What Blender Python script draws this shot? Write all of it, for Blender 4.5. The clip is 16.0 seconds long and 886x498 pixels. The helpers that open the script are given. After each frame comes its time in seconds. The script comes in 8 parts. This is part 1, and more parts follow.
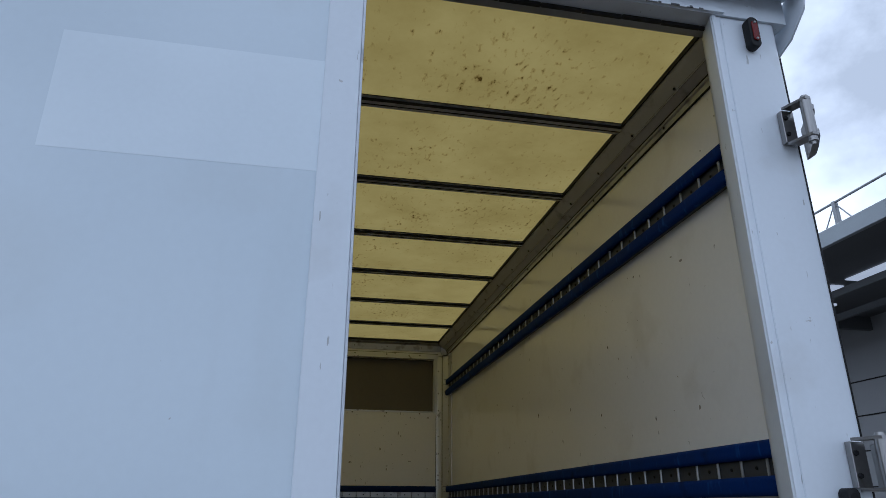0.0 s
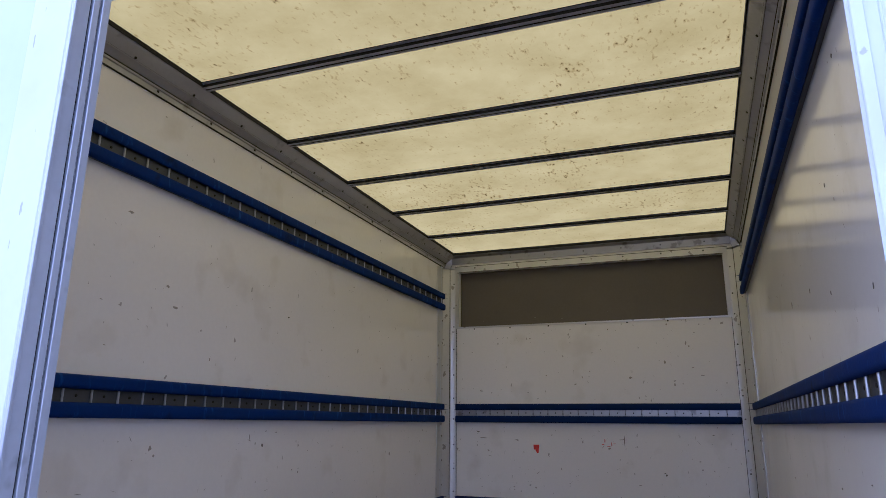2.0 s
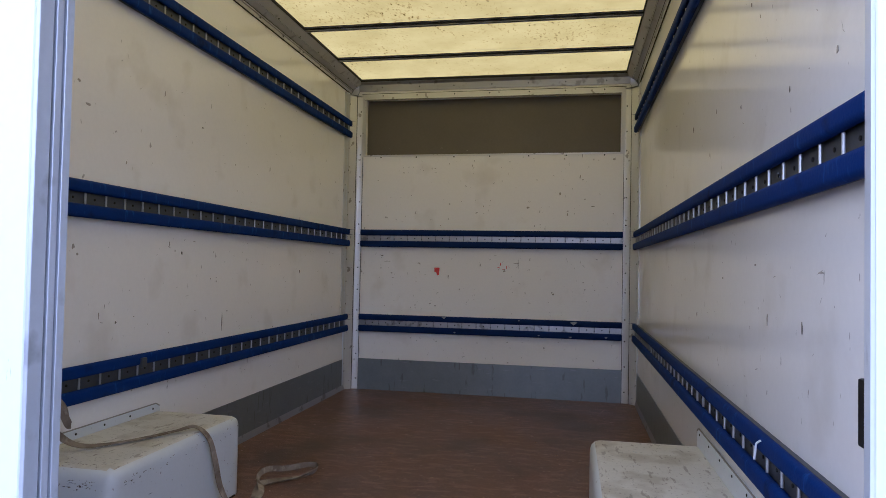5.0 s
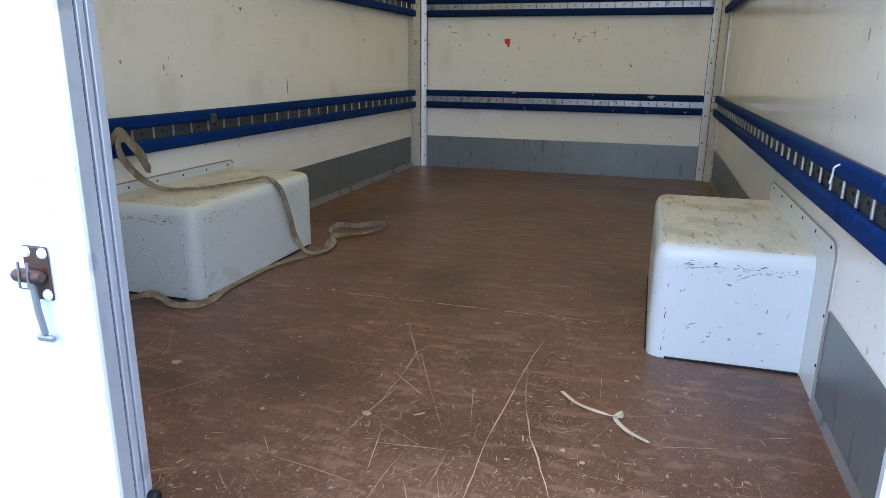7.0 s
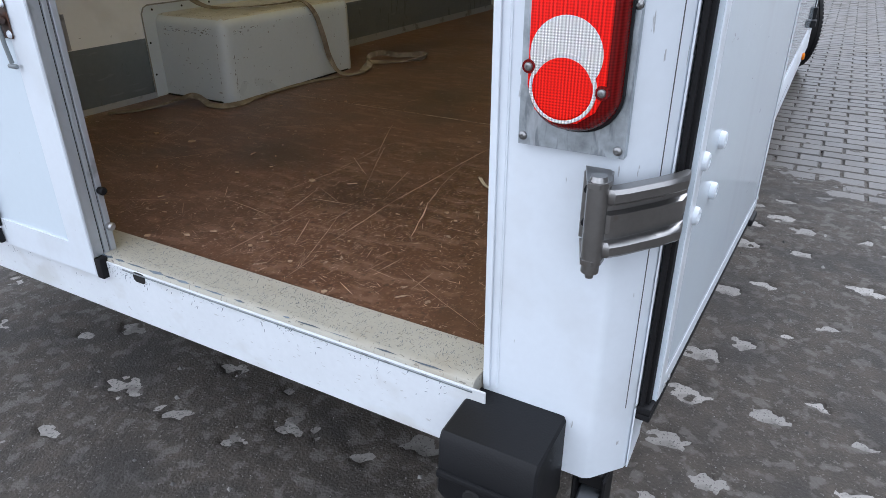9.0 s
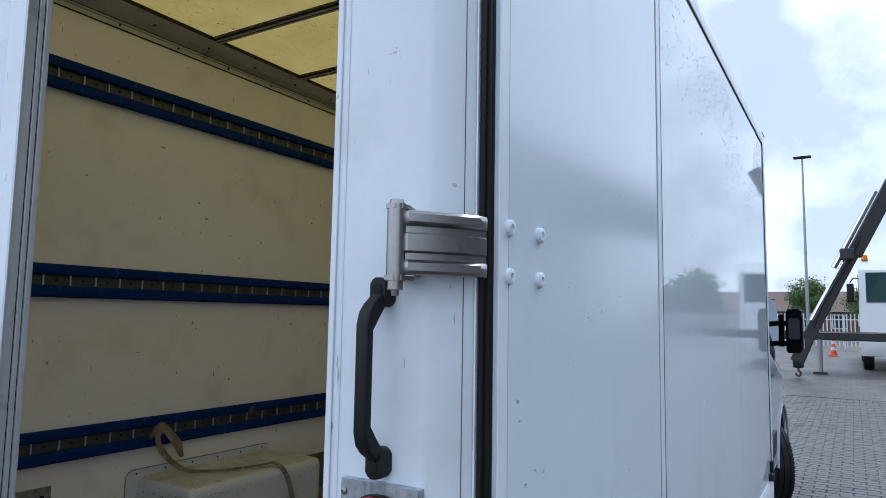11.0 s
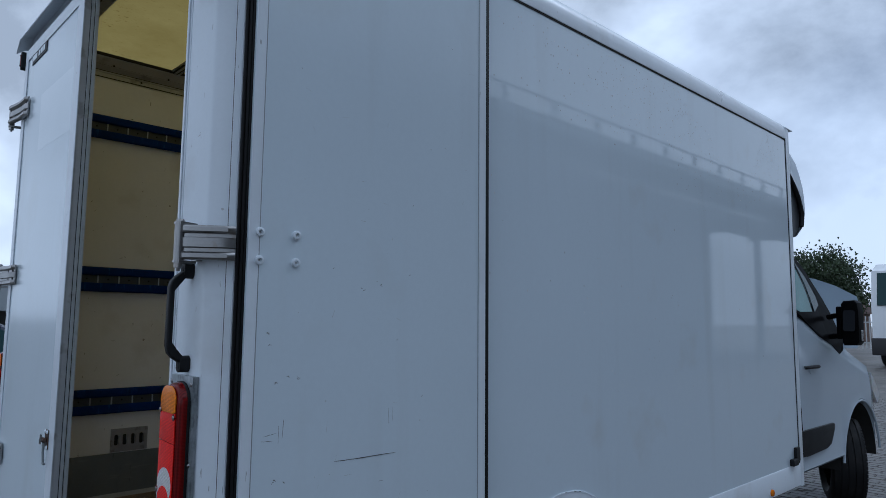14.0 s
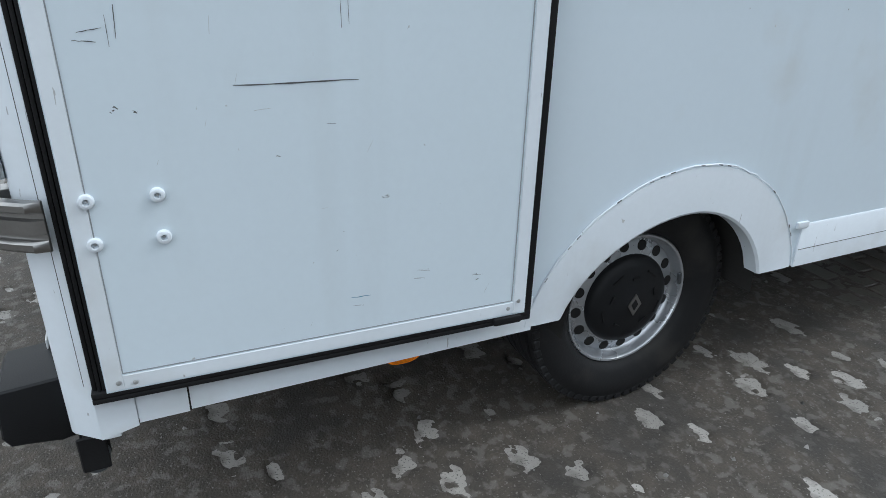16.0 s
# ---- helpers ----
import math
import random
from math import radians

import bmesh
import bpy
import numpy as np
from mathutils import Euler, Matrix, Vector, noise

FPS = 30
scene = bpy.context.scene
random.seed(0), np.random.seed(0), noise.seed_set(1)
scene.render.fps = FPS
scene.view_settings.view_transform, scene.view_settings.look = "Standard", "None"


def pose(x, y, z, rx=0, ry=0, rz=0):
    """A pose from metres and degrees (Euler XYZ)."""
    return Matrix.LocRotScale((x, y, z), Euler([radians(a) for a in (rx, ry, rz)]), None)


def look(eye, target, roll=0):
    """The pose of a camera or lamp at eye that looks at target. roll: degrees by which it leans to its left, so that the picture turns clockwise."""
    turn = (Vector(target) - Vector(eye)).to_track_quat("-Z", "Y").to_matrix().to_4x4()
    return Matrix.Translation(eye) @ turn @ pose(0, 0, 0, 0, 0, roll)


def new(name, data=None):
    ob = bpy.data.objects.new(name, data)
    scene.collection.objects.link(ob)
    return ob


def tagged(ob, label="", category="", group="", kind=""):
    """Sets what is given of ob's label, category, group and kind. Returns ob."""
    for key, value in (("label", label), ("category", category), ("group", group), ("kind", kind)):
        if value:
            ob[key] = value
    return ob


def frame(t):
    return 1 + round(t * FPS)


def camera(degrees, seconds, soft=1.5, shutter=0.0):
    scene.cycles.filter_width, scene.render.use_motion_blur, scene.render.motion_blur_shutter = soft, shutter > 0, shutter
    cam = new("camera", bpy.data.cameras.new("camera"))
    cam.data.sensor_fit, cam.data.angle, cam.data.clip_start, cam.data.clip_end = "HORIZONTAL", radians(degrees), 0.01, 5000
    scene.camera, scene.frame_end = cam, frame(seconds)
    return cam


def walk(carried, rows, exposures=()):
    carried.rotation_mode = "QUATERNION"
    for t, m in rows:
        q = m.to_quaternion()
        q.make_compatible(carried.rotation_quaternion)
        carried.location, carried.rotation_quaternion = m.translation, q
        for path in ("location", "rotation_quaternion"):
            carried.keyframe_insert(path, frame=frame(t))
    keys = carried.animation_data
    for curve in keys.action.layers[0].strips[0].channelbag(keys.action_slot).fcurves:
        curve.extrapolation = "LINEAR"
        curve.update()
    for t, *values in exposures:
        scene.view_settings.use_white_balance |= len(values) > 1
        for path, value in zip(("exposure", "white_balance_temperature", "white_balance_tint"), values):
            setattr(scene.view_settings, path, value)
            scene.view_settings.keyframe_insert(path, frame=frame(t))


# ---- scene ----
cam = camera(66.88, 16.0, soft=0.7)
PATH = [
    (0, (-0.069, -1.222, 1.542), (0.298, 0.607, 2.263), 0.14),
    (0.5, (0.204, -1.127, 1.555), (0.248, 0.753, 2.236), 0.09),
    (1, (0.408, -0.902, 1.558), (0.178, 0.982, 2.187), 0.42),
    (1.5, (0.593, -0.712, 1.569), (0.109, 1.148, 2.124), 0.29),
    (2, (0.737, -0.591, 1.564), (0.046, 1.217, 2.066), 0.45),
    (2.5, (0.775, -0.574, 1.567), (0.092, 1.248, 2.027), 0.61),
    (3, (0.725, -0.584, 1.545), (0.209, 1.306, 1.943), 0.33),
    (3.2, (0.692, -0.598, 1.541), (0.226, 1.312, 1.907), 0.33),
    (5.3, (0.598, -0.696, 1.409), (0.229, 1.270, 1.403), 0.77),
    (5.5, (0.597, -0.676, 1.400), (0.228, 1.289, 1.351), 0.39),
    (6, (0.583, -0.663, 1.349), (0.201, 1.294, 1.195), 0.49),
    (6.5, (0.593, -0.650, 1.299), (0.174, 1.283, 0.999), 0.40),
    (7, (0.633, -0.658, 1.251), (0.073, 1.187, 0.720), 0.60),
    (7.5, (0.714, -0.699, 1.187), (0.031, 1.017, 0.419), 0.80),
    (8, (0.842, -0.769, 1.116), (0.072, 0.829, 0.191), 1.59),
    (8.2, (0.939, -0.794, 1.111), (0.125, 0.754, 0.141), 1.30),
    (10.3, (1.475, -0.685, 1.404), (0.464, 1.003, 1.046), 1.36),
    (10.5, (1.496, -0.703, 1.449), (0.467, 1.000, 1.246), 1.34),
    (11, (1.574, -0.790, 1.529), (0.538, 0.909, 1.724), 0.97),
    (11.5, (1.710, -0.889, 1.572), (0.660, 0.695, 2.195), 0.55),
    (12, (1.933, -0.874, 1.558), (0.742, 0.511, 2.372), 0.60),
    (12.5, (2.213, -0.828, 1.531), (0.926, 0.505, 2.284), 0.27),
    (13, (2.463, -0.845, 1.483), (1.112, 0.501, 2.084), 0.54),
    (13.5, (2.635, -0.842, 1.467), (1.226, 0.521, 1.862), 0.22),
    (14, (2.719, -0.729, 1.434), (1.281, 0.645, 1.649), 0.56),
    (14.5, (2.738, -0.527, 1.402), (1.238, 0.796, 1.371), 0.73),
    (15, (2.562, -0.304, 1.347), (1.046, 0.949, 0.988), 1.34),
    (15.5, (2.395, -0.105, 1.310), (0.836, 0.962, 0.655), 1.62),
    (16, (2.290, 0.218, 1.275), (0.649, 0.992, 0.434), 1.60),
]
walk(cam, [(t, look(eye, target, roll)) for t, eye, target, roll in PATH],
     exposures=((0.0, -0.30, 5050, 12), (0.5, -0.1, 4990, 18), (1.0, 0.12, 4980, 27), (1.5, 0.48, 4650, 28), (2.0, 0.98, 4450, 34), (2.5, 0.95, 4450, 35), (3.2, 0.98, 4420, 36), (5.3, 1.48, 4750, 27), (6.0, 1.93, 4850, 23), (7.0, 1.85, 4800, 15), (7.5, 1.22, 4880, 24), (8.0, 0.85, 5550, 15), (8.2, 0.85, 5550, 14), (10.3, 0.5, 5400, 12), (11.0, 0.2, 5180, 11),
                (11.5, -0.25, 5100, 12), (12.0, -0.78, 5120, 9), (12.5, -0.95, 5080, 8), (13.0, -1.0, 5100, 8), (13.5, -1.05, 5100, 8), (14.0, -0.74, 4960, 9), (14.5, -0.4, 5030, 8), (15.0, 0.10, 5450, 8), (15.5, 0.36, 5600, 8), (16.0, 0.60, 5700, 6)))

scene.view_settings.exposure = 0.0

# ---- sky and sun: broken overcast ----
world = bpy.data.worlds.new("overcast_sky")
scene.world = world
world.use_nodes = True
wn, wl = world.node_tree.nodes, world.node_tree.links
wn.clear()
w_out = wn.new("ShaderNodeOutputWorld")
w_bg = wn.new("ShaderNodeBackground")
w_sky = wn.new("ShaderNodeTexSky")
w_sky.sky_type, w_sky.sun_disc = "NISHITA", False
w_sky.sun_elevation, w_sky.sun_rotation = radians(48), radians(20)
w_co = wn.new("ShaderNodeTexCoord")
w_map = wn.new("ShaderNodeMapping")
w_map.inputs["Scale"].default_value = (1.0, 1.0, 1.25)
w_map.inputs["Location"].default_value = (0.35, 0.2, 0.4)
w_no = wn.new("ShaderNodeTexNoise")
w_no.inputs["Scale"].default_value, w_no.inputs["Detail"].default_value, w_no.inputs["Roughness"].default_value = 2.4, 8, 0.55
w_no.inputs["Distortion"].default_value = 0.12
w_ramp = wn.new("ShaderNodeValToRGB")
w_ramp.color_ramp.elements[0].position, w_ramp.color_ramp.elements[0].color = 0.40, (7.1, 7.15, 7.1, 1)
w_ramp.color_ramp.elements[1].position, w_ramp.color_ramp.elements[1].color = 0.57, (15.0, 14.8, 14.3, 1)
w_no2 = wn.new("ShaderNodeTexNoise")
w_no2.inputs["Scale"].default_value, w_no2.inputs["Detail"].default_value = 1.1, 5
w_gap = wn.new("ShaderNodeValToRGB")
w_gap.color_ramp.elements[0].position, w_gap.color_ramp.elements[0].color = 0.55, (1, 1, 1, 1)
w_gap.color_ramp.elements[1].position, w_gap.color_ramp.elements[1].color = 0.75, (0.65, 0.65, 0.65, 1)
w_mix = wn.new("ShaderNodeMix")
w_mix.data_type = "RGBA"
wl.new(w_co.outputs["Generated"], w_map.inputs["Vector"])
wl.new(w_map.outputs["Vector"], w_no.inputs["Vector"])
wl.new(w_map.outputs["Vector"], w_no2.inputs["Vector"])
wl.new(w_no.outputs["Fac"], w_ramp.inputs["Fac"])
wl.new(w_no2.outputs["Fac"], w_gap.inputs["Fac"])
wl.new(w_gap.outputs["Color"], w_mix.inputs["Factor"])
wl.new(w_sky.outputs["Color"], w_mix.inputs["A"])
wl.new(w_ramp.outputs["Color"], w_mix.inputs["B"])
wl.new(w_mix.outputs["Result"], w_bg.inputs["Color"])
w_bg.inputs["Strength"].default_value = 0.1
wl.new(w_bg.outputs["Background"], w_out.inputs["Surface"])

sun = new("sun", bpy.data.lights.new("sun", "SUN"))
sun.data.energy, sun.data.angle, sun.data.color = 0.8, radians(14), (1.0, 0.95, 0.88)
sun.matrix_world = look((0, 0, 0), (-0.25, -0.65, -0.75))

# ---- materials ----
def surf(name, color, rough=0.5, metal=0.0, var=0.10, scale=3.0, fine=90.0, bump=0.04, marks=(), rough_var=0.12, coat=0.0, island=0.0, obj_random=0.0, bump_scale=None, ior=None):
    """A procedural surface: base colour varied at two scales, fine relief, and marks:
    (colour, noise scale as xyz, threshold, softness, strength, turn in degrees as xyz)."""
    m = bpy.data.materials.new(name)
    m.use_nodes = True
    n, l = m.node_tree.nodes, m.node_tree.links
    b = n["Principled BSDF"]
    co = n.new("ShaderNodeTexCoord")
    big = n.new("ShaderNodeTexNoise")
    big.inputs["Scale"].default_value, big.inputs["Detail"].default_value = scale, 5
    l.new(co.outputs["Object"], big.inputs["Vector"])
    small = n.new("ShaderNodeTexNoise")
    small.inputs["Scale"].default_value, small.inputs["Detail"].default_value = fine, 3
    l.new(co.outputs["Object"], small.inputs["Vector"])
    both = n.new("ShaderNodeMath")
    both.operation = "ADD"
    l.new(big.outputs["Fac"], both.inputs[0])
    half = n.new("ShaderNodeMath")
    half.operation = "MULTIPLY_ADD"
    half.inputs[1].default_value, half.inputs[2].default_value = 0.5, -0.75
    l.new(small.outputs["Fac"], half.inputs[0])
    l.new(half.outputs[0], both.inputs[1])
    gain = n.new("ShaderNodeMath")
    gain.operation = "MULTIPLY_ADD"
    gain.inputs[1].default_value, gain.inputs[2].default_value = var * 2.2, 1.0
    l.new(both.outputs[0], gain.inputs[0])
    value = gain.outputs[0]
    if island or obj_random:
        src = n.new("ShaderNodeNewGeometry").outputs["Random Per Island"] if island else n.new("ShaderNodeObjectInfo").outputs["Random"]
        r = n.new("ShaderNodeMath")
        r.operation = "MULTIPLY_ADD"
        r.inputs[1].default_value, r.inputs[2].default_value = (island or obj_random), 1 - 0.5 * (island or obj_random)
        l.new(src, r.inputs[0])
        mul = n.new("ShaderNodeMath")
        mul.operation = "MULTIPLY"
        l.new(value, mul.inputs[0])
        l.new(r.outputs[0], mul.inputs[1])
        value = mul.outputs[0]
    tint = n.new("ShaderNodeVectorMath")
    tint.operation = "SCALE"
    tint.inputs[0].default_value = color[:3]
    l.new(value, tint.inputs["Scale"])
    out = tint.outputs["Vector"]
    for mc, ms, thr, softness, strength, turn in marks:
        mp = n.new("ShaderNodeMapping")
        mp.inputs["Scale"].default_value = ms
        mp.inputs["Rotation"].default_value = [radians(a) for a in turn]
        l.new(co.outputs["Object"], mp.inputs["Vector"])
        no = n.new("ShaderNodeTexNoise")
        no.inputs["Scale"].default_value, no.inputs["Detail"].default_value = 1.0, 4
        l.new(mp.outputs["Vector"], no.inputs["Vector"])
        rm = n.new("ShaderNodeMapRange")
        rm.inputs["From Min"].default_value, rm.inputs["From Max"].default_value = thr - 0.085, thr - 0.085 + softness
        rm.inputs["To Max"].default_value = strength
        l.new(no.outputs["Fac"], rm.inputs["Value"])
        mx = n.new("ShaderNodeMix")
        mx.data_type = "RGBA"
        mx.inputs["B"].default_value = (*mc, 1)
        l.new(rm.outputs["Result"], mx.inputs["Factor"])
        l.new(out, mx.inputs["A"])
        out = mx.outputs["Result"]
    l.new(out, b.inputs["Base Color"])
    rv = n.new("ShaderNodeMath")
    rv.operation = "MULTIPLY_ADD"
    rv.inputs[1].default_value, rv.inputs[2].default_value = rough_var, rough - rough_var / 2
    l.new(big.outputs["Fac"], rv.inputs[0])
    l.new(rv.outputs[0], b.inputs["Roughness"])
    b.inputs["Metallic"].default_value = metal
    b.inputs["Coat Weight"].default_value = coat
    if ior:
        b.inputs["IOR"].default_value = ior
    if bump:
        bp = n.new("ShaderNodeBump")
        bp.inputs["Strength"].default_value, bp.inputs["Distance"].default_value = bump, 0.004
        src = small
        if bump_scale:
            src = n.new("ShaderNodeTexNoise")
            src.inputs["Scale"].default_value, src.inputs["Detail"].default_value = bump_scale, 3
            l.new(co.outputs["Object"], src.inputs["Vector"])
        l.new(src.outputs["Fac"], bp.inputs["Height"])
        l.new(bp.outputs["Normal"], b.inputs["Normal"])
    return m


def lens_plastic(name, color, rough=0.15, trans=0.35):
    m = surf(name, color, rough, var=0.12, scale=14, fine=260, bump=0.22, bump_scale=340, rough_var=0.05, coat=0.3, ior=1.2)
    # moulded prism lines across the lens
    n, l = m.node_tree.nodes, m.node_tree.links
    b = n["Principled BSDF"]
    co = n["Texture Coordinate"]
    lines = None
    for axis in ("X", "Z"):
        wv = n.new("ShaderNodeTexWave")
        wv.bands_direction = axis
        wv.inputs["Scale"].default_value, wv.inputs["Distortion"].default_value = (80 if axis == "X" else 95), 0.4
        l.new(co.outputs["Object"], wv.inputs["Vector"])
        if lines is None:
            lines = wv.outputs["Fac"]
        else:
            mm = n.new("ShaderNodeMath")
            mm.operation = "MULTIPLY_ADD"
            mm.inputs[1].default_value = 0.5
            l.new(wv.outputs["Fac"], mm.inputs[0])
            l.new(lines, mm.inputs[2])
            lines = mm.outputs[0]
    rg = n.new("ShaderNodeMapRange")
    rg.inputs["From Max"].default_value = 1.5
    rg.inputs["To Min"].default_value, rg.inputs["To Max"].default_value = 0.45, 1.15
    l.new(lines, rg.inputs["Value"])
    sc = n.new("ShaderNodeVectorMath")
    sc.operation = "SCALE"
    l.new(b.inputs["Base Color"].links[0].from_socket, sc.inputs[0])
    l.new(rg.outputs["Result"], sc.inputs["Scale"])
    l.new(sc.outputs["Vector"], b.inputs["Base Color"])
    m.node_tree.nodes["Principled BSDF"].inputs["Coat Roughness"].default_value = 0.06
    m.node_tree.nodes["Principled BSDF"].inputs["Subsurface Weight"].default_value = trans
    m.node_tree.nodes["Principled BSDF"].inputs["Subsurface Radius"].default_value = (0.02, 0.01, 0.005)
    return m


WHITE = (0.80, 0.81, 0.82)
DARK = (0.03, 0.03, 0.03)
M_panel = surf("white_gel_coat", (0.635, 0.715, 0.785), 0.03, var=0.03, scale=1.2, fine=40, bump=0.006, bump_scale=3, rough_var=0.02,
               marks=(((0.50, 0.49, 0.45), (3, 3, 3), 0.70, 0.14, 0.25, (0, 0, 0)), ((0.36, 0.36, 0.34), (7, 7, 0.7), 0.66, 0.22, 0.11, (0, 0, 0))))
M_door = surf("door_panel_paint", (0.64, 0.72, 0.785), 0.15, var=0.04, scale=1.5, fine=60, bump=0.012, bump_scale=8, rough_var=0.06,
              marks=(((0.30, 0.30, 0.29), (30, 30, 30), 0.83, 0.02, 0.6, (0, 0, 0)), ((0.48, 0.48, 0.45), (2.2, 2.2, 2.2), 0.64, 0.2, 0.25, (0, 0, 0)), ((0.36, 0.36, 0.34), (7, 7, 0.7), 0.66, 0.22, 0.11, (0, 0, 0))))
M_frame = surf("white_frame_paint", (0.71, 0.76, 0.815), 0.3, var=0.05, scale=2.5, fine=80, bump=0.02,
               marks=(((0.35, 0.34, 0.33), (34, 34, 34), 0.83, 0.02, 0.6, (0, 0, 0)), ((0.50, 0.50, 0.49), (4, 4, 4), 0.64, 0.15, 0.35, (0, 0, 0)), ((0.22, 0.22, 0.21), (80, 80, 14), 0.79, 0.02, 0.6, (10, 6, 0)), ((0.36, 0.36, 0.34), (7, 7, 0.7), 0.66, 0.22, 0.11, (0, 0, 0))))
M_liner = surf("cream_liner_panel", (0.90, 0.885, 0.835), 0.15, var=0.05, scale=1.3, fine=60, bump=0.015, bump_scale=20,
               marks=(((0.24, 0.21, 0.16), (30, 30, 30), 0.815, 0.02, 0.6, (0, 0, 0)), ((0.22, 0.19, 0.15), (46, 46, 16), 0.81, 0.02, 0.6, (9, 14, 0)),
                      ((0.60, 0.56, 0.46), (4, 4, 4), 0.66, 0.14, 0.3, (0, 0, 0))))
M_front = surf("cream_bulkhead_panel", (0.90, 0.885, 0.835), 0.5, var=0.05, scale=1.3, fine=60, bump=0.015, bump_scale=20,
               marks=(((0.20, 0.17, 0.13), (30, 30, 30), 0.80, 0.02, 0.7, (0, 0, 0)), ((0.20, 0.17, 0.13), (46, 46, 16), 0.80, 0.02, 0.7, (9, 14, 0)),
                      ((0.60, 0.56, 0.46), (4, 4, 4), 0.66, 0.14, 0.3, (0, 0, 0))))
M_alu = surf("dull_aluminium", (0.46, 0.46, 0.47), 0.42, 0.85, var=0.10, scale=6, fine=120, bump=0.04,
             marks=(((0.15, 0.14, 0.13), (14, 14, 14), 0.68, 0.08, 0.6, (0, 0, 0)),))
M_alu_dark = surf("grey_roof_profile", (0.30, 0.305, 0.30), 0.45, 0.35, var=0.12, scale=5, fine=90, bump=0.03,
                  marks=(((0.10, 0.10, 0.10), (9, 9, 9), 0.66, 0.1, 0.5, (0, 0, 0)),))
M_beam = surf("grey_roof_bow_metal", (0.52, 0.525, 0.52), 0.38, 0.45, var=0.10, scale=6, fine=90, bump=0.03,
              marks=(((0.12, 0.12, 0.11), (9, 9, 9), 0.68, 0.1, 0.5, (0, 0, 0)),))
M_alu_cream = surf("painted_post_profile", (0.66, 0.66, 0.64), 0.34, 0.35, var=0.10, scale=5, fine=90, bump=0.03,
                   marks=(((0.18, 0.16, 0.13), (20, 20, 20), 0.74, 0.03, 0.7, (0, 0, 0)),))
M_galv = surf("galvanised_kick_plate", (0.23, 0.255, 0.265), 0.42, 0.55, var=0.14, scale=9, fine=60, bump=0.03,
              marks=(((0.36, 0.38, 0.40), (9, 9, 60), 0.72, 0.05, 0.35, (0, 0, 0)), ((0.10, 0.10, 0.10), (30, 30, 6), 0.72, 0.04, 0.5, (0, 8, 0))))
M_plate = surf("spangled_zinc_plate", (0.40, 0.44, 0.47), 0.38, 0.7, var=0.45, scale=38, fine=150, bump=0.03,
               marks=(((0.16, 0.18, 0.20), (70, 70, 16), 0.62, 0.08, 0.6, (0, 20, 0)), ((0.60, 0.64, 0.68), (40, 40, 14), 0.66, 0.05, 0.5, (0, -15, 0))))
M_blue = surf("blue_rail_padding", (0.003, 0.026, 0.150), 0.75, var=0.22, scale=9, fine=140, bump=0.15, ior=1.25,
              marks=(((0.02, 0.09, 0.32), (50, 50, 12), 0.69, 0.1, 0.5, (0, 0, 0)), ((0.004, 0.012, 0.05), (9, 9, 9), 0.69, 0.1, 0.7, (0, 0, 0))))
M_slot = surf("rail_channel_metal", (0.085, 0.092, 0.10), 0.5, 0.4, var=0.2, scale=12, fine=90, bump=0.05)
M_pin = surf("zinc_rail_pin", (0.28, 0.28, 0.28), 0.28, 0.9, var=0.08)
M_pin_bright = surf("bright_zinc_pin", (0.46, 0.47, 0.48), 0.35, 0.6, var=0.10, scale=30)
M_cove = surf("dusty_aluminium_cove", (0.50, 0.495, 0.47), 0.40, 0.35, var=0.12, scale=5, fine=90, bump=0.03,
              marks=(((0.14, 0.13, 0.12), (12, 12, 12), 0.68, 0.1, 0.5, (0, 0, 0)),))
M_floor = surf("brown_phenolic_floor", (0.124, 0.058, 0.035), 0.40, var=0.45, scale=3.0, fine=130, bump=0.16, rough_var=0.25,
               marks=(((0.17, 0.088, 0.055), (26, 26, 26), 0.60, 0.16, 0.6, (0, 0, 0)), ((0.22, 0.125, 0.085), (150, 150, 150), 0.68, 0.06, 0.7, (0, 0, 0)),
                      ((0.34, 0.235, 0.17), (70, 190, 70), 0.745, 0.02, 0.7, (0, 0, 28)), ((0.34, 0.235, 0.17), (190, 60, 60), 0.75, 0.02, 0.7, (0, 0, 12)), ((0.45, 0.35, 0.27), (46, 46, 46), 0.775, 0.01, 0.7, (0, 0, 0)), ((0.27, 0.155, 0.105), (11, 30, 11), 0.62, 0.10, 0.5, (0, 0, 15)),
                      ((0.035, 0.020, 0.014), (2.4, 2.4, 2.4), 0.60, 0.15, 0.6, (0, 0, 0)), ((0.045, 0.026, 0.019), (60, 60, 60), 0.70, 0.04, 0.5, (0, 0, 0))))
M_sill = surf("chipped_sill_paint", (0.47, 0.45, 0.385), 0.4, var=0.10, scale=6, fine=120, bump=0.06,
              marks=(((0.12, 0.11, 0.09), (60, 300, 60), 0.735, 0.02, 0.7, (0, 0, 40)), ((0.15, 0.13, 0.11), (300, 80, 60), 0.735, 0.02, 0.65, (0, 0, 25)), ((0.10, 0.09, 0.08), (120, 120, 120), 0.78, 0.02, 0.7, (0, 0, 0)),
                     ((0.40, 0.35, 0.27), (7, 7, 7), 0.68, 0.08, 0.4, (0, 0, 0))))
M_cross = surf("scratched_cross_member_paint", (0.70, 0.735, 0.77), 0.35, var=0.08, scale=5, fine=90, bump=0.04,
               marks=(((0.30, 0.29, 0.27), (60, 90, 200), 0.76, 0.02, 0.45, (0, 25, 0)), ((0.45, 0.43, 0.38), (6, 6, 10), 0.62, 0.12, 0.35, (0, 0, 0))))
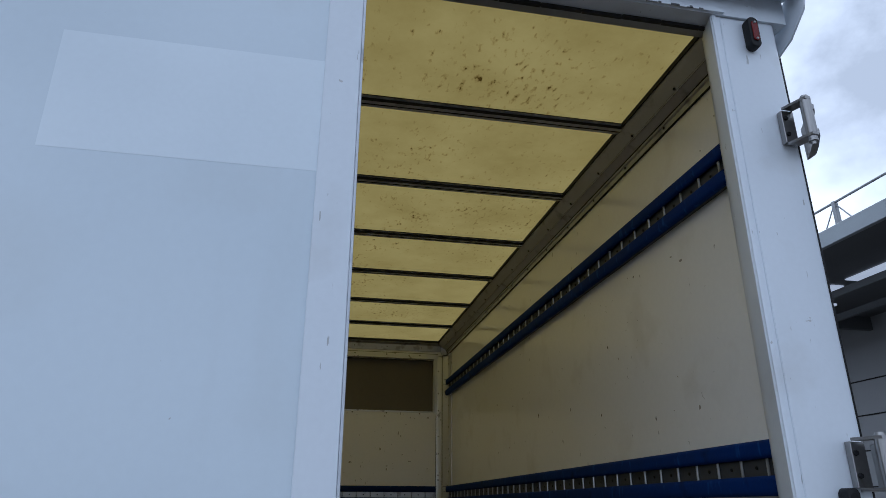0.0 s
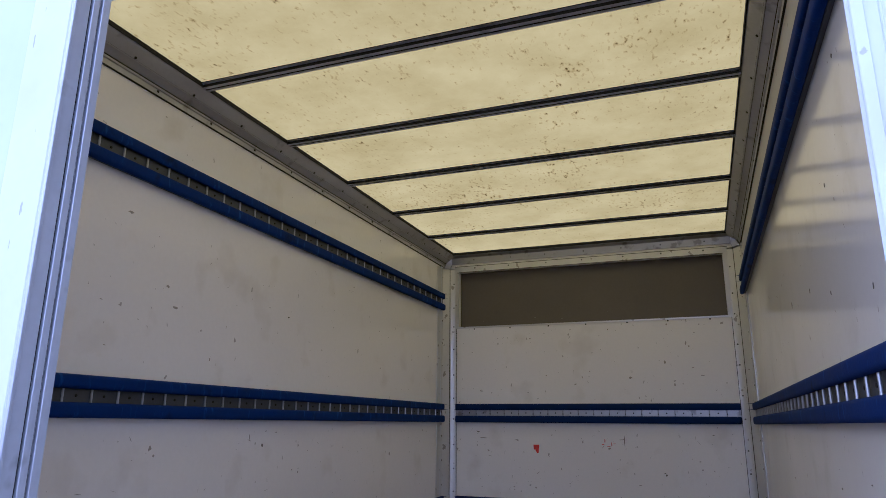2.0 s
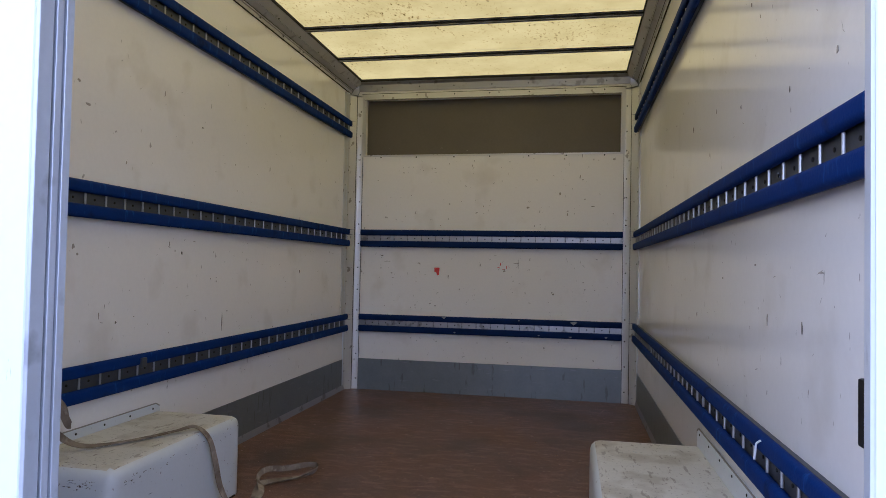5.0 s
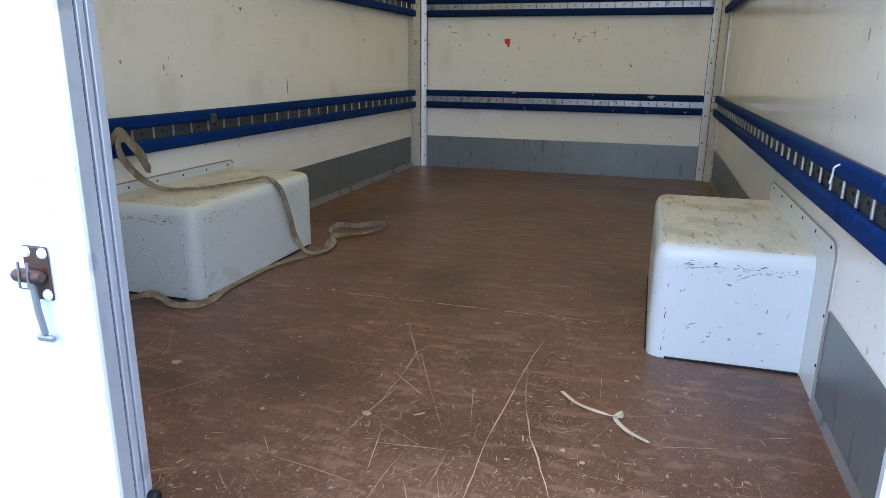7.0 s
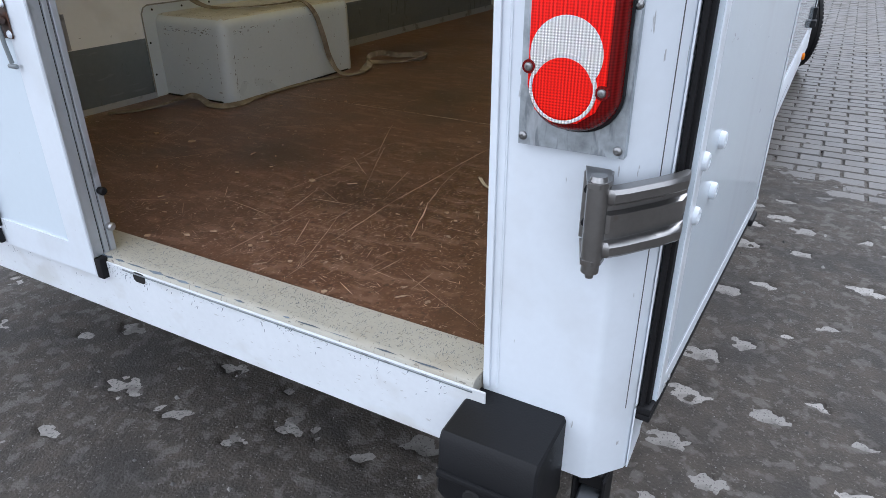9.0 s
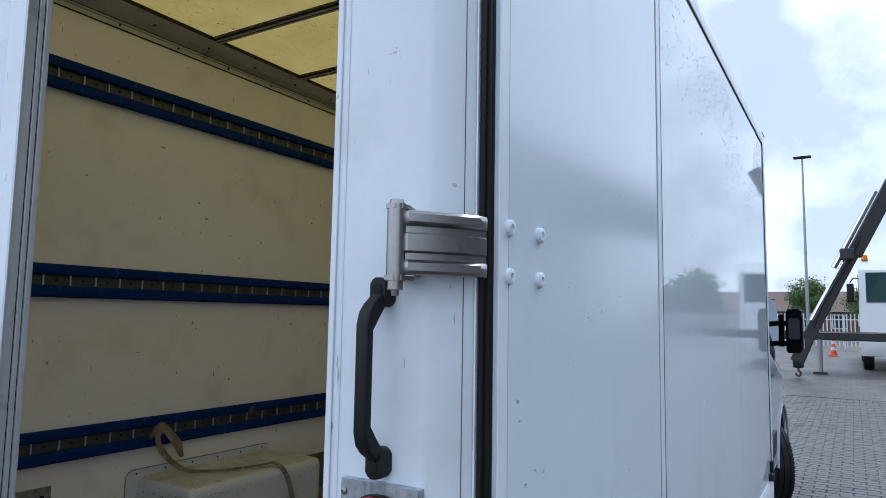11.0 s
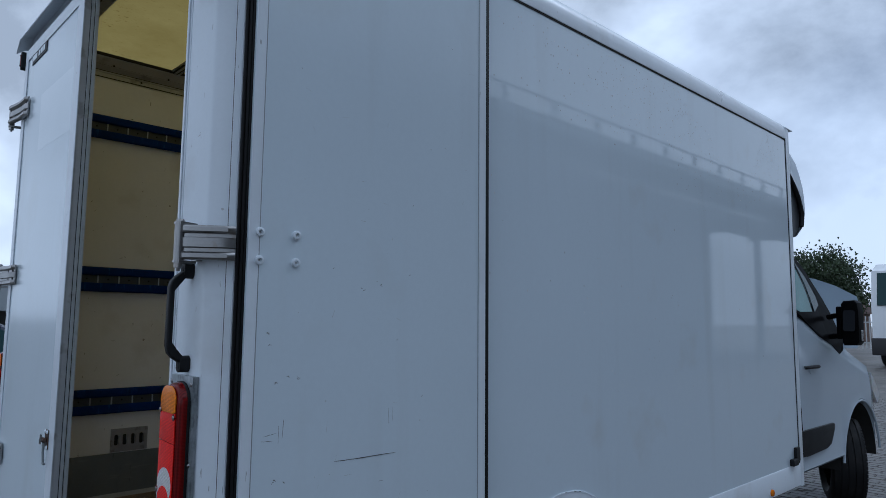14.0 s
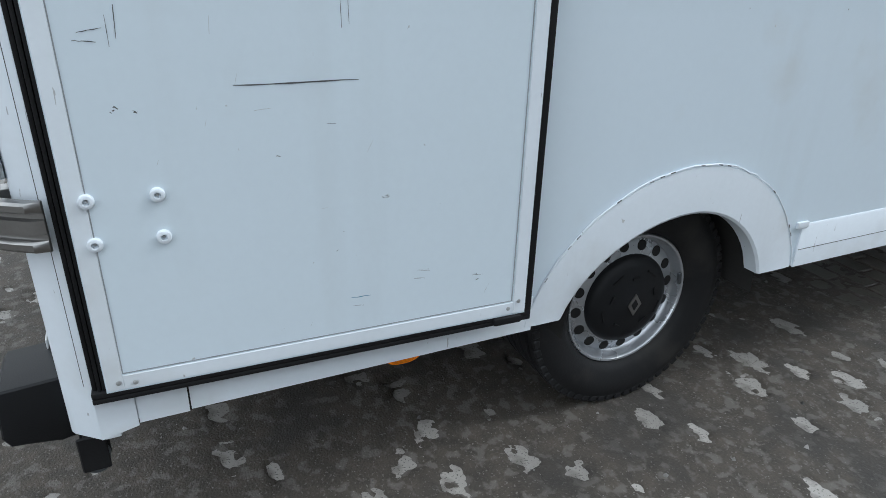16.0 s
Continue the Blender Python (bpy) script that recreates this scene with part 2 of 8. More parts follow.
M_box = surf("scuffed_wheel_box_paint", (0.64, 0.68, 0.69), 0.3, var=0.06, scale=3, fine=70, bump=0.03,
             marks=(((0.22, 0.20, 0.17), (60, 60, 60), 0.79, 0.02, 0.7, (0, 0, 0)), ((0.25, 0.23, 0.20), (14, 120, 40), 0.80, 0.02, 0.7, (30, 0, 20))))
M_box_top = surf("dirty_wheel_box_top", (0.64, 0.625, 0.55), 0.4, var=0.14, scale=4, fine=70, bump=0.03,
                 marks=(((0.38, 0.34, 0.25), (9, 9, 9), 0.58, 0.16, 0.6, (0, 0, 0)), ((0.20, 0.17, 0.12), (60, 16, 60), 0.70, 0.04, 0.6, (0, 0, 80)), ((0.16, 0.13, 0.10), (90, 90, 90), 0.72, 0.03, 0.6, (0, 0, 0))))
M_rubber = surf("black_rubber", (0.010, 0.010, 0.011), 0.6, var=0.2, scale=8, fine=150, bump=0.08, ior=1.3)
M_trim = surf("gloss_black_trim", (0.005, 0.005, 0.006), 0.35, var=0.1, bump=0, ior=1.16)
M_trim.node_tree.nodes["Principled BSDF"].inputs["Specular IOR Level"].default_value = 0.08
M_plastic = surf("black_plastic", (0.009, 0.0095, 0.011), 0.55, var=0.15, scale=8, fine=300, bump=0.12, ior=1.35)
M_steel = surf("stainless_hinge_steel", (0.31, 0.305, 0.30), 0.30, 0.95, var=0.16, scale=12, fine=120, bump=0.02,
               marks=(((0.25, 0.22, 0.19), (25, 25, 25), 0.70, 0.06, 0.5, (0, 0, 0)),))
M_rust = surf("rusty_latch_steel", (0.085, 0.062, 0.052), 0.55, 0.6, var=0.3, scale=30, fine=150, bump=0.1,
              marks=(((0.11, 0.045, 0.025), (40, 40, 40), 0.58, 0.1, 0.7, (0, 0, 0)),))
M_red = lens_plastic("red_lamp_lens", (0.95, 0.012, 0.004), 0.2, 0.0)
M_dred = lens_plastic("dark_red_lamp_side", (0.16, 0.004, 0.004), 0.12, 0.0)
M_amber = lens_plastic("amber_lamp_lens", (1.0, 0.27, 0.002), 0.2, 0.0)
M_clear = lens_plastic("clear_lamp_lens", (0.80, 0.78, 0.76))
M_red_low = lens_plastic("red_ribbed_lamp_lens", (0.90, 0.010, 0.004), 0.2, 0.0)


def prisms(m, pitch, both=True, depth=0.15):
    """Moulded optics: fine ribs across the lens, as relief and as slightly darker grooves."""
    n, l = m.node_tree.nodes, m.node_tree.links
    b = n["Principled BSDF"]
    co = n.new("ShaderNodeTexCoord")
    total = None
    for d in ("X", "Z") if both else ("X",):
        w = n.new("ShaderNodeTexWave")
        w.wave_type, w.bands_direction = "BANDS", d
        w.inputs["Scale"].default_value = 0.314 / pitch
        l.new(co.outputs["Object"], w.inputs["Vector"])
        if total is None:
            total = w.outputs["Fac"]
        else:
            k = n.new("ShaderNodeMath")
            k.operation = "MINIMUM"
            l.new(total, k.inputs[0])
            l.new(w.outputs["Fac"], k.inputs[1])
            total = k.outputs[0]
    bp = n.new("ShaderNodeBump")
    bp.inputs["Strength"].default_value, bp.inputs["Distance"].default_value = depth, 0.001
    l.new(total, bp.inputs["Height"])
    l.new(bp.outputs["Normal"], b.inputs["Normal"])
    k = n.new("ShaderNodeMath")
    k.operation = "MULTIPLY_ADD"
    k.inputs[1].default_value, k.inputs[2].default_value = 0.42, 0.80
    l.new(total, k.inputs[0])
    mx = n.new("ShaderNodeMix")
    mx.data_type, mx.blend_type = "RGBA", "MULTIPLY"
    mx.inputs["Factor"].default_value = 1.0
    if b.inputs["Base Color"].links:
        l.new(b.inputs["Base Color"].links[0].from_socket, mx.inputs["A"])
    else:
        mx.inputs["A"].default_value = b.inputs["Base Color"].default_value
    l.new(k.outputs[0], mx.inputs["B"])
    l.new(mx.outputs["Result"], b.inputs["Base Color"])


prisms(M_amber, 0.0032)
prisms(M_red, 0.0036)
prisms(M_red_low, 0.0055, both=False)
prisms(M_clear, 0.0030)
M_strap = surf("worn_webbing", (0.24, 0.20, 0.15), 0.85, var=0.30, scale=14, fine=320, bump=0.4,
               marks=(((0.10, 0.07, 0.045), (11, 11, 11), 0.54, 0.15, 0.65, (0, 0, 0)), ((0.42, 0.37, 0.29), (26, 26, 26), 0.62, 0.1, 0.5, (0, 0, 0))))
M_tape = surf("cream_tape_scrap", (0.60, 0.52, 0.38), 0.7, var=0.15, scale=20)
M_sticker = surf("red_sticker_remains", (0.62, 0.035, 0.02), 0.5, var=0.15, scale=30)
M_tyre = surf("tyre_rubber", (0.014, 0.014, 0.015), 0.6, var=0.25, scale=9, fine=160, bump=0.12, ior=1.3,
              marks=(((0.045, 0.042, 0.038), (7, 7, 7), 0.6, 0.2, 0.5, (0, 0, 0)),))
M_rim = surf("silver_wheel_paint", (0.50, 0.52, 0.55), 0.28, 0.7, var=0.10, scale=10, fine=120, bump=0.02,
             marks=(((0.20, 0.18, 0.16), (22, 22, 22), 0.70, 0.14, 0.3, (0, 0, 0)),))
M_hole = surf("dark_recess", (0.008, 0.008, 0.008), 0.8, var=0.1)
M_under = surf("underbody_grime", (0.020, 0.019, 0.018), 0.9, var=0.3, scale=5)
# brown taken dark enough to carry the shade of a deep recess
M_recess = surf("shaded_recess_panel", (0.135, 0.118, 0.088), 0.6, var=0.14, scale=3, fine=70, bump=0.03,
                marks=(((0.10, 0.09, 0.08), (10, 10, 10), 0.72, 0.08, 0.25, (0, 0, 0)),))
M_glass = bpy.data.materials.new("tinted_glass")
M_glass.use_nodes = True
_b = M_glass.node_tree.nodes["Principled BSDF"]
_b.inputs["Base Color"].default_value, _b.inputs["Roughness"].default_value = (0.55, 0.70, 0.70, 1), 0.02
_b.inputs["Transmission Weight"].default_value = 1.0
# mirror colour cut to near black, in place of dark surroundings reflected in it
M_mirror = surf("darkened_mirror_glass", (0.012, 0.013, 0.015), 0.03, 1.0, var=0.02, bump=0, rough_var=0.0)

# roof skin: sheet of glass-fibre that lets daylight through
M_roof = bpy.data.materials.new("translucent_roof_sheet")
M_roof.use_nodes = True
_n, _l = M_roof.node_tree.nodes, M_roof.node_tree.links
_n.clear()
_o = _n.new("ShaderNodeOutputMaterial")
_tr, _di, _mx = _n.new("ShaderNodeBsdfTranslucent"), _n.new("ShaderNodeBsdfDiffuse"), _n.new("ShaderNodeMixShader")
_co, _no, _no2 = _n.new("ShaderNodeTexCoord"), _n.new("ShaderNodeTexNoise"), _n.new("ShaderNodeTexNoise")
_no.inputs["Scale"].default_value, _no.inputs["Detail"].default_value, _no.inputs["Roughness"].default_value = 3.6, 9, 0.66
_no2.inputs["Scale"].default_value, _no2.inputs["Detail"].default_value = 62, 5
_r1, _r2 = _n.new("ShaderNodeValToRGB"), _n.new("ShaderNodeValToRGB")
_r1.color_ramp.elements[0].position, _r1.color_ramp.elements[0].color = 0.30, (0.290, 0.213, 0.058, 1)
_r1.color_ramp.elements[1].position, _r1.color_ramp.elements[1].color = 0.66, (0.376, 0.286, 0.088, 1)
_r2.color_ramp.elements[0].position, _r2.color_ramp.elements[0].color = 0.76, (1, 1, 1, 1)
_r2.color_ramp.elements[1].position, _r2.color_ramp.elements[1].color = 0.93, (0.20, 0.15, 0.09, 1)
_r2.color_ramp.elements.new(0.865).color = (0.74, 0.68, 0.58, 1)
_mu = _n.new("ShaderNodeMix")
_mu.data_type, _mu.blend_type = "RGBA", "MULTIPLY"
_mu.inputs["Factor"].default_value = 1.0
_mp = _n.new("ShaderNodeMapping")
_mp.inputs["Scale"].default_value = (1.0, 0.5, 1.0)
_l.new(_co.outputs["Object"], _no.inputs["Vector"])
_l.new(_co.outputs["Object"], _mp.inputs["Vector"])
_l.new(_mp.outputs["Vector"], _no2.inputs["Vector"])
_l.new(_no.outputs["Fac"], _r1.inputs["Fac"])
_no3, _ad = _n.new("ShaderNodeTexNoise"), _n.new("ShaderNodeMath")
_no3.inputs["Scale"].default_value, _no3.inputs["Detail"].default_value = 2.6, 3
_ad.operation, _ad.inputs[1].default_value = "MULTIPLY_ADD", 0.32
_l.new(_co.outputs["Object"], _no3.inputs["Vector"])
_l.new(_no3.outputs["Fac"], _ad.inputs[0])
_l.new(_no2.outputs["Fac"], _ad.inputs[2])
_l.new(_ad.outputs[0], _r2.inputs["Fac"])
_l.new(_r1.outputs["Color"], _mu.inputs["A"])
_l.new(_r2.outputs["Color"], _mu.inputs["B"])
_l.new(_mu.outputs["Result"], _tr.inputs["Color"])
_l.new(_mu.outputs["Result"], _di.inputs["Color"])
_mx.inputs["Fac"].default_value = 0.3
_l.new(_tr.outputs[0], _mx.inputs[1])
_l.new(_di.outputs[0], _mx.inputs[2])
_l.new(_mx.outputs[0], _o.inputs["Surface"])


# ---- mesh helpers ----
def link(name, bm, material, parent=None, label="", smooth=35):
    me = bpy.data.meshes.new(name)
    bmesh.ops.recalc_face_normals(bm, faces=bm.faces)
    bm.to_mesh(me)
    bm.free()
    for one in material if isinstance(material, (list, tuple)) else (material,):
        me.materials.append(one)
    if smooth:
        me.shade_smooth()
        me.set_sharp_from_angle(angle=radians(smooth))
    ob = new(name, me)
    if parent is not None:
        ob.parent = parent
    if label:
        ob["label"] = label
    return ob


def part(name, bm, material, parent, label="", smooth=35):
    """One bmesh as ONE mesh object under a thing or under a part."""
    return link(name, bm, material, parent, label, smooth)


def same_part(ob, name, parent, m):
    """Another object on the mesh of ob, moved by m."""
    o = new(name, ob.data)
    o.parent = parent
    o.matrix_basis = m
    return o


def thing(name, label, category, group="", kind="", at=(0, 0, 0)):
    e = new(name)
    e.location = at
    e.empty_display_size = 0.2
    return tagged(e, label, category, group, kind)


def box(x0, x1, y0, y1, z0, z1, bevel=0.0, seg=2):
    bm = bmesh.new()
    bmesh.ops.create_cube(bm, size=1)
    bmesh.ops.scale(bm, vec=(x1 - x0, y1 - y0, z1 - z0), verts=bm.verts)
    bmesh.ops.translate(bm, vec=((x0 + x1) / 2, (y0 + y1) / 2, (z0 + z1) / 2), verts=bm.verts)
    if bevel:
        bmesh.ops.bevel(bm, geom=bm.edges[:], offset=bevel, segments=seg, affect="EDGES", profile=0.6)
    return bm


def join(*bms):
    out = bmesh.new()
    for b in bms:
        me = bpy.data.meshes.new("tmp")
        b.to_mesh(me)
        b.free()
        out.from_mesh(me)
        bpy.data.meshes.remove(me)
    return out


def moved(bm, m):
    bmesh.ops.transform(bm, matrix=m, verts=bm.verts)
    return bm


def prism(pts, axis, a0, a1, bevel=0.0, seg=1):
    """A polygon (two other coordinates in x, y, z order) drawn out along an axis."""
    bm = bmesh.new()
    put = {"x": lambda p, a: (a, p[0], p[1]), "y": lambda p, a: (p[0], a, p[1]), "z": lambda p, a: (p[0], p[1], a)}[axis]
    lo = [bm.verts.new(put(p, a0)) for p in pts]
    hi = [bm.verts.new(put(p, a1)) for p in pts]
    n = len(pts)
    for i in range(n):
        bm.faces.new((lo[i], lo[(i + 1) % n], hi[(i + 1) % n], hi[i]))
    caps = [bm.faces.new(lo), bm.faces.new(hi[::-1])]
    if bevel:
        bmesh.ops.bevel(bm, geom=[e for f in caps for e in f.edges], offset=bevel, segments=seg, affect="EDGES", profile=0.6)
    if n > 4:
        bmesh.ops.triangulate(bm, faces=[f for f in bm.faces if len(f.verts) > 4], ngon_method="EAR_CLIP")
    return bm


def rounded(x0, x1, y0, y1, r, seg=5):
    """Outline of a rectangle with round corners."""
    pts = []
    for cx, cy, a in ((x1 - r, y1 - r, 0), (x0 + r, y1 - r, 90), (x0 + r, y0 + r, 180), (x1 - r, y0 + r, 270)):
        for i in range(seg + 1):
            t = radians(a + 90 * i / seg)
            pts.append((cx + r * math.cos(t), cy + r * math.sin(t)))
    return pts


def smooth_line(pts, steps=6):
    out = []
    P = [Vector(p) for p in pts]
    for i in range(len(P) - 1):
        a, b, c, d = P[max(i - 1, 0)], P[i], P[i + 1], P[min(i + 2, len(P) - 1)]
        for k in range(steps):
            t = k / steps
            out.append(0.5 * ((2 * b) + (c - a) * t + (2 * a - 5 * b + 4 * c - d) * t * t + (3 * b - a - 3 * c + d) * t ** 3))
    return out + [P[-1]]


def tube(pts, r, seg=8, steps=0, squash=(1, 1)):
    line = smooth_line(pts, steps) if steps else [Vector(p) for p in pts]
    bm = bmesh.new()
    rings, side = [], None
    for i, p in enumerate(line):
        d = (line[min(i + 1, len(line) - 1)] - line[max(i - 1, 0)]).normalized()
        if side is None:
            side = d.cross(Vector((0, 0, 1)) if abs(d.z) < 0.9 else Vector((1, 0, 0))).normalized()
        side = (side - d * side.dot(d)).normalized()
        up = side.cross(d)
        rr = r[i] if isinstance(r, (list, tuple)) else r
        rings.append([bm.verts.new(p + side * math.cos(a) * rr * squash[0] + up * math.sin(a) * rr * squash[1]) for a in (2 * math.pi * k / seg for k in range(seg))])
    for a, b in zip(rings, rings[1:]):
        for k in range(seg):
            bm.faces.new((a[k], a[(k + 1) % seg], b[(k + 1) % seg], b[k]))
    bm.faces.new(rings[0][::-1])
    bm.faces.new(rings[-1])
    return bm


def ribbon(pts, width, thick, ups, steps=6):
    """A flat band along a line; ups give the band's normal at each point."""
    line, nor = smooth_line(pts, steps), smooth_line(ups, steps)
    bm = bmesh.new()
    rings = []
    for i, p in enumerate(line):
        d = (line[min(i + 1, len(line) - 1)] - line[max(i - 1, 0)]).normalized()
        u = nor[i] - d * nor[i].dot(d)
        u.normalize()
        s = d.cross(u)
        rings.append([bm.verts.new(p + s * a * width / 2 + u * b * thick / 2) for a, b in ((-1, -1), (1, -1), (1, 1), (-1, 1))])
    for a, b in zip(rings, rings[1:]):
        for k in range(4):
            bm.faces.new((a[k], a[(k + 1) % 4], b[(k + 1) % 4], b[k]))
    bm.faces.new(rings[0][::-1])
    bm.faces.new(rings[-1])
    return bm


def lathe(profile, seg=32, axis="x"):
    """Turns (distance along the axis, radius) about the axis through the origin."""
    bm = bmesh.new()
    put = {"x": lambda a, u, v: (a, u, v), "y": lambda a, u, v: (u, a, v), "z": lambda a, u, v: (u, v, a)}[axis]
    rings = []
    for a, r in profile:
        if r < 1e-6:
            rings.append([bm.verts.new(put(a, 0, 0))])
        else:
            rings.append([bm.verts.new(put(a, r * math.cos(2 * math.pi * k / seg), r * math.sin(2 * math.pi * k / seg))) for k in range(seg)])
    for p, q in zip(rings, rings[1:]):
        for k in range(seg):
            a, b = p[k % len(p)], p[(k + 1) % len(p)]
            c, d = q[(k + 1) % len(q)], q[k % len(q)]
            f = [v for i, v in enumerate((a, b, c, d)) if v not in (a, b, c, d)[:i]]
            if len(f) > 2:
                bm.faces.new(f)
    return bm


def disc(x, y, z, r, depth, axis, seg=12):
    """A small dome-headed fixing."""
    bm = lathe([(0, r), (depth * 0.6, r), (depth, r * 0.7), (depth, 0)], seg, axis)
    return moved(bm, Matrix.Translation((x, y, z)))


def mirror_x(bm):
    bmesh.ops.scale(bm, vec=(-1, 1, 1), verts=bm.verts)
    bmesh.ops.reverse_faces(bm, faces=bm.faces)
    return bm

# ---- the van's box body ----
XI, XB, YF, YE, ZF, ZR = 1.045, 1.100, 4.115, 4.030, 0.515, 2.815
WY, WZ = 1.437, 0.340            # rear wheel's middle
ARC_Y, ARC_Z, ARC_R = 1.480, 0.333, 0.3225

M_chipped = surf("chipped_sealant_dirt", (0.10, 0.10, 0.10), 0.8, var=0.3, scale=60)
van = thing("box_van", "white box van with low floor and one rear door open", "van")


def arch(r, n=14, low=0.418, flare=0.0):
    """Points of the wheel arch's edge in (y, z), from the rear end to the front end; flare: how far the rear leg spreads."""
    a0 = math.asin((low - ARC_Z) / r)
    turns = [a0 + (math.pi - 2 * a0) * i / n for i in range(n + 1)]
    return [(ARC_Y - r * math.cos(a) * (1 + flare * max(0.0, math.cos(a)) ** 0.7), ARC_Z + r * math.sin(a)) for a in turns]


def side_wall(s, name, label):
    low = [(0.10, 0.412)] + arch(ARC_R + 0.002, 18, 0.418, 0.24) + [(YE, 0.412)]
    def slab(x0, x1):
        b = bmesh.new()
        cols = [[b.verts.new((x, y, zz)) for x in (x0, x1) for zz in (z, 2.735)] for y, z in low]
        for p, q in zip(cols, cols[1:]):
            b.faces.new((p[0], q[0], q[1], p[1]))
            b.faces.new((p[2], p[3], q[3], q[2]))
            b.faces.new((p[0], p[2], q[2], q[0]))
            b.faces.new((p[1], q[1], q[3], p[3]))
        b.faces.new((cols[0][0], cols[0][1], cols[0][3], cols[0][2]))
        b.faces.new((cols[-1][0], cols[-1][2], cols[-1][3], cols[-1][1]))
        return b
    bm, inner = slab(XI + 0.012, XB), slab(XI, XI + 0.0115)
    if s < 0:
        bm, inner = mirror_x(bm), mirror_x(inner)
    w = part(name, bm, M_panel, van, label)
    part("liner", inner, M_liner, w, "cream scuffed inner lining panel")
    return w


wall_r = side_wall(1, "side_wall", "glossy white composite side panel with dried rain drops")
# dried rain drops on the upper panel
rnd = random.Random(5)
dv, df = [], []
for i in range(1500):
    z = 2.655 - abs(rnd.gauss(0, 0.26))
    y = 1.0 + 2.9 * rnd.random() ** 0.55
    if i % 9 == 0:
        y, z = rnd.uniform(1.0, 3.9), rnd.uniform(1.1, 2.6)
    if z < 0.8 or noise.noise((y * 1.6, z * 2.2, 2.0)) < -0.12:
        continue
    r = rnd.uniform(0.0014, 0.0036)
    n = len(dv)
    for k in range(6):
        dv.append((XB + 0.0003, y + r * math.cos(1.047 * k), z + 1.25 * r * math.sin(1.047 * k)))
    dv.append((XB + 0.0016, y, z))
    df += [(n + k, n + (k + 1) % 6, n + 6) for k in range(6)]
drops = bpy.data.meshes.new("rain_drop_stain")
drops.from_pydata(dv, [], df)
drops.materials.append(surf("dried_drop_dirt", (0.48, 0.50, 0.51), 0.3, var=0.3, scale=40, island=0.8, bump=0))
drops_ob = new("rain_drop_stain", drops)
drops_ob.parent = wall_r
drops_ob["kind"] = "stuff"
wall_l = side_wall(-1, "side_wall", "white composite side panel with cream lining")

for s in (1, -1):
    wall = wall_r if s > 0 else wall_l
    f = (lambda b: b) if s > 0 else mirror_x
    # roof corner profile, front corner profile, lower skirt and arch lip outside
    part("roof_profile", f(prism([(XB - 0.0255, 2.736), (XB + 0.0005, 2.736), (XB + 0.0005, 2.690), (XB + 0.005, 2.690), (XB + 0.008, 2.722), (XB + 0.004, 2.760), (XB - 0.012, 2.790), (XB - 0.085, 2.838), (XB - 0.115, 2.840), (XB - 0.115, 2.830), (XB - 0.0255, 2.76)], "y", 0.185, YE - 0.013)), M_frame, wall)
    part("roof_seal", f(box(XB + 0.0003, XB + 0.003, 0.10, YE - 0.014, 2.681, 2.6895)), M_under, wall, "dark seal under the roof profile")
    part("corner_profile", f(prism([(XB - 0.06, YE - 0.012), (XB + 0.006, YE - 0.012), (XB + 0.007, YE + 0.04), (XB - 0.010, YE + 0.085), (XB - 0.06, YE + 0.13)], "z", 0.405, 2.765)), M_frame, wall)
    part("corner_cap", f(prism([(XB - 0.09, 2.800), (XB - 0.085, 2.765), (XB + 0.009, 2.765), (XB + 0.009, 2.770), (XB - 0.012, 2.786)], "y", YE - 0.0125, YE + 0.12, 0.004, 1)), M_frame, wall)
    part("corner_seal", f(box(XB + 0.0003, XB + 0.003, YE - 0.019, YE - 0.0125, 0.515, 2.69)), M_under, wall)
    part("skirt", f(prism([(XB + 0.0005, 0.414), (XB + 0.006, 0.414), (XB + 0.006, 0.544), (XB + 0.002, 0.550), (XB + 0.0005, 0.550)], "y", 1.925, YE - 0.013)), M_frame, wall, "white aluminium skirt strip")
    part("skirt_groove", f(box(XB + 0.0056, XB + 0.0064, 1.930, 2.62, 0.4685, 0.4705)), M_chipped, wall)
    part("skirt_end", f(box(XB + 0.0005, XB + 0.0100, 1.900, 1.945, 0.540, 0.560, 0.003, 2)), M_frame, wall, "sealed end of the skirt strip")
    part("skirt", f(box(XB + 0.0005, XB + 0.0055, 0.232, 1.020, 0.408, 0.50)), M_frame, wall)
    part("skirt", f(box(XB + 0.0005, XB + 0.0055, 0.1355, 0.228, 0.404, 0.50)), M_frame, wall)
    part("skirt_joint", f(box(XB + 0.0002, XB + 0.0040, 0.2283, 0.2317, 0.404, 0.50)), M_hole, wall)
    lip = bmesh.new()
    rings = []
    for r, x in ((ARC_R - 0.012, XB - 0.04), (ARC_R - 0.010, XB + 0.002), (ARC_R - 0.003, XB + 0.0075), (ARC_R + 0.09, XB + 0.0075), (ARC_R + 0.118, XB + 0.005), (ARC_R + 0.122, XB - 0.002)):
        rings.append([lip.verts.new((x, y, z)) for y, z in arch(r, 26, 0.418, 0.10 if r > ARC_R + 0.05 else 0.24)])
    for a, b in zip(rings, rings[1:]):
        for k in range(len(a) - 1):
            lip.faces.new((a[k], a[k + 1], b[k + 1], b[k]))
    part("arch_lip", f(lip), M_frame, wall, "white wheel-arch lip with worn sealant edge")
    seal_line = [(XB + 0.005, y, z) for y, z in arch(ARC_R + 0.122, 40, 0.418, 0.10)]
    part("sealant_bead", f(tube([(x, y + random.uniform(-0.003, 0.003), z + random.uniform(-0.003, 0.003)) for x, y, z in seal_line], 0.0024, 6)), M_frame, wall, "cracked sealant bead")
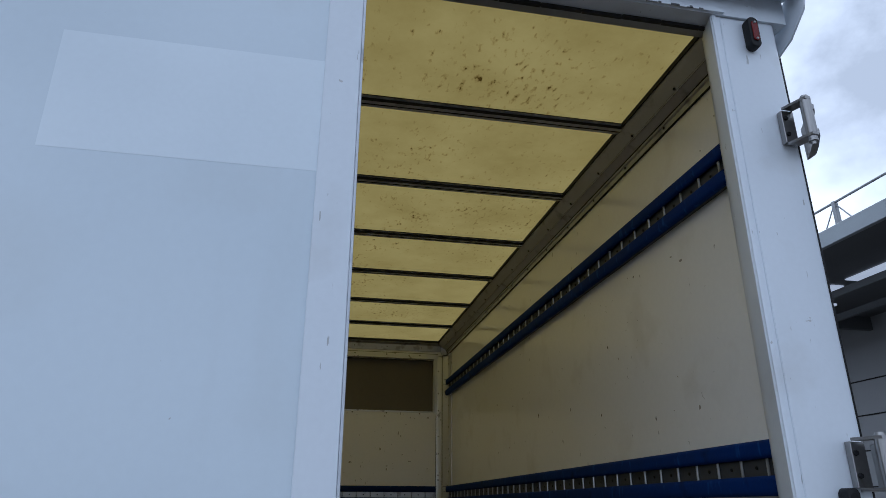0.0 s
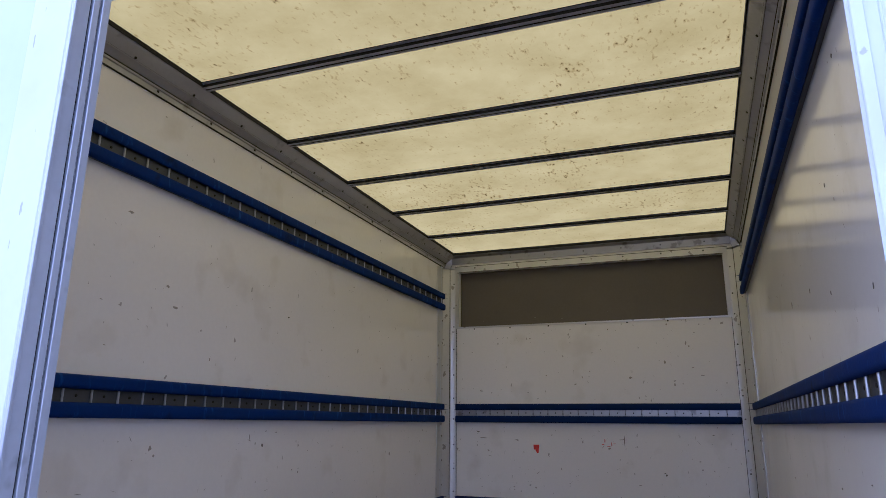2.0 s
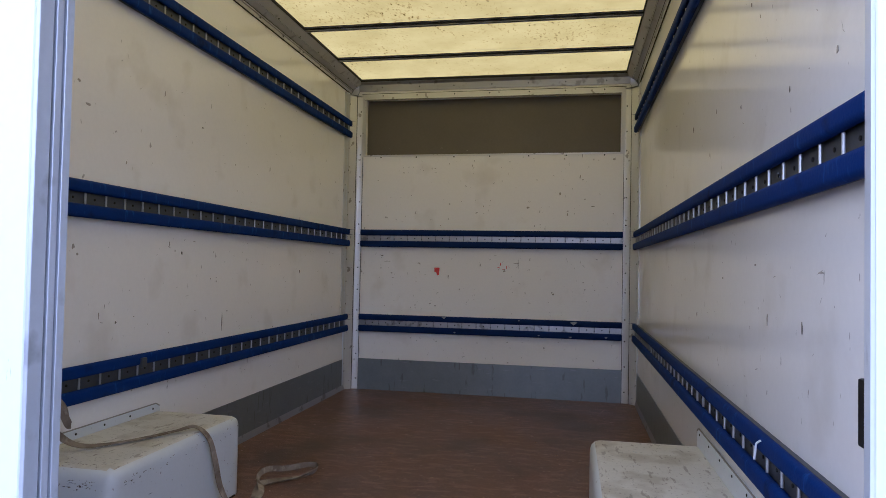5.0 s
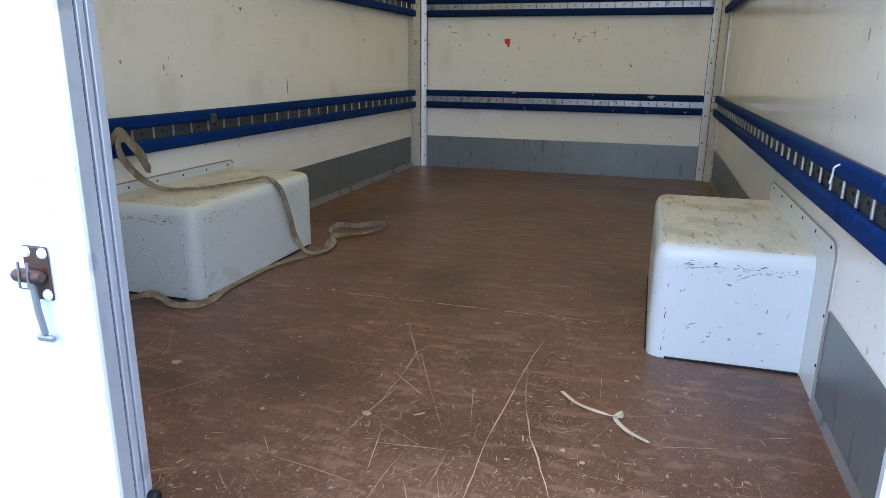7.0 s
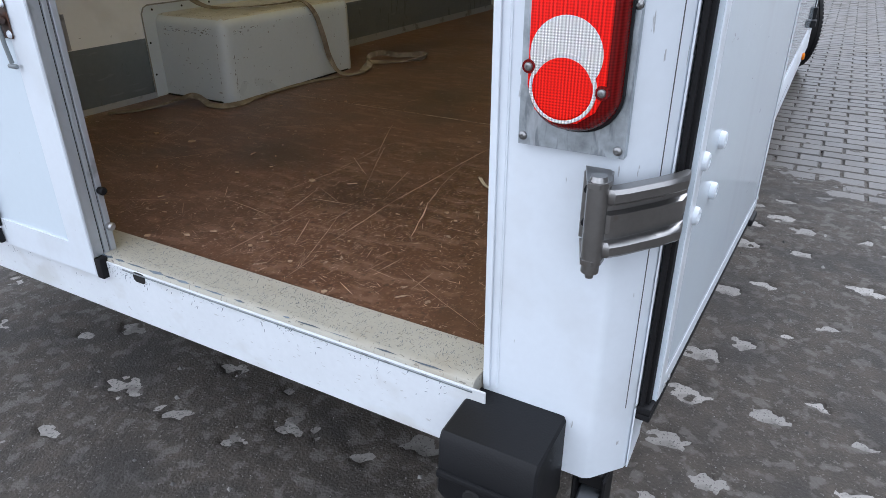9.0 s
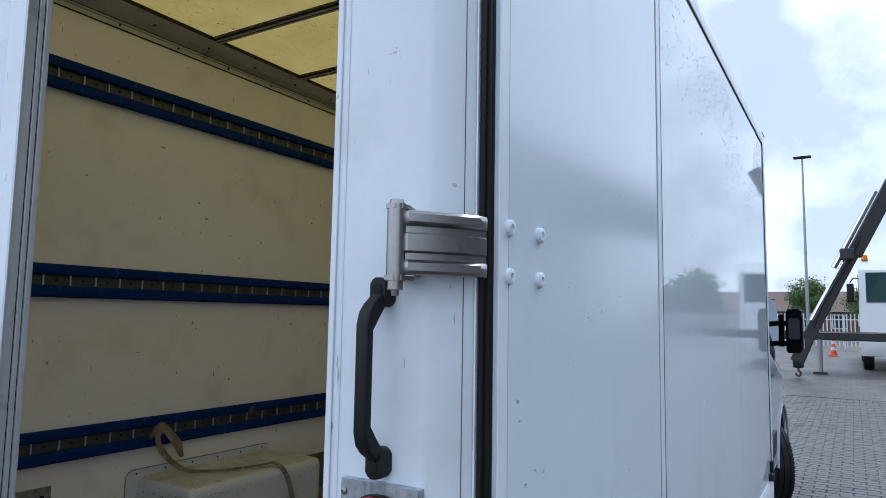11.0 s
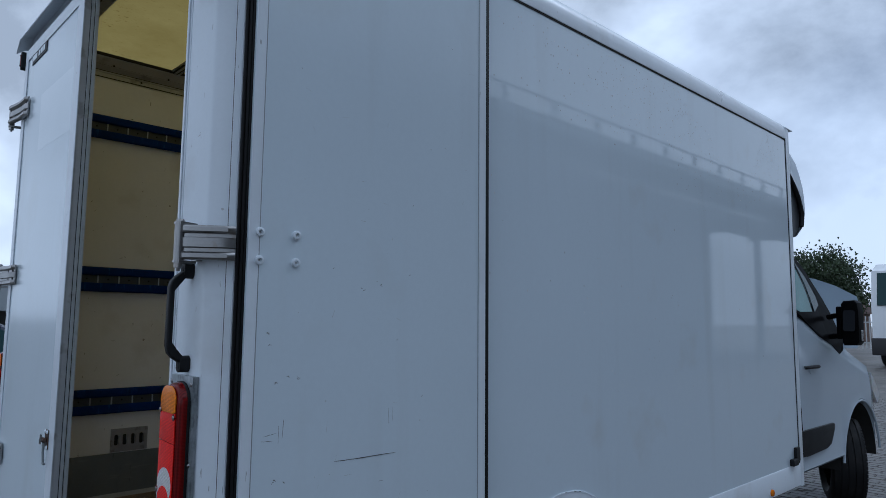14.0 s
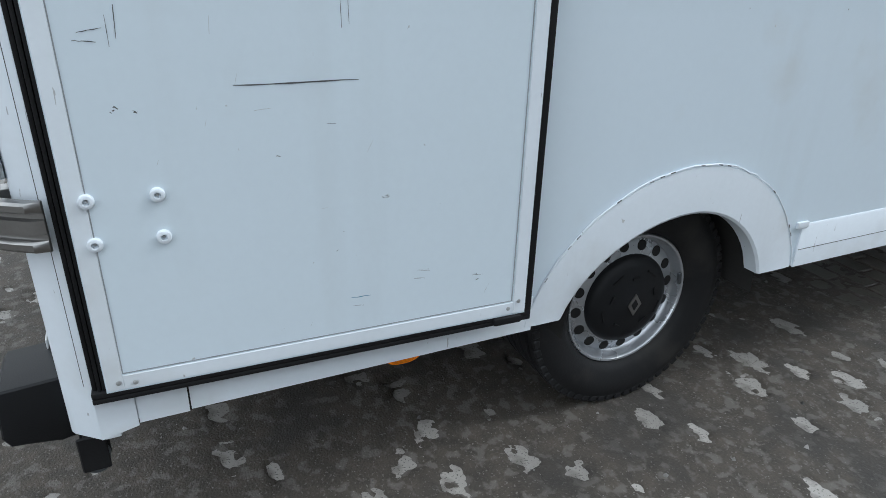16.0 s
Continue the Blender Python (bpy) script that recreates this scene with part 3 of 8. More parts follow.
    for i in range(20):
        k = random.choice((3, 4, 7, 8, 12, 15, 16, 17, 20, 21, 22, 23, 30, 35, 36, 37))
        part("chip", f(tube([(XB + 0.0072, seal_line[k][1], seal_line[k][2]), (XB + 0.0072, seal_line[k][1] * 0.6 + seal_line[k + 1][1] * 0.4, seal_line[k][2] * 0.6 + seal_line[k + 1][2] * 0.4)], random.uniform(0.0008, 0.0017), 5)), M_chipped, wall)
    # inside: cove under the roof, kick plate along the floor
    part("cove", f(prism([(XI - 0.0006, 2.716), (XI - 0.005, 2.716), (XI - 0.006, 2.736), (XI - 0.013, 2.738), (XI - 0.014, 2.746), (XI - 0.042, 2.766), (XI - 0.046, 2.762), (XI - 0.050, 2.768), (XI - 0.080, 2.792), (XI - 0.086, 2.804), (XI - 0.085, 2.811), (XI - 0.06, 2.814), (XI - 0.0006, 2.774)], "y", 0.118, YF - 0.02)), M_cove, wall, "grey aluminium roof cove")
    for z, x, h in ((2.7125, XI - 0.0052, 0.0035), (2.7445, XI - 0.0148, 0.003), (2.7655, XI - 0.0475, 0.004)):
        part("cove_joint", f(box(x - 0.0012, x + 0.006, 0.120, YF - 0.022, z, z + h)), M_hole, wall, "dark joint along the cove")
    part("roof_joint", f(box(XI - 0.0905, XI - 0.0865, 0.130, YF - 0.022, 2.800, 2.816)), M_hole, wall)
    part("floor_trim", f(prism([(XI - 0.014, ZF), (XI - 0.005, ZF), (XI - 0.005, ZF + 0.020), (XI - 0.0075, ZF + 0.020)], "y", 0.120, 0.983 if s < 0 else 0.910)), M_alu, wall)
    part("kick_plate", f(box(XI - 0.004, XI - 0.0005, 0.118, 0.983 if s < 0 else 0.910, ZF, 0.739)), M_galv, wall, "grey scuffed metal kick plate")
    part("kick_plate", f(box(XI - 0.004, XI - 0.0005, 1.815, YF - 0.05, ZF, 0.739)), M_galv, wall, "grey scuffed metal kick plate")
    part("floor_trim", f(prism([(XI - 0.012, ZF), (XI - 0.005, ZF), (XI - 0.005, ZF + 0.035)], "y", 1.815, YF - 0.05)), M_alu, wall)

# front wall; recess over the cab kept shallow, its shade put into dark brown
RX, RZ0, RZ1 = 0.928, 2.256, 2.671
fw = part("front_wall", join(box(-XI, XI, YF, YF + 0.04, 0.40, RZ0), box(-XI, XI, YF, YF + 0.04, RZ1, 2.815), box(-XI, -RX, YF, YF + 0.04, RZ0 + 0.0005, RZ1 - 0.0005), box(RX, XI, YF, YF + 0.04, RZ0 + 0.0005, RZ1 - 0.0005)), M_front, van, "cream front bulkhead with scuffs and rivets")
rec = box(-RX, RX, YF + 0.0405, YF + 0.062, RZ0, RZ1)
bmesh.ops.delete(rec, geom=[f for f in rec.faces if f.calc_center_median().y < YF + 0.05], context="FACES")
part("recess", rec, M_recess, fw, "recessed panel above the cab, shade put into its dark brown")
for a in (box(-RX - 0.03, RX + 0.03, YF - 0.006, YF - 0.0005, RZ1, RZ1 + 0.045), box(-RX - 0.03, RX + 0.03, YF - 0.005, YF - 0.0005, RZ0 - 0.012, RZ0),
          box(-RX - 0.03, -RX, YF - 0.005, YF - 0.0005, RZ0, RZ1), box(RX, RX + 0.03, YF - 0.005, YF - 0.0005, RZ0, RZ1)):
    part("trim_strip", a, M_alu_cream, fw)
part("roof_angle", prism([(YF - 0.008, 2.735), (YF - 0.0005, 2.735), (YF - 0.0005, 2.814), (YF - 0.05, 2.814), (YF - 0.05, 2.798), (YF - 0.014, 2.782)], "x", -XI + 0.06, XI - 0.06), M_alu, fw)
part("kick_plate", box(-0.955, 0.955, YF - 0.004, YF - 0.0005, ZF, 0.742), M_galv, fw, "grey scratched metal kick plate")
for s in (1, -1):
    f = (lambda b: b) if s > 0 else mirror_x
    part("corner_post", f(prism([(XI - 0.004, YF - 0.085), (XI - 0.010, YF - 0.06), (XI - 0.016, YF - 0.055), (XI - 0.050, YF - 0.016), (XI - 0.060, YF - 0.010), (XI - 0.095, YF - 0.004), (XI - 0.095, YF - 0.0006), (XI - 0.0006, YF - 0.0006), (XI - 0.0006, YF - 0.085)], "z", ZF, 2.70)), M_alu_cream, fw, "aluminium corner post with rivets")

    for b in (box(XI - 0.0985, XI - 0.0953, YF - 0.0040, YF - 0.0006, ZF, 2.70), box(XI - 0.0045, XI - 0.0008, YF - 0.0885, YF - 0.0853, ZF, 2.70), box(XI - 0.0515, XI - 0.0485, YF - 0.0195, YF - 0.0150, ZF, 2.70)):
        part("post_joint", f(b), M_hole, fw)
    part("post_strip", f(box(XI - 0.0055, XI - 0.0008, YF - 0.155, YF - 0.089, ZF + 0.56, 2.70)), M_alu_cream, fw, "pale riveted strip beside the corner post")
part("roof_joint", box(-XI + 0.06, XI - 0.06, YF - 0.0535, YF - 0.0503, 2.797, 2.815), M_hole, fw)
part("recess_joint", join(box(-RX - 0.003, RX + 0.003, YF - 0.0075, YF - 0.0062, RZ1 - 0.0015, RZ1 + 0.0020), box(-RX - 0.033, RX + 0.033, YF - 0.0075, YF - 0.0062, RZ1 + 0.0435, RZ1 + 0.0470)), M_hole, fw, "dark joint above the recess")

# floor boards with wheel-box notches
def floor_board(y0, y1):
    pieces = []
    for a, b in ((y0, min(y1, 1.07)), (max(y0, 1.07), min(y1, 1.80)), (max(y0, 1.80), y1)):
        if b > a:
            w = 0.70 if a >= 1.065 and b <= 1.805 else XI - 0.0006
            pieces.append(box(-w, w, a, b, 0.47, ZF))
    return join(*pieces)


floor = part("cargo_floor", floor_board(0.0815, 1.268), M_floor, van, "brown scratched phenolic plywood floor")
part("floor_board", floor_board(1.2705, YF - 0.0005), M_floor, floor)
M_seam = surf("chipped_seam_filler", (0.40, 0.28, 0.20), 0.7, var=0.4, scale=30, fine=200, bump=0.2,
              marks=(((0.075, 0.04, 0.028), (60, 60, 60), 0.56, 0.06, 0.9, (0, 0, 0)), ((0.52, 0.44, 0.34), (30, 30, 30), 0.62, 0.03, 0.8, (0, 0, 0))))
part("seam_strip", box(-0.56, 0.54, 1.2675, 1.2710, ZF - 0.004, ZF + 0.0006), M_seam, floor, "pale chipped board seam")

# roof: translucent sheet and cross beams
rs = bmesh.new()
bmesh.ops.create_grid(rs, x_segments=24, y_segments=48, size=0.5)
bmesh.ops.scale(rs, vec=(1.98, 4.12, 1), verts=rs.verts)
bmesh.ops.translate(rs, vec=(0, 2.105, ZR + 0.004), verts=rs.verts)
for v in rs.verts:
    v.co.z += 0.012 * (1 - (v.co.x / 1.03) ** 2) + 0.0015 * math.sin(v.co.y * 10.9)
roof = part("roof_sheet", rs, M_roof, van, "yellowed translucent glass-fibre roof with dirt specks")
beam0 = None
for y in (0.700, 1.275, 1.850, 2.420, 2.995, 3.570):
    if beam0 is None:
        bw = prism([(-0.031, 0.0), (-0.031, -0.004), (-0.019, -0.005), (-0.018, -0.016), (-0.0035, -0.017), (-0.003, -0.012), (0.003, -0.012), (0.0035, -0.017), (0.018, -0.016), (0.019, -0.005), (0.031, -0.004), (0.031, 0.0)], "x", -XI + 0.075, XI - 0.075)
        bw.normal_update()
        for face in bw.faces:
            c = face.calc_center_median()
            face.material_index = 1 if abs(face.normal.x) < 0.5 and (abs(face.normal.y) > 0.6 or abs(c.y) < 0.003) else 0
        beam0 = part("roof_beam", bw, [M_beam, M_plastic], roof, "grey aluminium roof bow with black edges")
        beam0.matrix_basis = Matrix.Translation((0, y, ZR))
    else:
        same_part(beam0, "roof_beam", roof, Matrix.Translation((0, y, ZR)))

# ---- rear frame ----
M_groove_dark = surf("dark_grey_groove", (0.09, 0.09, 0.095), 0.7, var=0.2, scale=30)
OX, OZ, PY = 0.880, 2.729, 0.012           # the opening's side and top, the pillar's front
frame_r = part("rear_frame", prism([(0.004, OZ), (0.004, 2.806), (0.02, 2.816), (0.175, 2.842), (0.175, 2.830), (0.125, 2.822), (0.068, 2.803), (0.062, OZ + 0.006)], "x", -1.0, 1.0), M_frame, van, "white painted rear portal frame")
for s in (1, -1):
    f = (lambda b: b) if s > 0 else mirror_x
    part("pillar", f(prism([(OX, PY + 0.003), (OX + 0.003, PY), (1.054, PY), (1.064, PY + 0.006), (1.102, 0.064), (1.105, 0.074), (1.105, 0.099), (XI - 0.001, 0.099), (XI - 0.001, 0.114), (0.926, 0.114), (0.912, 0.102), (OX + 0.016, 0.070)], "z", 0.383, OZ - 0.0005)), M_frame, frame_r, "white painted rear corner pillar")
    part("edge_strip", f(prism([(1.1055, 0.068), (1.1080, 0.068), (1.1080, 0.10), (1.1055, 0.10)], "z", 0.505, 2.66)), M_frame, frame_r)
    part("edge_seam", f(prism([(1.0936, 0.0544), (1.0941, 0.0540), (1.0951, 0.0552), (1.0946, 0.0557)], "z", 0.505, 2.66)), M_groove_dark, frame_r, "dark joint along the pillar's edge")
    part("pillar_foot", f(prism([(0.066, 0.385), (0.134, 0.400), (0.134, 0.50), (0.066, 0.50)], "x", 1.1055, 1.1078)), M_frame, frame_r)
    # raised ribbed moulding round the opening
    for x0, x1, p in () if s < 0 else ((OX + 0.002, OX + 0.013, 0.004), (OX + 0.024, OX + 0.027, 0.001)):
        part("moulding", f(box(x0, x1, PY - p, PY - 0.0004, 0.50, OZ + 0.02, 0.001, 1)), M_frame, frame_r)
part("moulding", box(0.06, OX + 0.03, -0.004, 0.0036, OZ + 0.002, OZ + 0.013), M_frame, frame_r)
part("header_groove", box(-0.99, OX + 0.03, 0.0026, 0.0042, OZ + 0.0165, OZ + 0.0185), M_groove_dark, frame_r, "dark groove along the header")
part("header_seal", join(*[box(-0.99 + 0.11 * i, -0.883 + 0.11 * i, 0.0555 + 0.001 * (i % 3), 0.0665, OZ - 0.0045 + 0.0012 * (i % 2), OZ + 0.004) for i in range(18)]), M_under, frame_r, "black foam seal under the header")
part("header_end", box(-1.095, -1.0005, 0.004, 0.098, OZ, 2.806), M_frame, frame_r)
part("header_end", box(1.0005, 1.095, 0.004, 0.098, OZ, 2.806), M_frame, frame_r)
part("header_beam", box(-XI + 0.09, XI - 0.09, 0.070, 0.124, 2.752, 2.812, 0.006, 2), M_alu_dark, frame_r, "grey aluminium header beam")
part("sill", prism([(-0.016, 0.385), (-0.016, 0.512), (-0.0145, 0.516), (-0.010, 0.5185), (0.000, 0.519), (0.081, 0.519), (0.081, 0.385)], "x", -OX + 0.001, OX - 0.0025), M_sill, frame_r, "chipped white sill with bare metal edge")
part("sill_face", box(-1.06, OX + 0.02, -0.020, -0.0165, 0.383, 0.509, 0.0012, 1), M_cross, frame_r, "white painted cross member")
part("sill_edge", box(0.06, OX - 0.002, -0.0215, -0.0150, 0.5005, 0.5055, 0.0015, 1), M_galv, frame_r, "bare metal sill edge")
part("latch_hole", prism(rounded(0.094, 0.130, 0.485, 0.508, 0.009, 4), "y", -0.0208, -0.0085), M_hole, frame_r)
# eyebrow over the doors
prof = [(0.02, 2.812), (0.004, 2.806), (-0.022, 2.799), (-0.044, 2.783), (-0.050, 2.776), (-0.055, 2.779), (-0.053, 2.791), (-0.044, 2.802), (-0.020, 2.819), (0.030, 2.832), (0.030, 2.815)]
part("eyebrow", prism(prof, "x", -0.985, 1.105, 0.0015, 2), M_frame, frame_r, "white moulded rain eyebrow above the rear doors")
# its far end turns down over the corner
turn_down = prism(prof, "x", -1.045, -0.9855)
for v in turn_down.verts:
    if v.co.x < -1.0:
        v.co.z -= 0.050
part("eyebrow_end", turn_down, M_frame, frame_r)
part("eyebrow_end", prism([(-0.050, 2.738), (-0.057, 2.760), (-0.054, 2.790), (-0.018, 2.814), (0.0, 2.812), (0.098, 2.742), (0.098, 2.662), (0.012, 2.688)], "x", 1.1055, 1.111), M_frame, frame_r)
for y, z in ((0.025, 2.728), (0.080, 2.698)):
    part("screw", disc(1.1112, y, z, 0.006, 0.003, "x", 8), M_steel, frame_r)
# paint worn through along the lower edge of the header
random.seed(77)
for i in range(30):
    x = 0.17 + 0.69 * (i + random.uniform(0, 0.8)) / 30
    part("chip", box(x, x + random.uniform(0.006, 0.022), -0.0048, -0.0036, OZ + 0.0012, OZ + random.uniform(0.0035, 0.008)), M_groove_dark, frame_r)

# ---- hinges, lamps and fittings on the rear frame ----
def hinge_bracket(s, z, h=0.105):
    """Bracket on the pillar with its pin and nuts; s: side."""
    f = (lambda b: b) if s > 0 else mirror_x
    b = part("hinge_bracket", f(box(1.016, 1.049, -0.005, 0.0116, z - h / 2 + 0.008, z + h / 2 - 0.008, 0.001, 1)), M_steel, frame_r, "stainless hinge bracket")
    for zz in (z - h / 2 + 0.004, z + h / 2 - 0.004):
        part("arm", f(prism([(1.018, -0.0055), (1.049, -0.0055), (1.061, -0.038), (1.061, -0.054), (1.053, -0.063), (1.039, -0.063)], "z", zz - 0.003, zz + 0.003)), M_steel, b)
    pin = lathe([(z - h / 2 - 0.020, 0.0), (z - h / 2 - 0.020, 0.005), (z - h / 2 - 0.012, 0.006), (z - h / 2 - 0.012, 0.011), (z - h / 2, 0.011), (z - h / 2, 0.013), (z + h / 2, 0.013), (z + h / 2, 0.011), (z + h / 2 + 0.006, 0.009), (z + h / 2 + 0.006, 0)], 14, "z")
    part("pin", f(moved(pin, Matrix.Translation((1.048, -0.050, 0)))), M_steel, b, "hinge pin with nut")
    for zz in (z - 0.022, z + 0.022):
        part("bolt", f(moved(lathe([(0, 0.006), (-0.004, 0.005), (-0.005, 0)], 8, "y"), Matrix.Translation((1.024, -0.0055, zz)))), M_plastic, b)


HINGES = (2.407, 1.626, 0.838)
for s in (1, -1):
    for z in HINGES:
        hinge_bracket(s, z)


def strap_arm(path, z, parent, h=0.088):
    """A pressed hinge strap with two ribs along a line in plan."""
    p = [Vector((x, y, 0)) for x, y in path]
    bm = bmesh.new()
    prof = [(-0.5, 0.0), (-0.49, 0.010), (-0.44, 0.014), (-0.32, 0.014), (-0.27, 0.008), (-0.26, 0.001), (-0.16, 0.001), (-0.13, 0.009), (0.13, 0.009), (0.16, 0.001), (0.26, 0.001), (0.27, 0.008), (0.32, 0.014), (0.44, 0.014), (0.49, 0.010), (0.5, 0.0)]
    rings = []
    for i, q in enumerate(p):
        d = (p[min(i + 1, len(p) - 1)] - p[max(i - 1, 0)]).normalized()
        nrm = Vector((d.y, -d.x, 0))
        k = 0.15 if i in (0, len(p) - 1) else 1.0
        rings.append([bm.verts.new(q + nrm * (0.002 + e * k) + Vector((0, 0, z + u * h))) for u, e in prof] + [bm.verts.new(q - nrm * 0.002 + Vector((0, 0, z + u * h))) for u, e in reversed(prof)])
    n = len(rings[0])
    for a, b in zip(rings, rings[1:]):
        for k in range(n):
            bm.faces.new((a[k], a[(k + 1) % n], b[(k + 1) % n], b[k]))
    bm.faces.new(rings[0])
    bm.faces.new(rings[-1][::-1])
    return part("hinge_strap", bm, M_steel, parent, "pressed stainless hinge strap with ribs")


def tail_lamp(s):
    fit = Matrix.Translation((-0.009, -0.003 * 0.34, 0)) @ Matrix.Diagonal((1, 0.66, 1, 1))      # body stands 38 mm off the plate
    f = (lambda b: moved(b, fit)) if s > 0 else (lambda b: mirror_x(moved(b, fit)))
    g = (lambda b: b) if s > 0 else mirror_x
    plate = part("lamp_plate", g(box(0.927, 1.061, -0.003, 0.0116, 0.903, 1.290)), M_plate, frame_r, "galvanised lamp backing plate")
    for x, z in ((0.933, 1.272), (1.053, 1.270), (0.933, 0.914), (1.053, 0.912), (1.0575, 1.075)):
        part("screw", g(moved(lathe([(0, 0.0060), (-0.002, 0.0050), (-0.0035, 0.0022), (-0.0022, 0.0020), (-0.0022, 0)], 12, "y"), Matrix.Translation((x, -0.003, z)))), M_pin, plate)
    base = part("tail_lamp", f(prism(rounded(0.953, 1.064, 0.930, 1.276, 0.048, 8), "y", -0.014, -0.0035, 0.003, 2)), M_rubber, frame_r, "tail lamp with amber, red and clear lenses")
    # dark red body that leans in towards the lenses
    bm, rings = bmesh.new(), []
    for y, g in ((-0.0145, 0.0), (-0.028, 0.0015), (-0.040, 0.005), (-0.0465, 0.010), (-0.048, 0.016)):
        rings.append([bm.verts.new((x, y, z)) for x, z in rounded(0.951 + g, 1.062 - g, 0.932 + g, 1.274 - g, 0.050 - g * 0.6, 9)])
    n = len(rings[0])
    for p, q in zip(rings, rings[1:]):
        for k in range(n):
            bm.faces.new((p[k], p[(k + 1) % n], q[(k + 1) % n], q[k]))
    bm.faces.new(rings[-1])
    bmesh.ops.recalc_face_normals(bm, faces=bm.faces)
    part("side_lens", f(bm), M_dred, base, "dark red wrap-round lens", smooth=50)
    def lens(outline, d0, d1, m, name, bev=0.003, label=""):
        part(name, f(prism(outline, "y", -d1, -d0, bev, 2)), m, base, label)
    XL0, XL1 = 0.9575, 1.0500
    top = [p for p in rounded(XL0, XL1, 1.10, 1.266, 0.034, 6) if p[1] > 1.2]
    lens(top + [(XL0, 1.203), (XL0 + 0.014, 1.2005), (XL1 - 0.014, 1.1985), (XL1, 1.2025)] if top[0][0] > 1.0 else top[::-1] + [(XL0, 1.203), (XL0 + 0.014, 1.2005), (XL1 - 0.014, 1.1985), (XL1, 1.2025)], 0.0485, 0.0535, M_amber, "amber_lens")
    lens([(XL0, 1.2015), (XL0 + 0.014, 1.199), (XL1 - 0.014, 1.197), (XL1, 1.201), (XL1 + 0.0005, 1.126), (XL0, 1.130)], 0.0485, 0.0530, M_red, "red_lens", 0.0015)
    lens([(XL0, 1.1285), (XL1 + 0.0005, 1.1245), (XL1, 0.985), (XL1 - 0.010, 0.962), (XL1 - 0.03, 0.947), (XL0 + 0.03, 0.945), (XL0 + 0.010, 0.958), (XL0, 0.985)], 0.0485, 0.0522, M_red_low, "red_lens", 0.0015)
    part("clear_lens", f(moved(lathe([(-0.0505, 0.043), (-0.0528, 0.0420), (-0.0531, 0.036), (-0.0533, 0)], 32, "y"), Matrix.Translation((1.0015, 0, 1.022)))), M_clear, base, "round clear reversing lens")
    part("lens_rim", f(moved(lathe([(-0.0515, 0.0405), (-0.0540, 0.0398), (-0.0545, 0.0374), (-0.0538, 0.0360)], 32, "y"), Matrix.Translation((1.000, 0, 0.985)))), M_clear, base, "pale rim round the fog lens")
    part("fog_lens", f(moved(lathe([(-0.0515, 0.0358), (-0.0538, 0.034), (-0.0542, 0)], 32, "y"), Matrix.Translation((1.000, 0, 0.985)))), M_red, base, "round red fog lens")
    for x, z in ((XL0 + 0.0015, 1.2035), (XL1 - 0.008, 1.190), (XL0 + 0.001, 1.006), (XL1 - 0.004, 0.985)):
        part("screw_boss", f(moved(lathe([(-0.049, 0.0085), (-0.0542, 0.0080), (-0.0542, 0)], 14, "y"), Matrix.Translation((x, 0, z)))), M_dred, base)
        part("screw", f(moved(lathe([(-0.0543, 0.0052), (-0.0572, 0.0045), (-0.0580, 0.002), (-0.0568, 0.0018), (-0.0568, 0)], 10, "y"), Matrix.Translation((x, 0, z)))), M_pin, base)


tail_lamp(1)
tail_lamp(-1)

# grab handle
hd = part("grab_handle", prism([(0.0, 1.326), (-0.014, 1.322), (-0.034, 1.335), (-0.045, 1.347), (-0.050, 1.366), (-0.050, 1.514), (-0.045, 1.531), (-0.034, 1.544), (-0.014, 1.559), (0.0, 1.555), (0.0, 1.545), (-0.010, 1.540), (-0.029, 1.526), (-0.035, 1.518), (-0.037, 1.506), (-0.037, 1.374), (-0.035, 1.362), (-0.029, 1.353), (-0.010, 1.341), (0.0, 1.336)], "x", 0.9815, 1.0035, 0.006, 4), M_plastic, frame_r, "black plastic grab handle")
for z in (1.560, 1.319):
    foot = part("foot", prism(rounded(0.9790, 1.0060, z - 0.021, z + 0.021, 0.009, 5), "y", -0.015, 0.0116, 0.004, 2), M_plastic, hd)
    part("screw_cover", moved(lathe([(-0.0152, 0.009), (-0.0165, 0.008), (-0.0165, 0)], 18, "y"), Matrix.Translation((0.9925, 0, z - 0.004 if z < 1.4 else z + 0.004))), M_rubber, foot)

# marker lamps at the top corners, brake lamp above the doors
for s in (1, -1):
    f = (lambda b: b) if s > 0 else mirror_x
    d = 0.004 if s > 0 else 0.034
    ml = part("marker_lamp", f(prism(rounded(0.966, 0.995, 2.630, 2.720, 0.012, 4), "y", -0.011 - d, 0.0116, 0.004, 2)), M_plastic, frame_r, "black marker lamp with dark red lens")
    part("lens", f(prism(rounded(0.972, 0.989, 2.645, 2.705, 0.007, 4), "y", -0.015 - d, -0.0115 - d, 0.001, 1)), M_dred, ml)
    for z in (2.650, 2.700):
        part("screw", f(moved(lathe([(-0.015, 0.004), (-0.0175, 0.003), (-0.0175, 0)], 8, "y"), Matrix.Translation((0.9805, -d, z)))), M_pin, ml)
bl = part("brake_lamp", prism(rounded(-0.062, 0.158, 2.750, 2.772, 0.011, 6), "y", -0.020, 0.0036, 0.005, 2), M_red, frame_r, "long red high-mounted brake lamp")
part("base", prism(rounded(-0.067, 0.163, 2.747, 2.775, 0.013, 6), "y", -0.004, 0.0034), M_dred, bl)
part("lock_keep", box(0.130, 0.155, -0.008, 0.020, 2.710, 2.7285, 0.003, 1), M_plastic, frame_r)

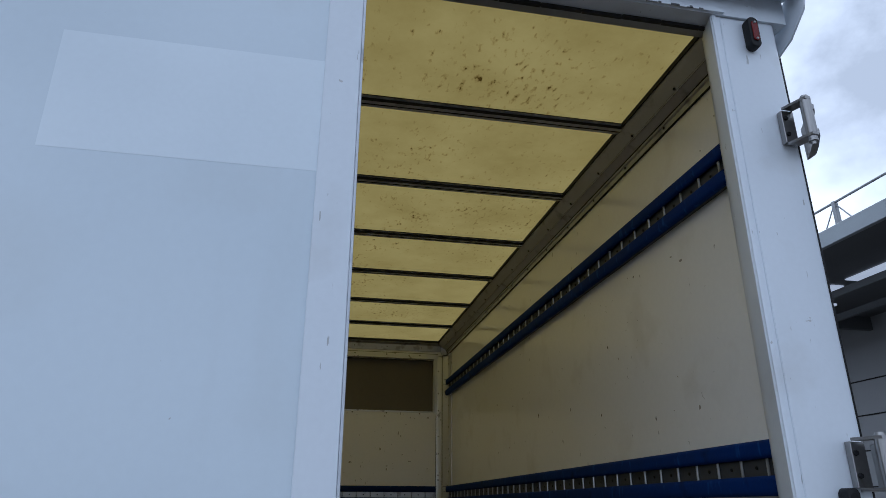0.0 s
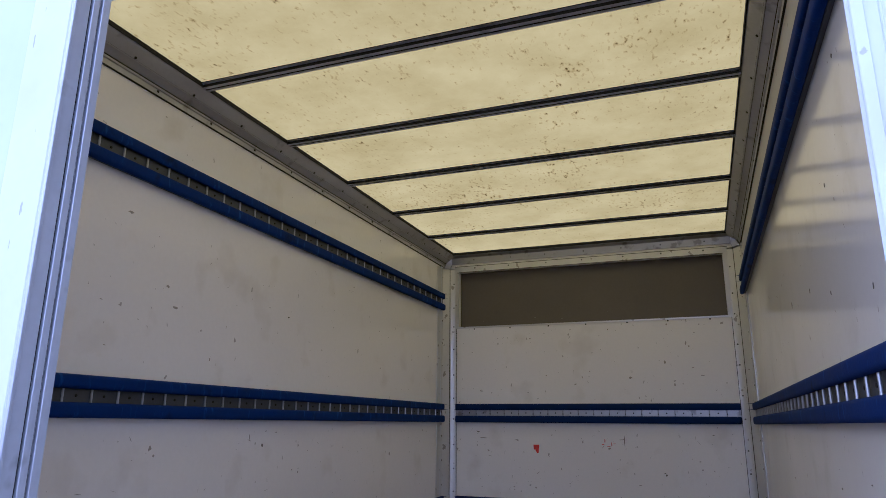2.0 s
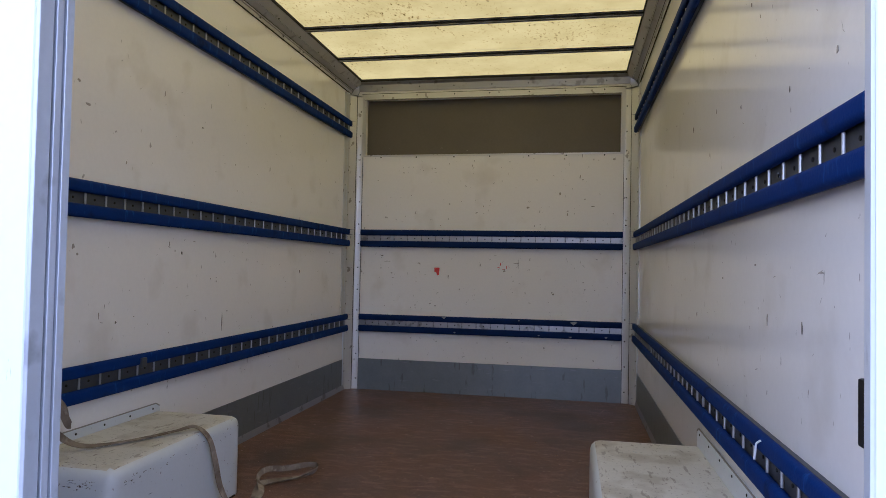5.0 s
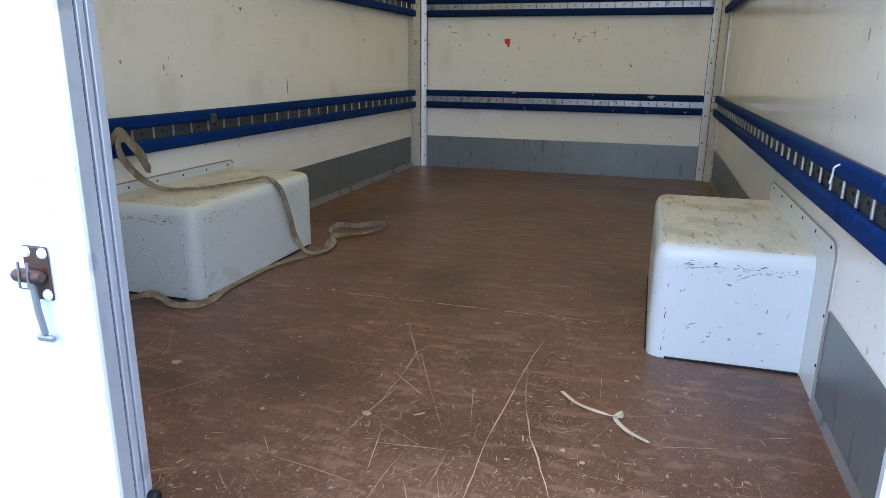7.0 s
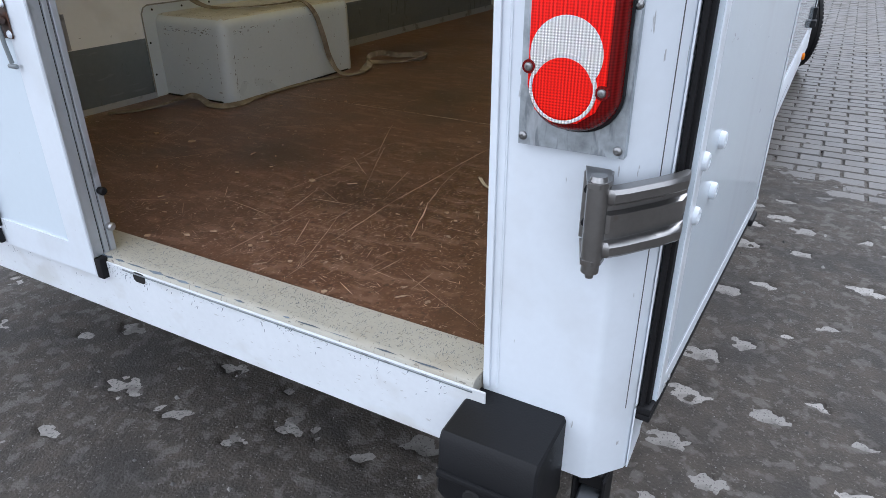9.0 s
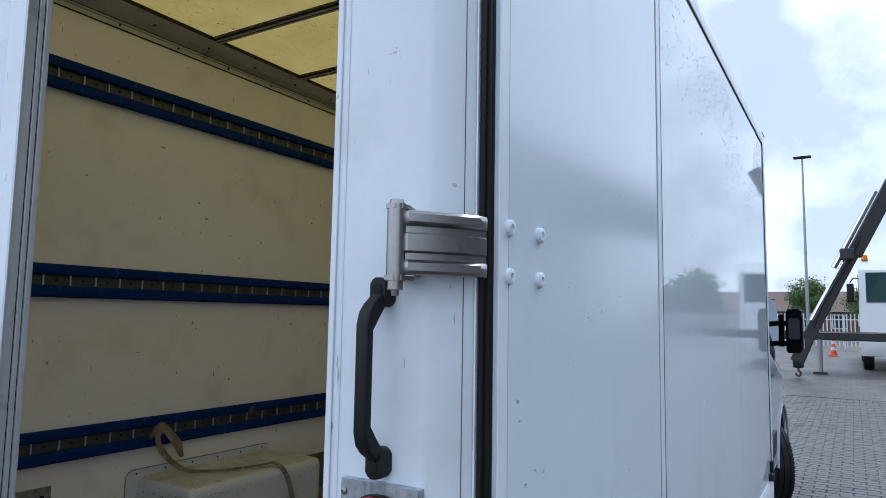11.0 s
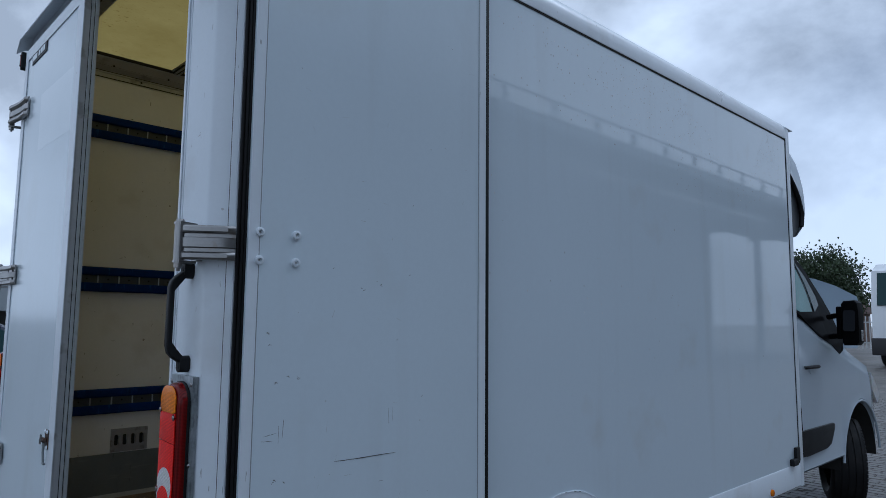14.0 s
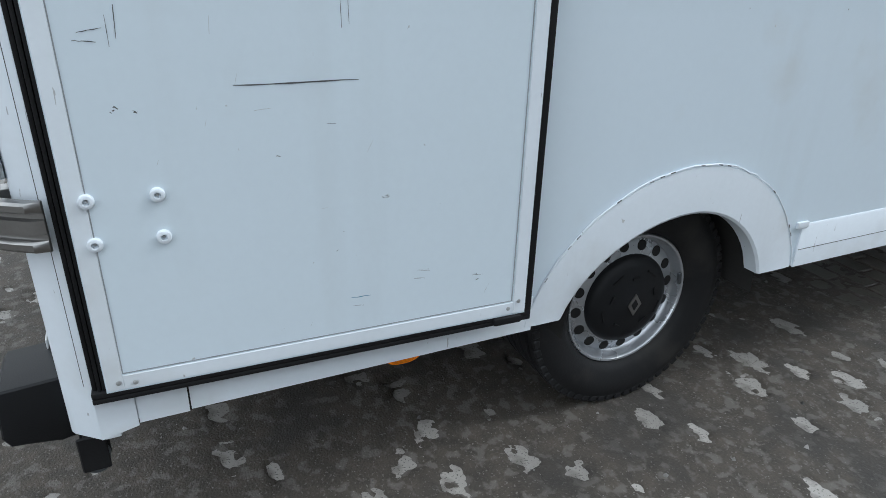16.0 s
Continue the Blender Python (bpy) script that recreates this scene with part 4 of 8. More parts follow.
# rubber buffer under the pillar, and its hook
bf = part("rubber_buffer", prism([(-0.012, 0.345), (-0.10, 0.352), (-0.112, 0.375), (-0.104, 0.470), (-0.095, 0.482), (0.0115, 0.490), (0.0115, 0.345)], "x", 0.864, 1.022, 0.010, 3), M_plastic, frame_r, "black rubber corner buffer")
part("hollow", moved(lathe([(-0.1125, 0.0), (-0.1125, 0.014), (-0.1085, 0.018)], 14, "y"), Matrix.Translation((0.925, 0, 0.385))), M_hole, bf)
part("ridge", box(0.866, 1.020, -0.1155, -0.105, 0.405, 0.418, 0.004, 2), M_plastic, bf)
tr = part("roller_bracket", join(box(1.036, 1.042, 0.018, 0.070, 0.300, 0.384, 0.003, 1), box(1.082, 1.088, 0.018, 0.070, 0.300, 0.384, 0.003, 1), box(1.0425, 1.0815, 0.030, 0.062, 0.352, 0.383, 0.002, 1)), M_rubber, frame_r, "dark steel bracket under the pillar")
part("roller", moved(lathe([(1.0435, 0.0), (1.0435, 0.022), (1.047, 0.0255), (1.077, 0.0255), (1.0805, 0.022), (1.0805, 0)], 20, "x"), Matrix.Translation((0, 0.044, 0.312))), M_slot, tr, "worn grey roller")
for y, z in ((0.012, 0.392), (0.030, 0.400), (0.016, 0.382)):
    part("rivet", disc(1.1052, 0.06 + y, z + 0.012, 0.004, 0.002, "x", 8), M_plastic, frame_r)

# ---- open rear door, folded back along the side ----
DH = Matrix.Translation((1.132, 0.066, 0)) @ Matrix.Rotation(radians(-2.2), 4, "Z")
DZ0, DZ1, DW = 0.482, 2.726, 0.914
door = part("rear_door", moved(box(-0.026, -0.003, 0.027, DW - 0.020, DZ0 + 0.020, DZ1 - 0.015), DH), M_door, van, "open rear door, white panel with scratches, folded along the side")
fr = 0.029
for nm, b in (("frame_strip", box(-0.025, -0.0012, 0.029, 0.029 + fr, DZ0 + 0.024, DZ1 - 0.018, 0.001, 1)), ("frame_strip", box(-0.025, -0.0012, DW - 0.022 - fr, DW - 0.022, DZ0 + 0.024, DZ1 - 0.018, 0.001, 1)),
              ("frame_strip", box(-0.025, -0.0016, 0.029 + fr, DW - 0.022 - fr, DZ0 + 0.024, DZ0 + 0.024 + fr, 0.001, 1)), ("frame_strip", box(-0.025, -0.0016, 0.029 + fr, DW - 0.022 - fr, DZ1 - 0.018 - fr, DZ1 - 0.018, 0.001, 1))):
    part(nm, moved(b, DH), M_frame, door)
M_groove = surf("grey_groove_sealant", (0.28, 0.30, 0.32), 0.7, var=0.3, scale=30)
for b in (box(-0.0029, -0.0020, 0.0584, 0.0604, DZ0 + 0.057, DZ1 - 0.051), box(-0.0029, -0.0020, DW - 0.0564, DW - 0.0544, DZ0 + 0.057, DZ1 - 0.051), box(-0.0029, -0.0020, 0.0606, DW - 0.0566, DZ0 + 0.0564, DZ0 + 0.0582), box(-0.0029, -0.0020, 0.0606, DW - 0.0566, DZ1 - 0.0522, DZ1 - 0.0504)):
    part("panel_joint", moved(b, DH), M_groove, door)
for y0, y1, x0, x1 in ((0.003, 0.011, -0.022, -0.014), (0.012, 0.019, -0.024, -0.009), (0.020, 0.0285, -0.024, -0.009)):
    part("seal_lip", moved(box(x0, x1, y0, y1, DZ0, DZ1, 0.003, 2), DH), M_rubber, door, "black rubber door seal")
part("seal_lip", moved(box(-0.025, -0.004, DW - 0.0215, DW - 0.002, DZ0, DZ1 - 0.005, 0.004, 2), DH), M_rubber, door, "black rubber door seal")
for z0, z1 in ((DZ0 - 0.001, DZ0 + 0.010), (DZ0 + 0.011, DZ0 + 0.0235)):
    part("seal_lip", moved(box(-0.025, -0.003, 0.0005, DW - 0.003, z0, z1, 0.003, 2), DH), M_rubber, door, "black rubber door seal")
part("seal_lip", moved(box(-0.025, -0.006, 0.012, DW - 0.003, DZ1 - 0.0175, DZ1 + 0.002, 0.004, 2), DH), M_rubber, door, "black rubber door seal")
part("rubber_stop", moved(box(-0.03, 0.004, DW - 0.045, DW - 0.010, DZ1 - 0.010, DZ1 + 0.008, 0.004, 2), DH), M_rubber, door)
part("rubber_stop", moved(box(-0.03, 0.006, DW - 0.10, DW - 0.03, DZ0 + 0.001, DZ0 + 0.02, 0.006, 2), DH), M_rubber, door)
for y, z in ((0.050, DZ0 + 0.040), (0.078, DZ0 + 0.036), (DW - 0.04, DZ0 + 0.055), (DW - 0.065, DZ0 + 0.040), (0.052, DZ1 - 0.04), (0.08, DZ1 - 0.034), (DW - 0.04, DZ1 - 0.04)):
    part("rivet", moved(disc(0.0004, y, z, 0.0048, 0.0018, "x", 10), DH), M_pin_bright, door)
bolt0 = part("bolt_cap", moved(lathe([(-0.006, 0.0), (-0.006, 0.0126), (0.001, 0.0126), (0.0045, 0.0115), (0.0055, 0.0095), (0.0055, 0.0058), (-0.001, 0.0048), (-0.001, 0)], 20, "x"), DH @ Matrix.Translation((0, 0.059, 2.436))), M_frame, door, "white round bolt cap")
for z in (2.436, 2.362, 1.662, 1.588, 0.8745, 0.798):
    for y in (0.059, 0.166):
        if (y, z) != (0.059, 2.436):
            same_part(bolt0, "bolt_cap", door, DH @ Matrix.Translation((0, y - 0.059, z - 2.436)) @ DH.inverted())
for z in HINGES:
    strap_arm([(1.050, -0.047), (1.058, -0.040), (1.069, -0.028), (1.099, 0.014), (1.118, 0.045), (1.126, 0.062)], z, door)

# scratches and rub marks that stand out on the door's face
def scratch(name, y0, z0, y1, z1, w, m, parent, sag=0.0):
    n = 7
    bm = bmesh.new()
    up, lo = [], []
    for i in range(n + 1):
        t = i / n
        y, z = y0 + (y1 - y0) * t, z0 + (z1 - z0) * t + random.uniform(-1, 1) * w * 0.2 + sag * t * (1 - t)
        h = 0.62 * w * (0.5 + 0.5 * math.sin(math.pi * min(1, t * 0.9 + 0.08))) * random.uniform(0.5, 1.1)
        d = Vector((0, y1 - y0, z1 - z0)).normalized()
        q = Vector((0, -d.z, d.y)) * h / 2
        up.append(bm.verts.new(Vector((-0.0022, y, z)) + q))
        lo.append(bm.verts.new(Vector((-0.0022, y, z)) - q))
    for i in range(n):
        bm.faces.new((lo[i], lo[i + 1], up[i + 1], up[i]))
    part(name, moved(bm, DH), m, parent)


M_mark = surf("dark_rub_mark", (0.07, 0.07, 0.075), 0.6, var=0.3, scale=30)
M_mark_pale = surf("pale_rub_mark", (0.36, 0.37, 0.37), 0.5, var=0.3, scale=30)
M_mark_blue = surf("blue_rub_mark", (0.10, 0.22, 0.32), 0.6, var=0.3, scale=30)
cap_hole = None
for z in (2.436, 2.362, 1.662, 1.588, 0.8745, 0.798):
    for y in (0.059, 0.166):
        m = DH @ Matrix.Translation((-0.0008, y, z))
        if cap_hole is None:
            cap_hole = part("cap_hole", lathe([(0.0, 0.0030), (0.0012, 0.0028), (0.0012, 0)], 10, "x"), M_mark_pale, door)
            cap_hole.matrix_basis = m
        else:
            same_part(cap_hole, "cap_hole", door, m)
for y0, z0, y1, z1, w in ((0.306, 1.047, 0.518, 1.047, 0.0045), (0.490, 1.178, 0.491, 1.134, 0.0022), (0.503, 1.180, 0.504, 1.140, 0.0016), (0.147, 1.174, 0.144, 1.125, 0.0024), (0.133, 1.160, 0.133, 1.114, 0.0018),
                          (0.091, 1.135, 0.127, 1.141, 0.0026), (0.084, 1.124, 0.116, 1.121, 0.0026), (0.459, 0.973, 0.474, 0.972, 0.0022), (0.630, 0.655, 0.659, 0.649, 0.0018), (0.757, 0.622, 0.781, 0.620, 0.0018), (0.625, 0.636, 0.648, 0.634, 0.0018)):
    scratch("scratch", y0, z0, y1, z1, w, M_mark, door, 0.0015)
scratch("scratch", 0.491, 0.616, 0.532, 0.615, 0.0035, M_mark_blue, door)
scratch("scratch", 0.494, 0.597, 0.518, 0.595, 0.0018, M_mark, door)
for y, z, k, r0 in ((0.089, 1.401, 4, 0.007), (0.097, 1.369, 3, 0.005), (0.118, 1.268, 4, 0.007), (0.153, 1.286, 4, 0.007), (0.183, 1.280, 3, 0.006), (0.120, 1.020, 4, 0.008), (0.147, 1.015, 3, 0.005), (0.368, 0.922, 2, 0.003), (0.560, 0.823, 5, 0.008),
                    (0.481, 0.762, 1, 0.003), (0.465, 0.725, 1, 0.003), (0.651, 0.651, 1, 0.003), (0.766, 0.622, 1, 0.003), (0.766, 0.607, 1, 0.003), (0.390, 1.520, 2, 0.004), (0.451, 1.539, 2, 0.004), (0.561, 1.574, 2, 0.004), (0.402, 1.764, 1, 0.003),
                    (0.567, 1.793, 1, 0.003), (0.641, 1.985, 1, 0.003), (0.285, 1.578, 1, 0.003), (0.514, 1.378, 1, 0.003), (0.613, 1.204, 1, 0.003), (0.380, 1.529, 2, 0.005), (0.440, 1.550, 1, 0.003), (0.166, 2.136, 1, 0.003), (0.727, 2.351, 1, 0.003)):
    for i in range(k):
        a, r = random.uniform(0, 6.28), random.uniform(0, r0)
        yy, zz = y + r * math.cos(a), z + r * math.sin(a)
        scratch("rub_mark", yy, zz, yy + random.uniform(0.002, 0.008), zz + random.uniform(-0.004, 0.005), random.uniform(0.0014, 0.0038), M_mark, door)
for i in range(30):
    yy, zz, a, ln = random.uniform(0.08, 0.85), random.uniform(0.52, 2.4), random.uniform(-0.5, 0.5) + random.choice((0, 1.57)), random.uniform(0.004, 0.03)
    scratch("rub_mark", yy, zz, yy + ln * math.cos(a), zz + ln * math.sin(a), random.uniform(0.0007, 0.0014), M_mark_pale, door)
for z in (0.80, 1.30, 1.85, 2.3):
    scratch("rub_mark", 0.052 + random.uniform(-0.01, 0.008), z, 0.054, z + random.uniform(0.004, 0.02), 0.002, M_mark_pale, door)

# ---- closed rear door ----
LX0, LX1, LZ0, LZ1 = -0.925, -0.009, 0.476, 2.704
ld = part("rear_door", box(LX0, LX1, -0.030, -0.0015, LZ0, LZ1, 0.002, 1), M_door, van, "closed rear door, white panel with worn edges")
for b in (box(-0.082, LX1, -0.0345, -0.0305, LZ0 + 0.0005, LZ1 - 0.0005, 0.0015, 1), box(LX0, LX0 + 0.05, -0.0345, -0.0305, LZ0 + 0.0005, LZ1 - 0.0005, 0.0015, 1),
          prism([(LX0 + 0.052, LZ0), (-0.007, LZ0), (-0.081, LZ0 + 0.064), (LX0 + 0.052, LZ0 + 0.064)], "y", -0.034, -0.0305), box(LX0 + 0.0505, -0.0805, -0.034, -0.0305, LZ1 - 0.055, LZ1 - 0.001)):
    part("frame_strip", b, M_frame, ld)
M_edge = surf("grey_door_edge_profile", (0.50, 0.53, 0.57), 0.35, 0.4, var=0.12, scale=6, fine=90, marks=(((0.2, 0.2, 0.2), (12, 12, 12), 0.68, 0.08, 0.5, (0, 0, 0)),))
for y0, y1, x1 in ((-0.034, -0.029, -0.003), (-0.0285, -0.010, -0.005), (-0.0090, -0.007, -0.0075), (-0.0065, 0.004, -0.004), (0.0045, 0.007, -0.0075), (0.0075, 0.020, -0.003)):
    part("edge_rib", box(LX1 + 0.0004, x1, y0, y1, LZ0 + 0.043, LZ1 - 0.004, 0.0007, 1), M_under if x1 < -0.007 else M_edge, ld, "ribbed metal door edge")
part("door_core", box(LX0 + 0.02, LX1, -0.001, 0.018, LZ0 + 0.03, LZ1 - 0.01), M_liner, ld)
part("end_cap", box(-0.0085, 0.012, -0.034, 0.026, LZ0 - 0.004, LZ0 + 0.042, 0.003, 2), M_rubber, ld, "black rubber end cap")
part("end_cap", box(-0.02, 0.012, -0.030, 0.03, LZ1 - 0.0035, LZ1 + 0.012, 0.002, 1), M_rubber, ld)
for z in (0.655, 0.575):
    part("rubber_knob", moved(lathe([(0, 0.008), (0.011, 0.009), (0.015, 0.006), (0.015, 0)], 12, "x"), Matrix.Translation((-0.003, 0.014, z))), M_rubber if z > 0.6 else M_alu, ld)
part("film_patch", box(-0.585, -0.0795, -0.03035, -0.0298, 2.155, 2.412), surf("cleaner_paint_patch", (0.725, 0.80, 0.86), 0.08, var=0.04), ld, "cleaner patch where a decal was removed")
# over-centre catch
ct = part("door_catch", box(-0.062, -0.022, -0.0385, -0.0350, 0.964, 1.034, 0.002, 1), M_rust, ld, "rusty hold-back catch")
ct.matrix_basis = Matrix.Translation((-0.045, 0, -0.006))
part("roller", tube([(-0.068, -0.048, 0.998), (-0.062, -0.048, 0.998), (-0.030, -0.048, 0.998), (-0.024, -0.048, 0.998)], [0.006, 0.009, 0.009, 0.006], 10), M_rust, ct)
part("spring_clip", tube([(-0.050, -0.056, 1.018), (-0.050, -0.058, 0.985), (-0.036, -0.058, 0.985), (-0.036, -0.056, 1.018)], 0.0018, 6), M_pin, ct)
part("pull_rod", tube([(-0.043, -0.046, 0.990), (-0.040, -0.047, 0.955), (-0.036, -0.045, 0.920)], 0.0042, 8), M_galv, ct, "grey steel pull rod")
part("rod_end", box(-0.048, -0.022, -0.049, -0.041, 0.911, 0.919, 0.002, 1), M_galv, ct)
for x in (-0.055, -0.029):
    for z in (0.972, 1.026):
        part("screw", moved(lathe([(0, 0.0075), (-0.003, 0.006), (-0.0045, 0.003), (-0.0045, 0)], 10, "y"), Matrix.Translation((x, -0.0385, z))), M_frame, ct)
# number-plate holder without a plate
PX0, PX1, PZ0, PZ1 = -0.850, -0.330, 0.522, 0.648
ph = part("plate_holder", join(box(PX0, PX1, -0.043, -0.0345, PZ1 - 0.014, PZ1, 0.003, 2), box(PX0, PX1, -0.043, -0.0345, PZ0, PZ0 + 0.012, 0.003, 2), box(PX0, PX0 + 0.012, -0.043, -0.0345, PZ0 + 0.011, PZ1 - 0.013), box(PX1 - 0.012, PX1, -0.043, -0.0345, PZ0 + 0.011, PZ1 - 0.013)), M_plastic, ld, "empty black number-plate holder")
for i in range(7):
    x = PX0 + 0.05 + i * 0.070
    part("rib", box(x, x + 0.012, -0.040, -0.0346, PZ0 + 0.012, PZ1 - 0.014), M_plastic, ph)
for z in (PZ0 + 0.024, PZ0 + 0.056, PZ0 + 0.082):
    part("rib", box(PX0 + 0.012, PX1 - 0.012, -0.0395, -0.0347, z, z + 0.008), M_plastic, ph)
for x in (-0.373, -0.588, -0.808):
    part("screw", moved(lathe([(0, 0.007), (-0.003, 0.006), (-0.004, 0)], 10, "y"), Matrix.Translation((x, -0.0405, 0.586))), M_pin, ph)
bar = part("name_bar", box(PX0, PX1 - 0.006, -0.046, -0.0345, 0.481, 0.499, 0.003, 2), M_plastic, ph, "black strip with white lettering bars")
part("bar_hook", box(PX1 - 0.012, PX1 - 0.004, -0.048, -0.036, 0.481, 0.516, 0.002, 1), M_plastic, ph)
for i, (x, w) in enumerate(((-0.70, 0.09), (-0.60, 0.06), (-0.53, 0.07), (-0.45, 0.055))):
    part("lettering_bar", box(x, x + w, -0.0472, -0.0463, 0.485, 0.495), M_frame, bar)
# maker's plate, drawn as plain shapes
mp = part("maker_plate", box(-0.875, -0.625, -0.0335, -0.0305, 2.585, 2.640, 0.001, 1), M_plastic, ld, "dark maker's plate with white shapes")
mp.matrix_basis = Matrix.Translation((0.083, 0, 0.016))
for x0, x1 in ((-0.865, -0.79), (-0.765, -0.735), (-0.725, -0.695), (-0.685, -0.655)):
    part("shape", box(x0, x1, -0.0345, -0.0337, 2.600, 2.626), M_frame, mp)
for z in HINGES:
    st = strap_arm([(-1.040, -0.054), (-1.020, -0.056), (-0.97, -0.050), (-0.90, -0.040), (-0.80, -0.038), (-0.785, -0.037)], z, ld)
    for x in (-0.815, -0.895):
        for dz in (-0.0185, 0.0185):
            part("bolt", moved(lathe([(0, 0.0055), (-0.004, 0.0048), (-0.005, 0)], 8, "y"), Matrix.Translation((x, -0.0405, z + dz))), M_plastic, st)

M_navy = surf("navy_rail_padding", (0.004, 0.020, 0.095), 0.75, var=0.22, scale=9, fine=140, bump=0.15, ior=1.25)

# ---- lashing rails ----
def rail(wall, axis, a0, a1, z0, side, label):
    """Two padded bars with a slotted channel between; along y on a side wall or along x on the front wall."""
    H = 0.128
    d = 0.038
    def place(u0, u1, dep0, dep1, z_0, z_1, r=0.0):
        if axis == "y":
            x0, x1 = XI - dep1, XI - dep0
            b = prism(rounded(x0, x1, z_0, z_1, min(r, 0.012), 4), "y", u0, u1, 0.004, 1) if r else box(x0, x1, u0, u1, z_0, z_1)
            return b if side > 0 else mirror_x(b)
        y0, y1 = YF - dep1, YF - dep0
        return prism(rounded(y0, y1, z_0, z_1, min(r, 0.012), 4), "x", u0, u1, 0.004, 1) if r else box(u0, u1, y0, y1, z_0, z_1)
    k = part("lashing_rail", place(a0, a1, 0.0007, 0.012, z0 + 0.006, z0 + H - 0.006), M_slot if axis == "y" else M_alu, wall, label)
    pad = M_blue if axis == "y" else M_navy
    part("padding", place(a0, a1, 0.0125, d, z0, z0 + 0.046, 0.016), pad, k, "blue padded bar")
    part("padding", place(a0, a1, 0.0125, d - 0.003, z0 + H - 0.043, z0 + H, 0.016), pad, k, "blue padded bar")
    n = int((a1 - a0 - 0.06) / 0.1035)
    first = None
    dot = None
    for i in range(n + 1):
        u = a0 + 0.05 + i * 0.1035
        pos = (side * (XI - 0.019), u, z0) if axis == "y" else (u, YF - 0.019, z0)
        if first is None:
            first = part("pin", lathe([(0.0455, 0.0), (0.0455, 0.0036), (0.0855, 0.0036), (0.0855, 0)], 8, "z"), M_pin_bright if axis == "y" else M_pin, k)
            first.matrix_basis = Matrix.Translation(pos)
            dot = part("rivet", moved(lathe([(0, 0.0048), (0.002, 0.004), (0.0022, 0)], 8, axis="x" if axis == "y" else "y"), Matrix.Identity(4)), M_plastic, k)
            first_pos = pos
        else:
            same_part(first, "pin", k, Matrix.Translation(pos))
        q = (side * (XI - 0.0135), u + 0.052, z0 + 0.066) if axis == "y" else (u + 0.052, YF - 0.0145, z0 + 0.066)
        if i == 0:
            dot.matrix_basis = Matrix.Translation(q) @ (Matrix.Rotation(math.pi, 4, "Z") if (axis == "y" and side > 0) or axis == "x" else Matrix.Identity(4))
        elif i < n:
            same_part(dot, "rivet", k, Matrix.Translation(q) @ (Matrix.Rotation(math.pi, 4, "Z") if (axis == "y" and side > 0) or axis == "x" else Matrix.Identity(4)))


for z0 in (2.374, 1.570, 0.945):
    rail(wall_r, "y", 0.122, YF - 0.075, z0, 1, "blue padded lashing rail along the right wall")
    rail(wall_l, "y", 0.122, YF - 0.075, z0, -1, "blue padded lashing rail along the left wall")
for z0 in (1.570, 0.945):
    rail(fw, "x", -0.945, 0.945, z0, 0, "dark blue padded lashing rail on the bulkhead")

# ---- rivets on profiles ----
rv = part("rivet", lathe([(0, 0.0055), (0.002, 0.0045), (0.0028, 0)], 8, "y"), M_plastic, fw)
rv.matrix_basis = Matrix.Translation((-0.80, YF - 0.006, 2.70)) @ Matrix.Rotation(math.pi, 4, "Z")
TURN_Y = Matrix.Rotation(math.pi, 4, "Z")
for i in range(7):
    x = -0.80 + 0.27 * i
    for z, y in ((2.70, 0.006), (2.762, 0.010), (2.238, 0.0004)):
        if (i, z) != (0, 2.70):
            same_part(rv, "rivet", fw, Matrix.Translation((x + random.uniform(-0.01, 0.01), YF - y, z)) @ TURN_Y)
for s in (1, -1):
    wall = wall_r if s > 0 else wall_l
    for i in range(13):
        z = 0.60 + 0.165 * i
        same_part(rv, "rivet", fw, Matrix.Translation((s * (XI - 0.078), YF - 0.0062, z + random.uniform(-0.02, 0.02))) @ TURN_Y)
        same_part(rv, "rivet", fw, Matrix.Translation((s * (XI - 0.0085), YF - 0.066, z + 0.05)) @ Matrix.Rotation(s * radians(90), 4, "Z"))
    for i in range(13):
        same_part(rv, "rivet", wall, Matrix.Translation((s * (XI - 0.0085), 0.25 + 0.29 * i, 2.729)) @ Matrix.Rotation(s * radians(90), 4, "Z"))
        same_part(rv, "rivet", wall, Matrix.Translation((s * (XI - 0.055), 0.38 + 0.29 * i, 2.7685)) @ Matrix.Rotation(s * radians(90), 4, "Z") @ Matrix.Rotation(radians(-40), 4, "X"))

M_scuff_edge = surf("grey_sealant", (0.30, 0.28, 0.24), 0.7, var=0.3, scale=20)

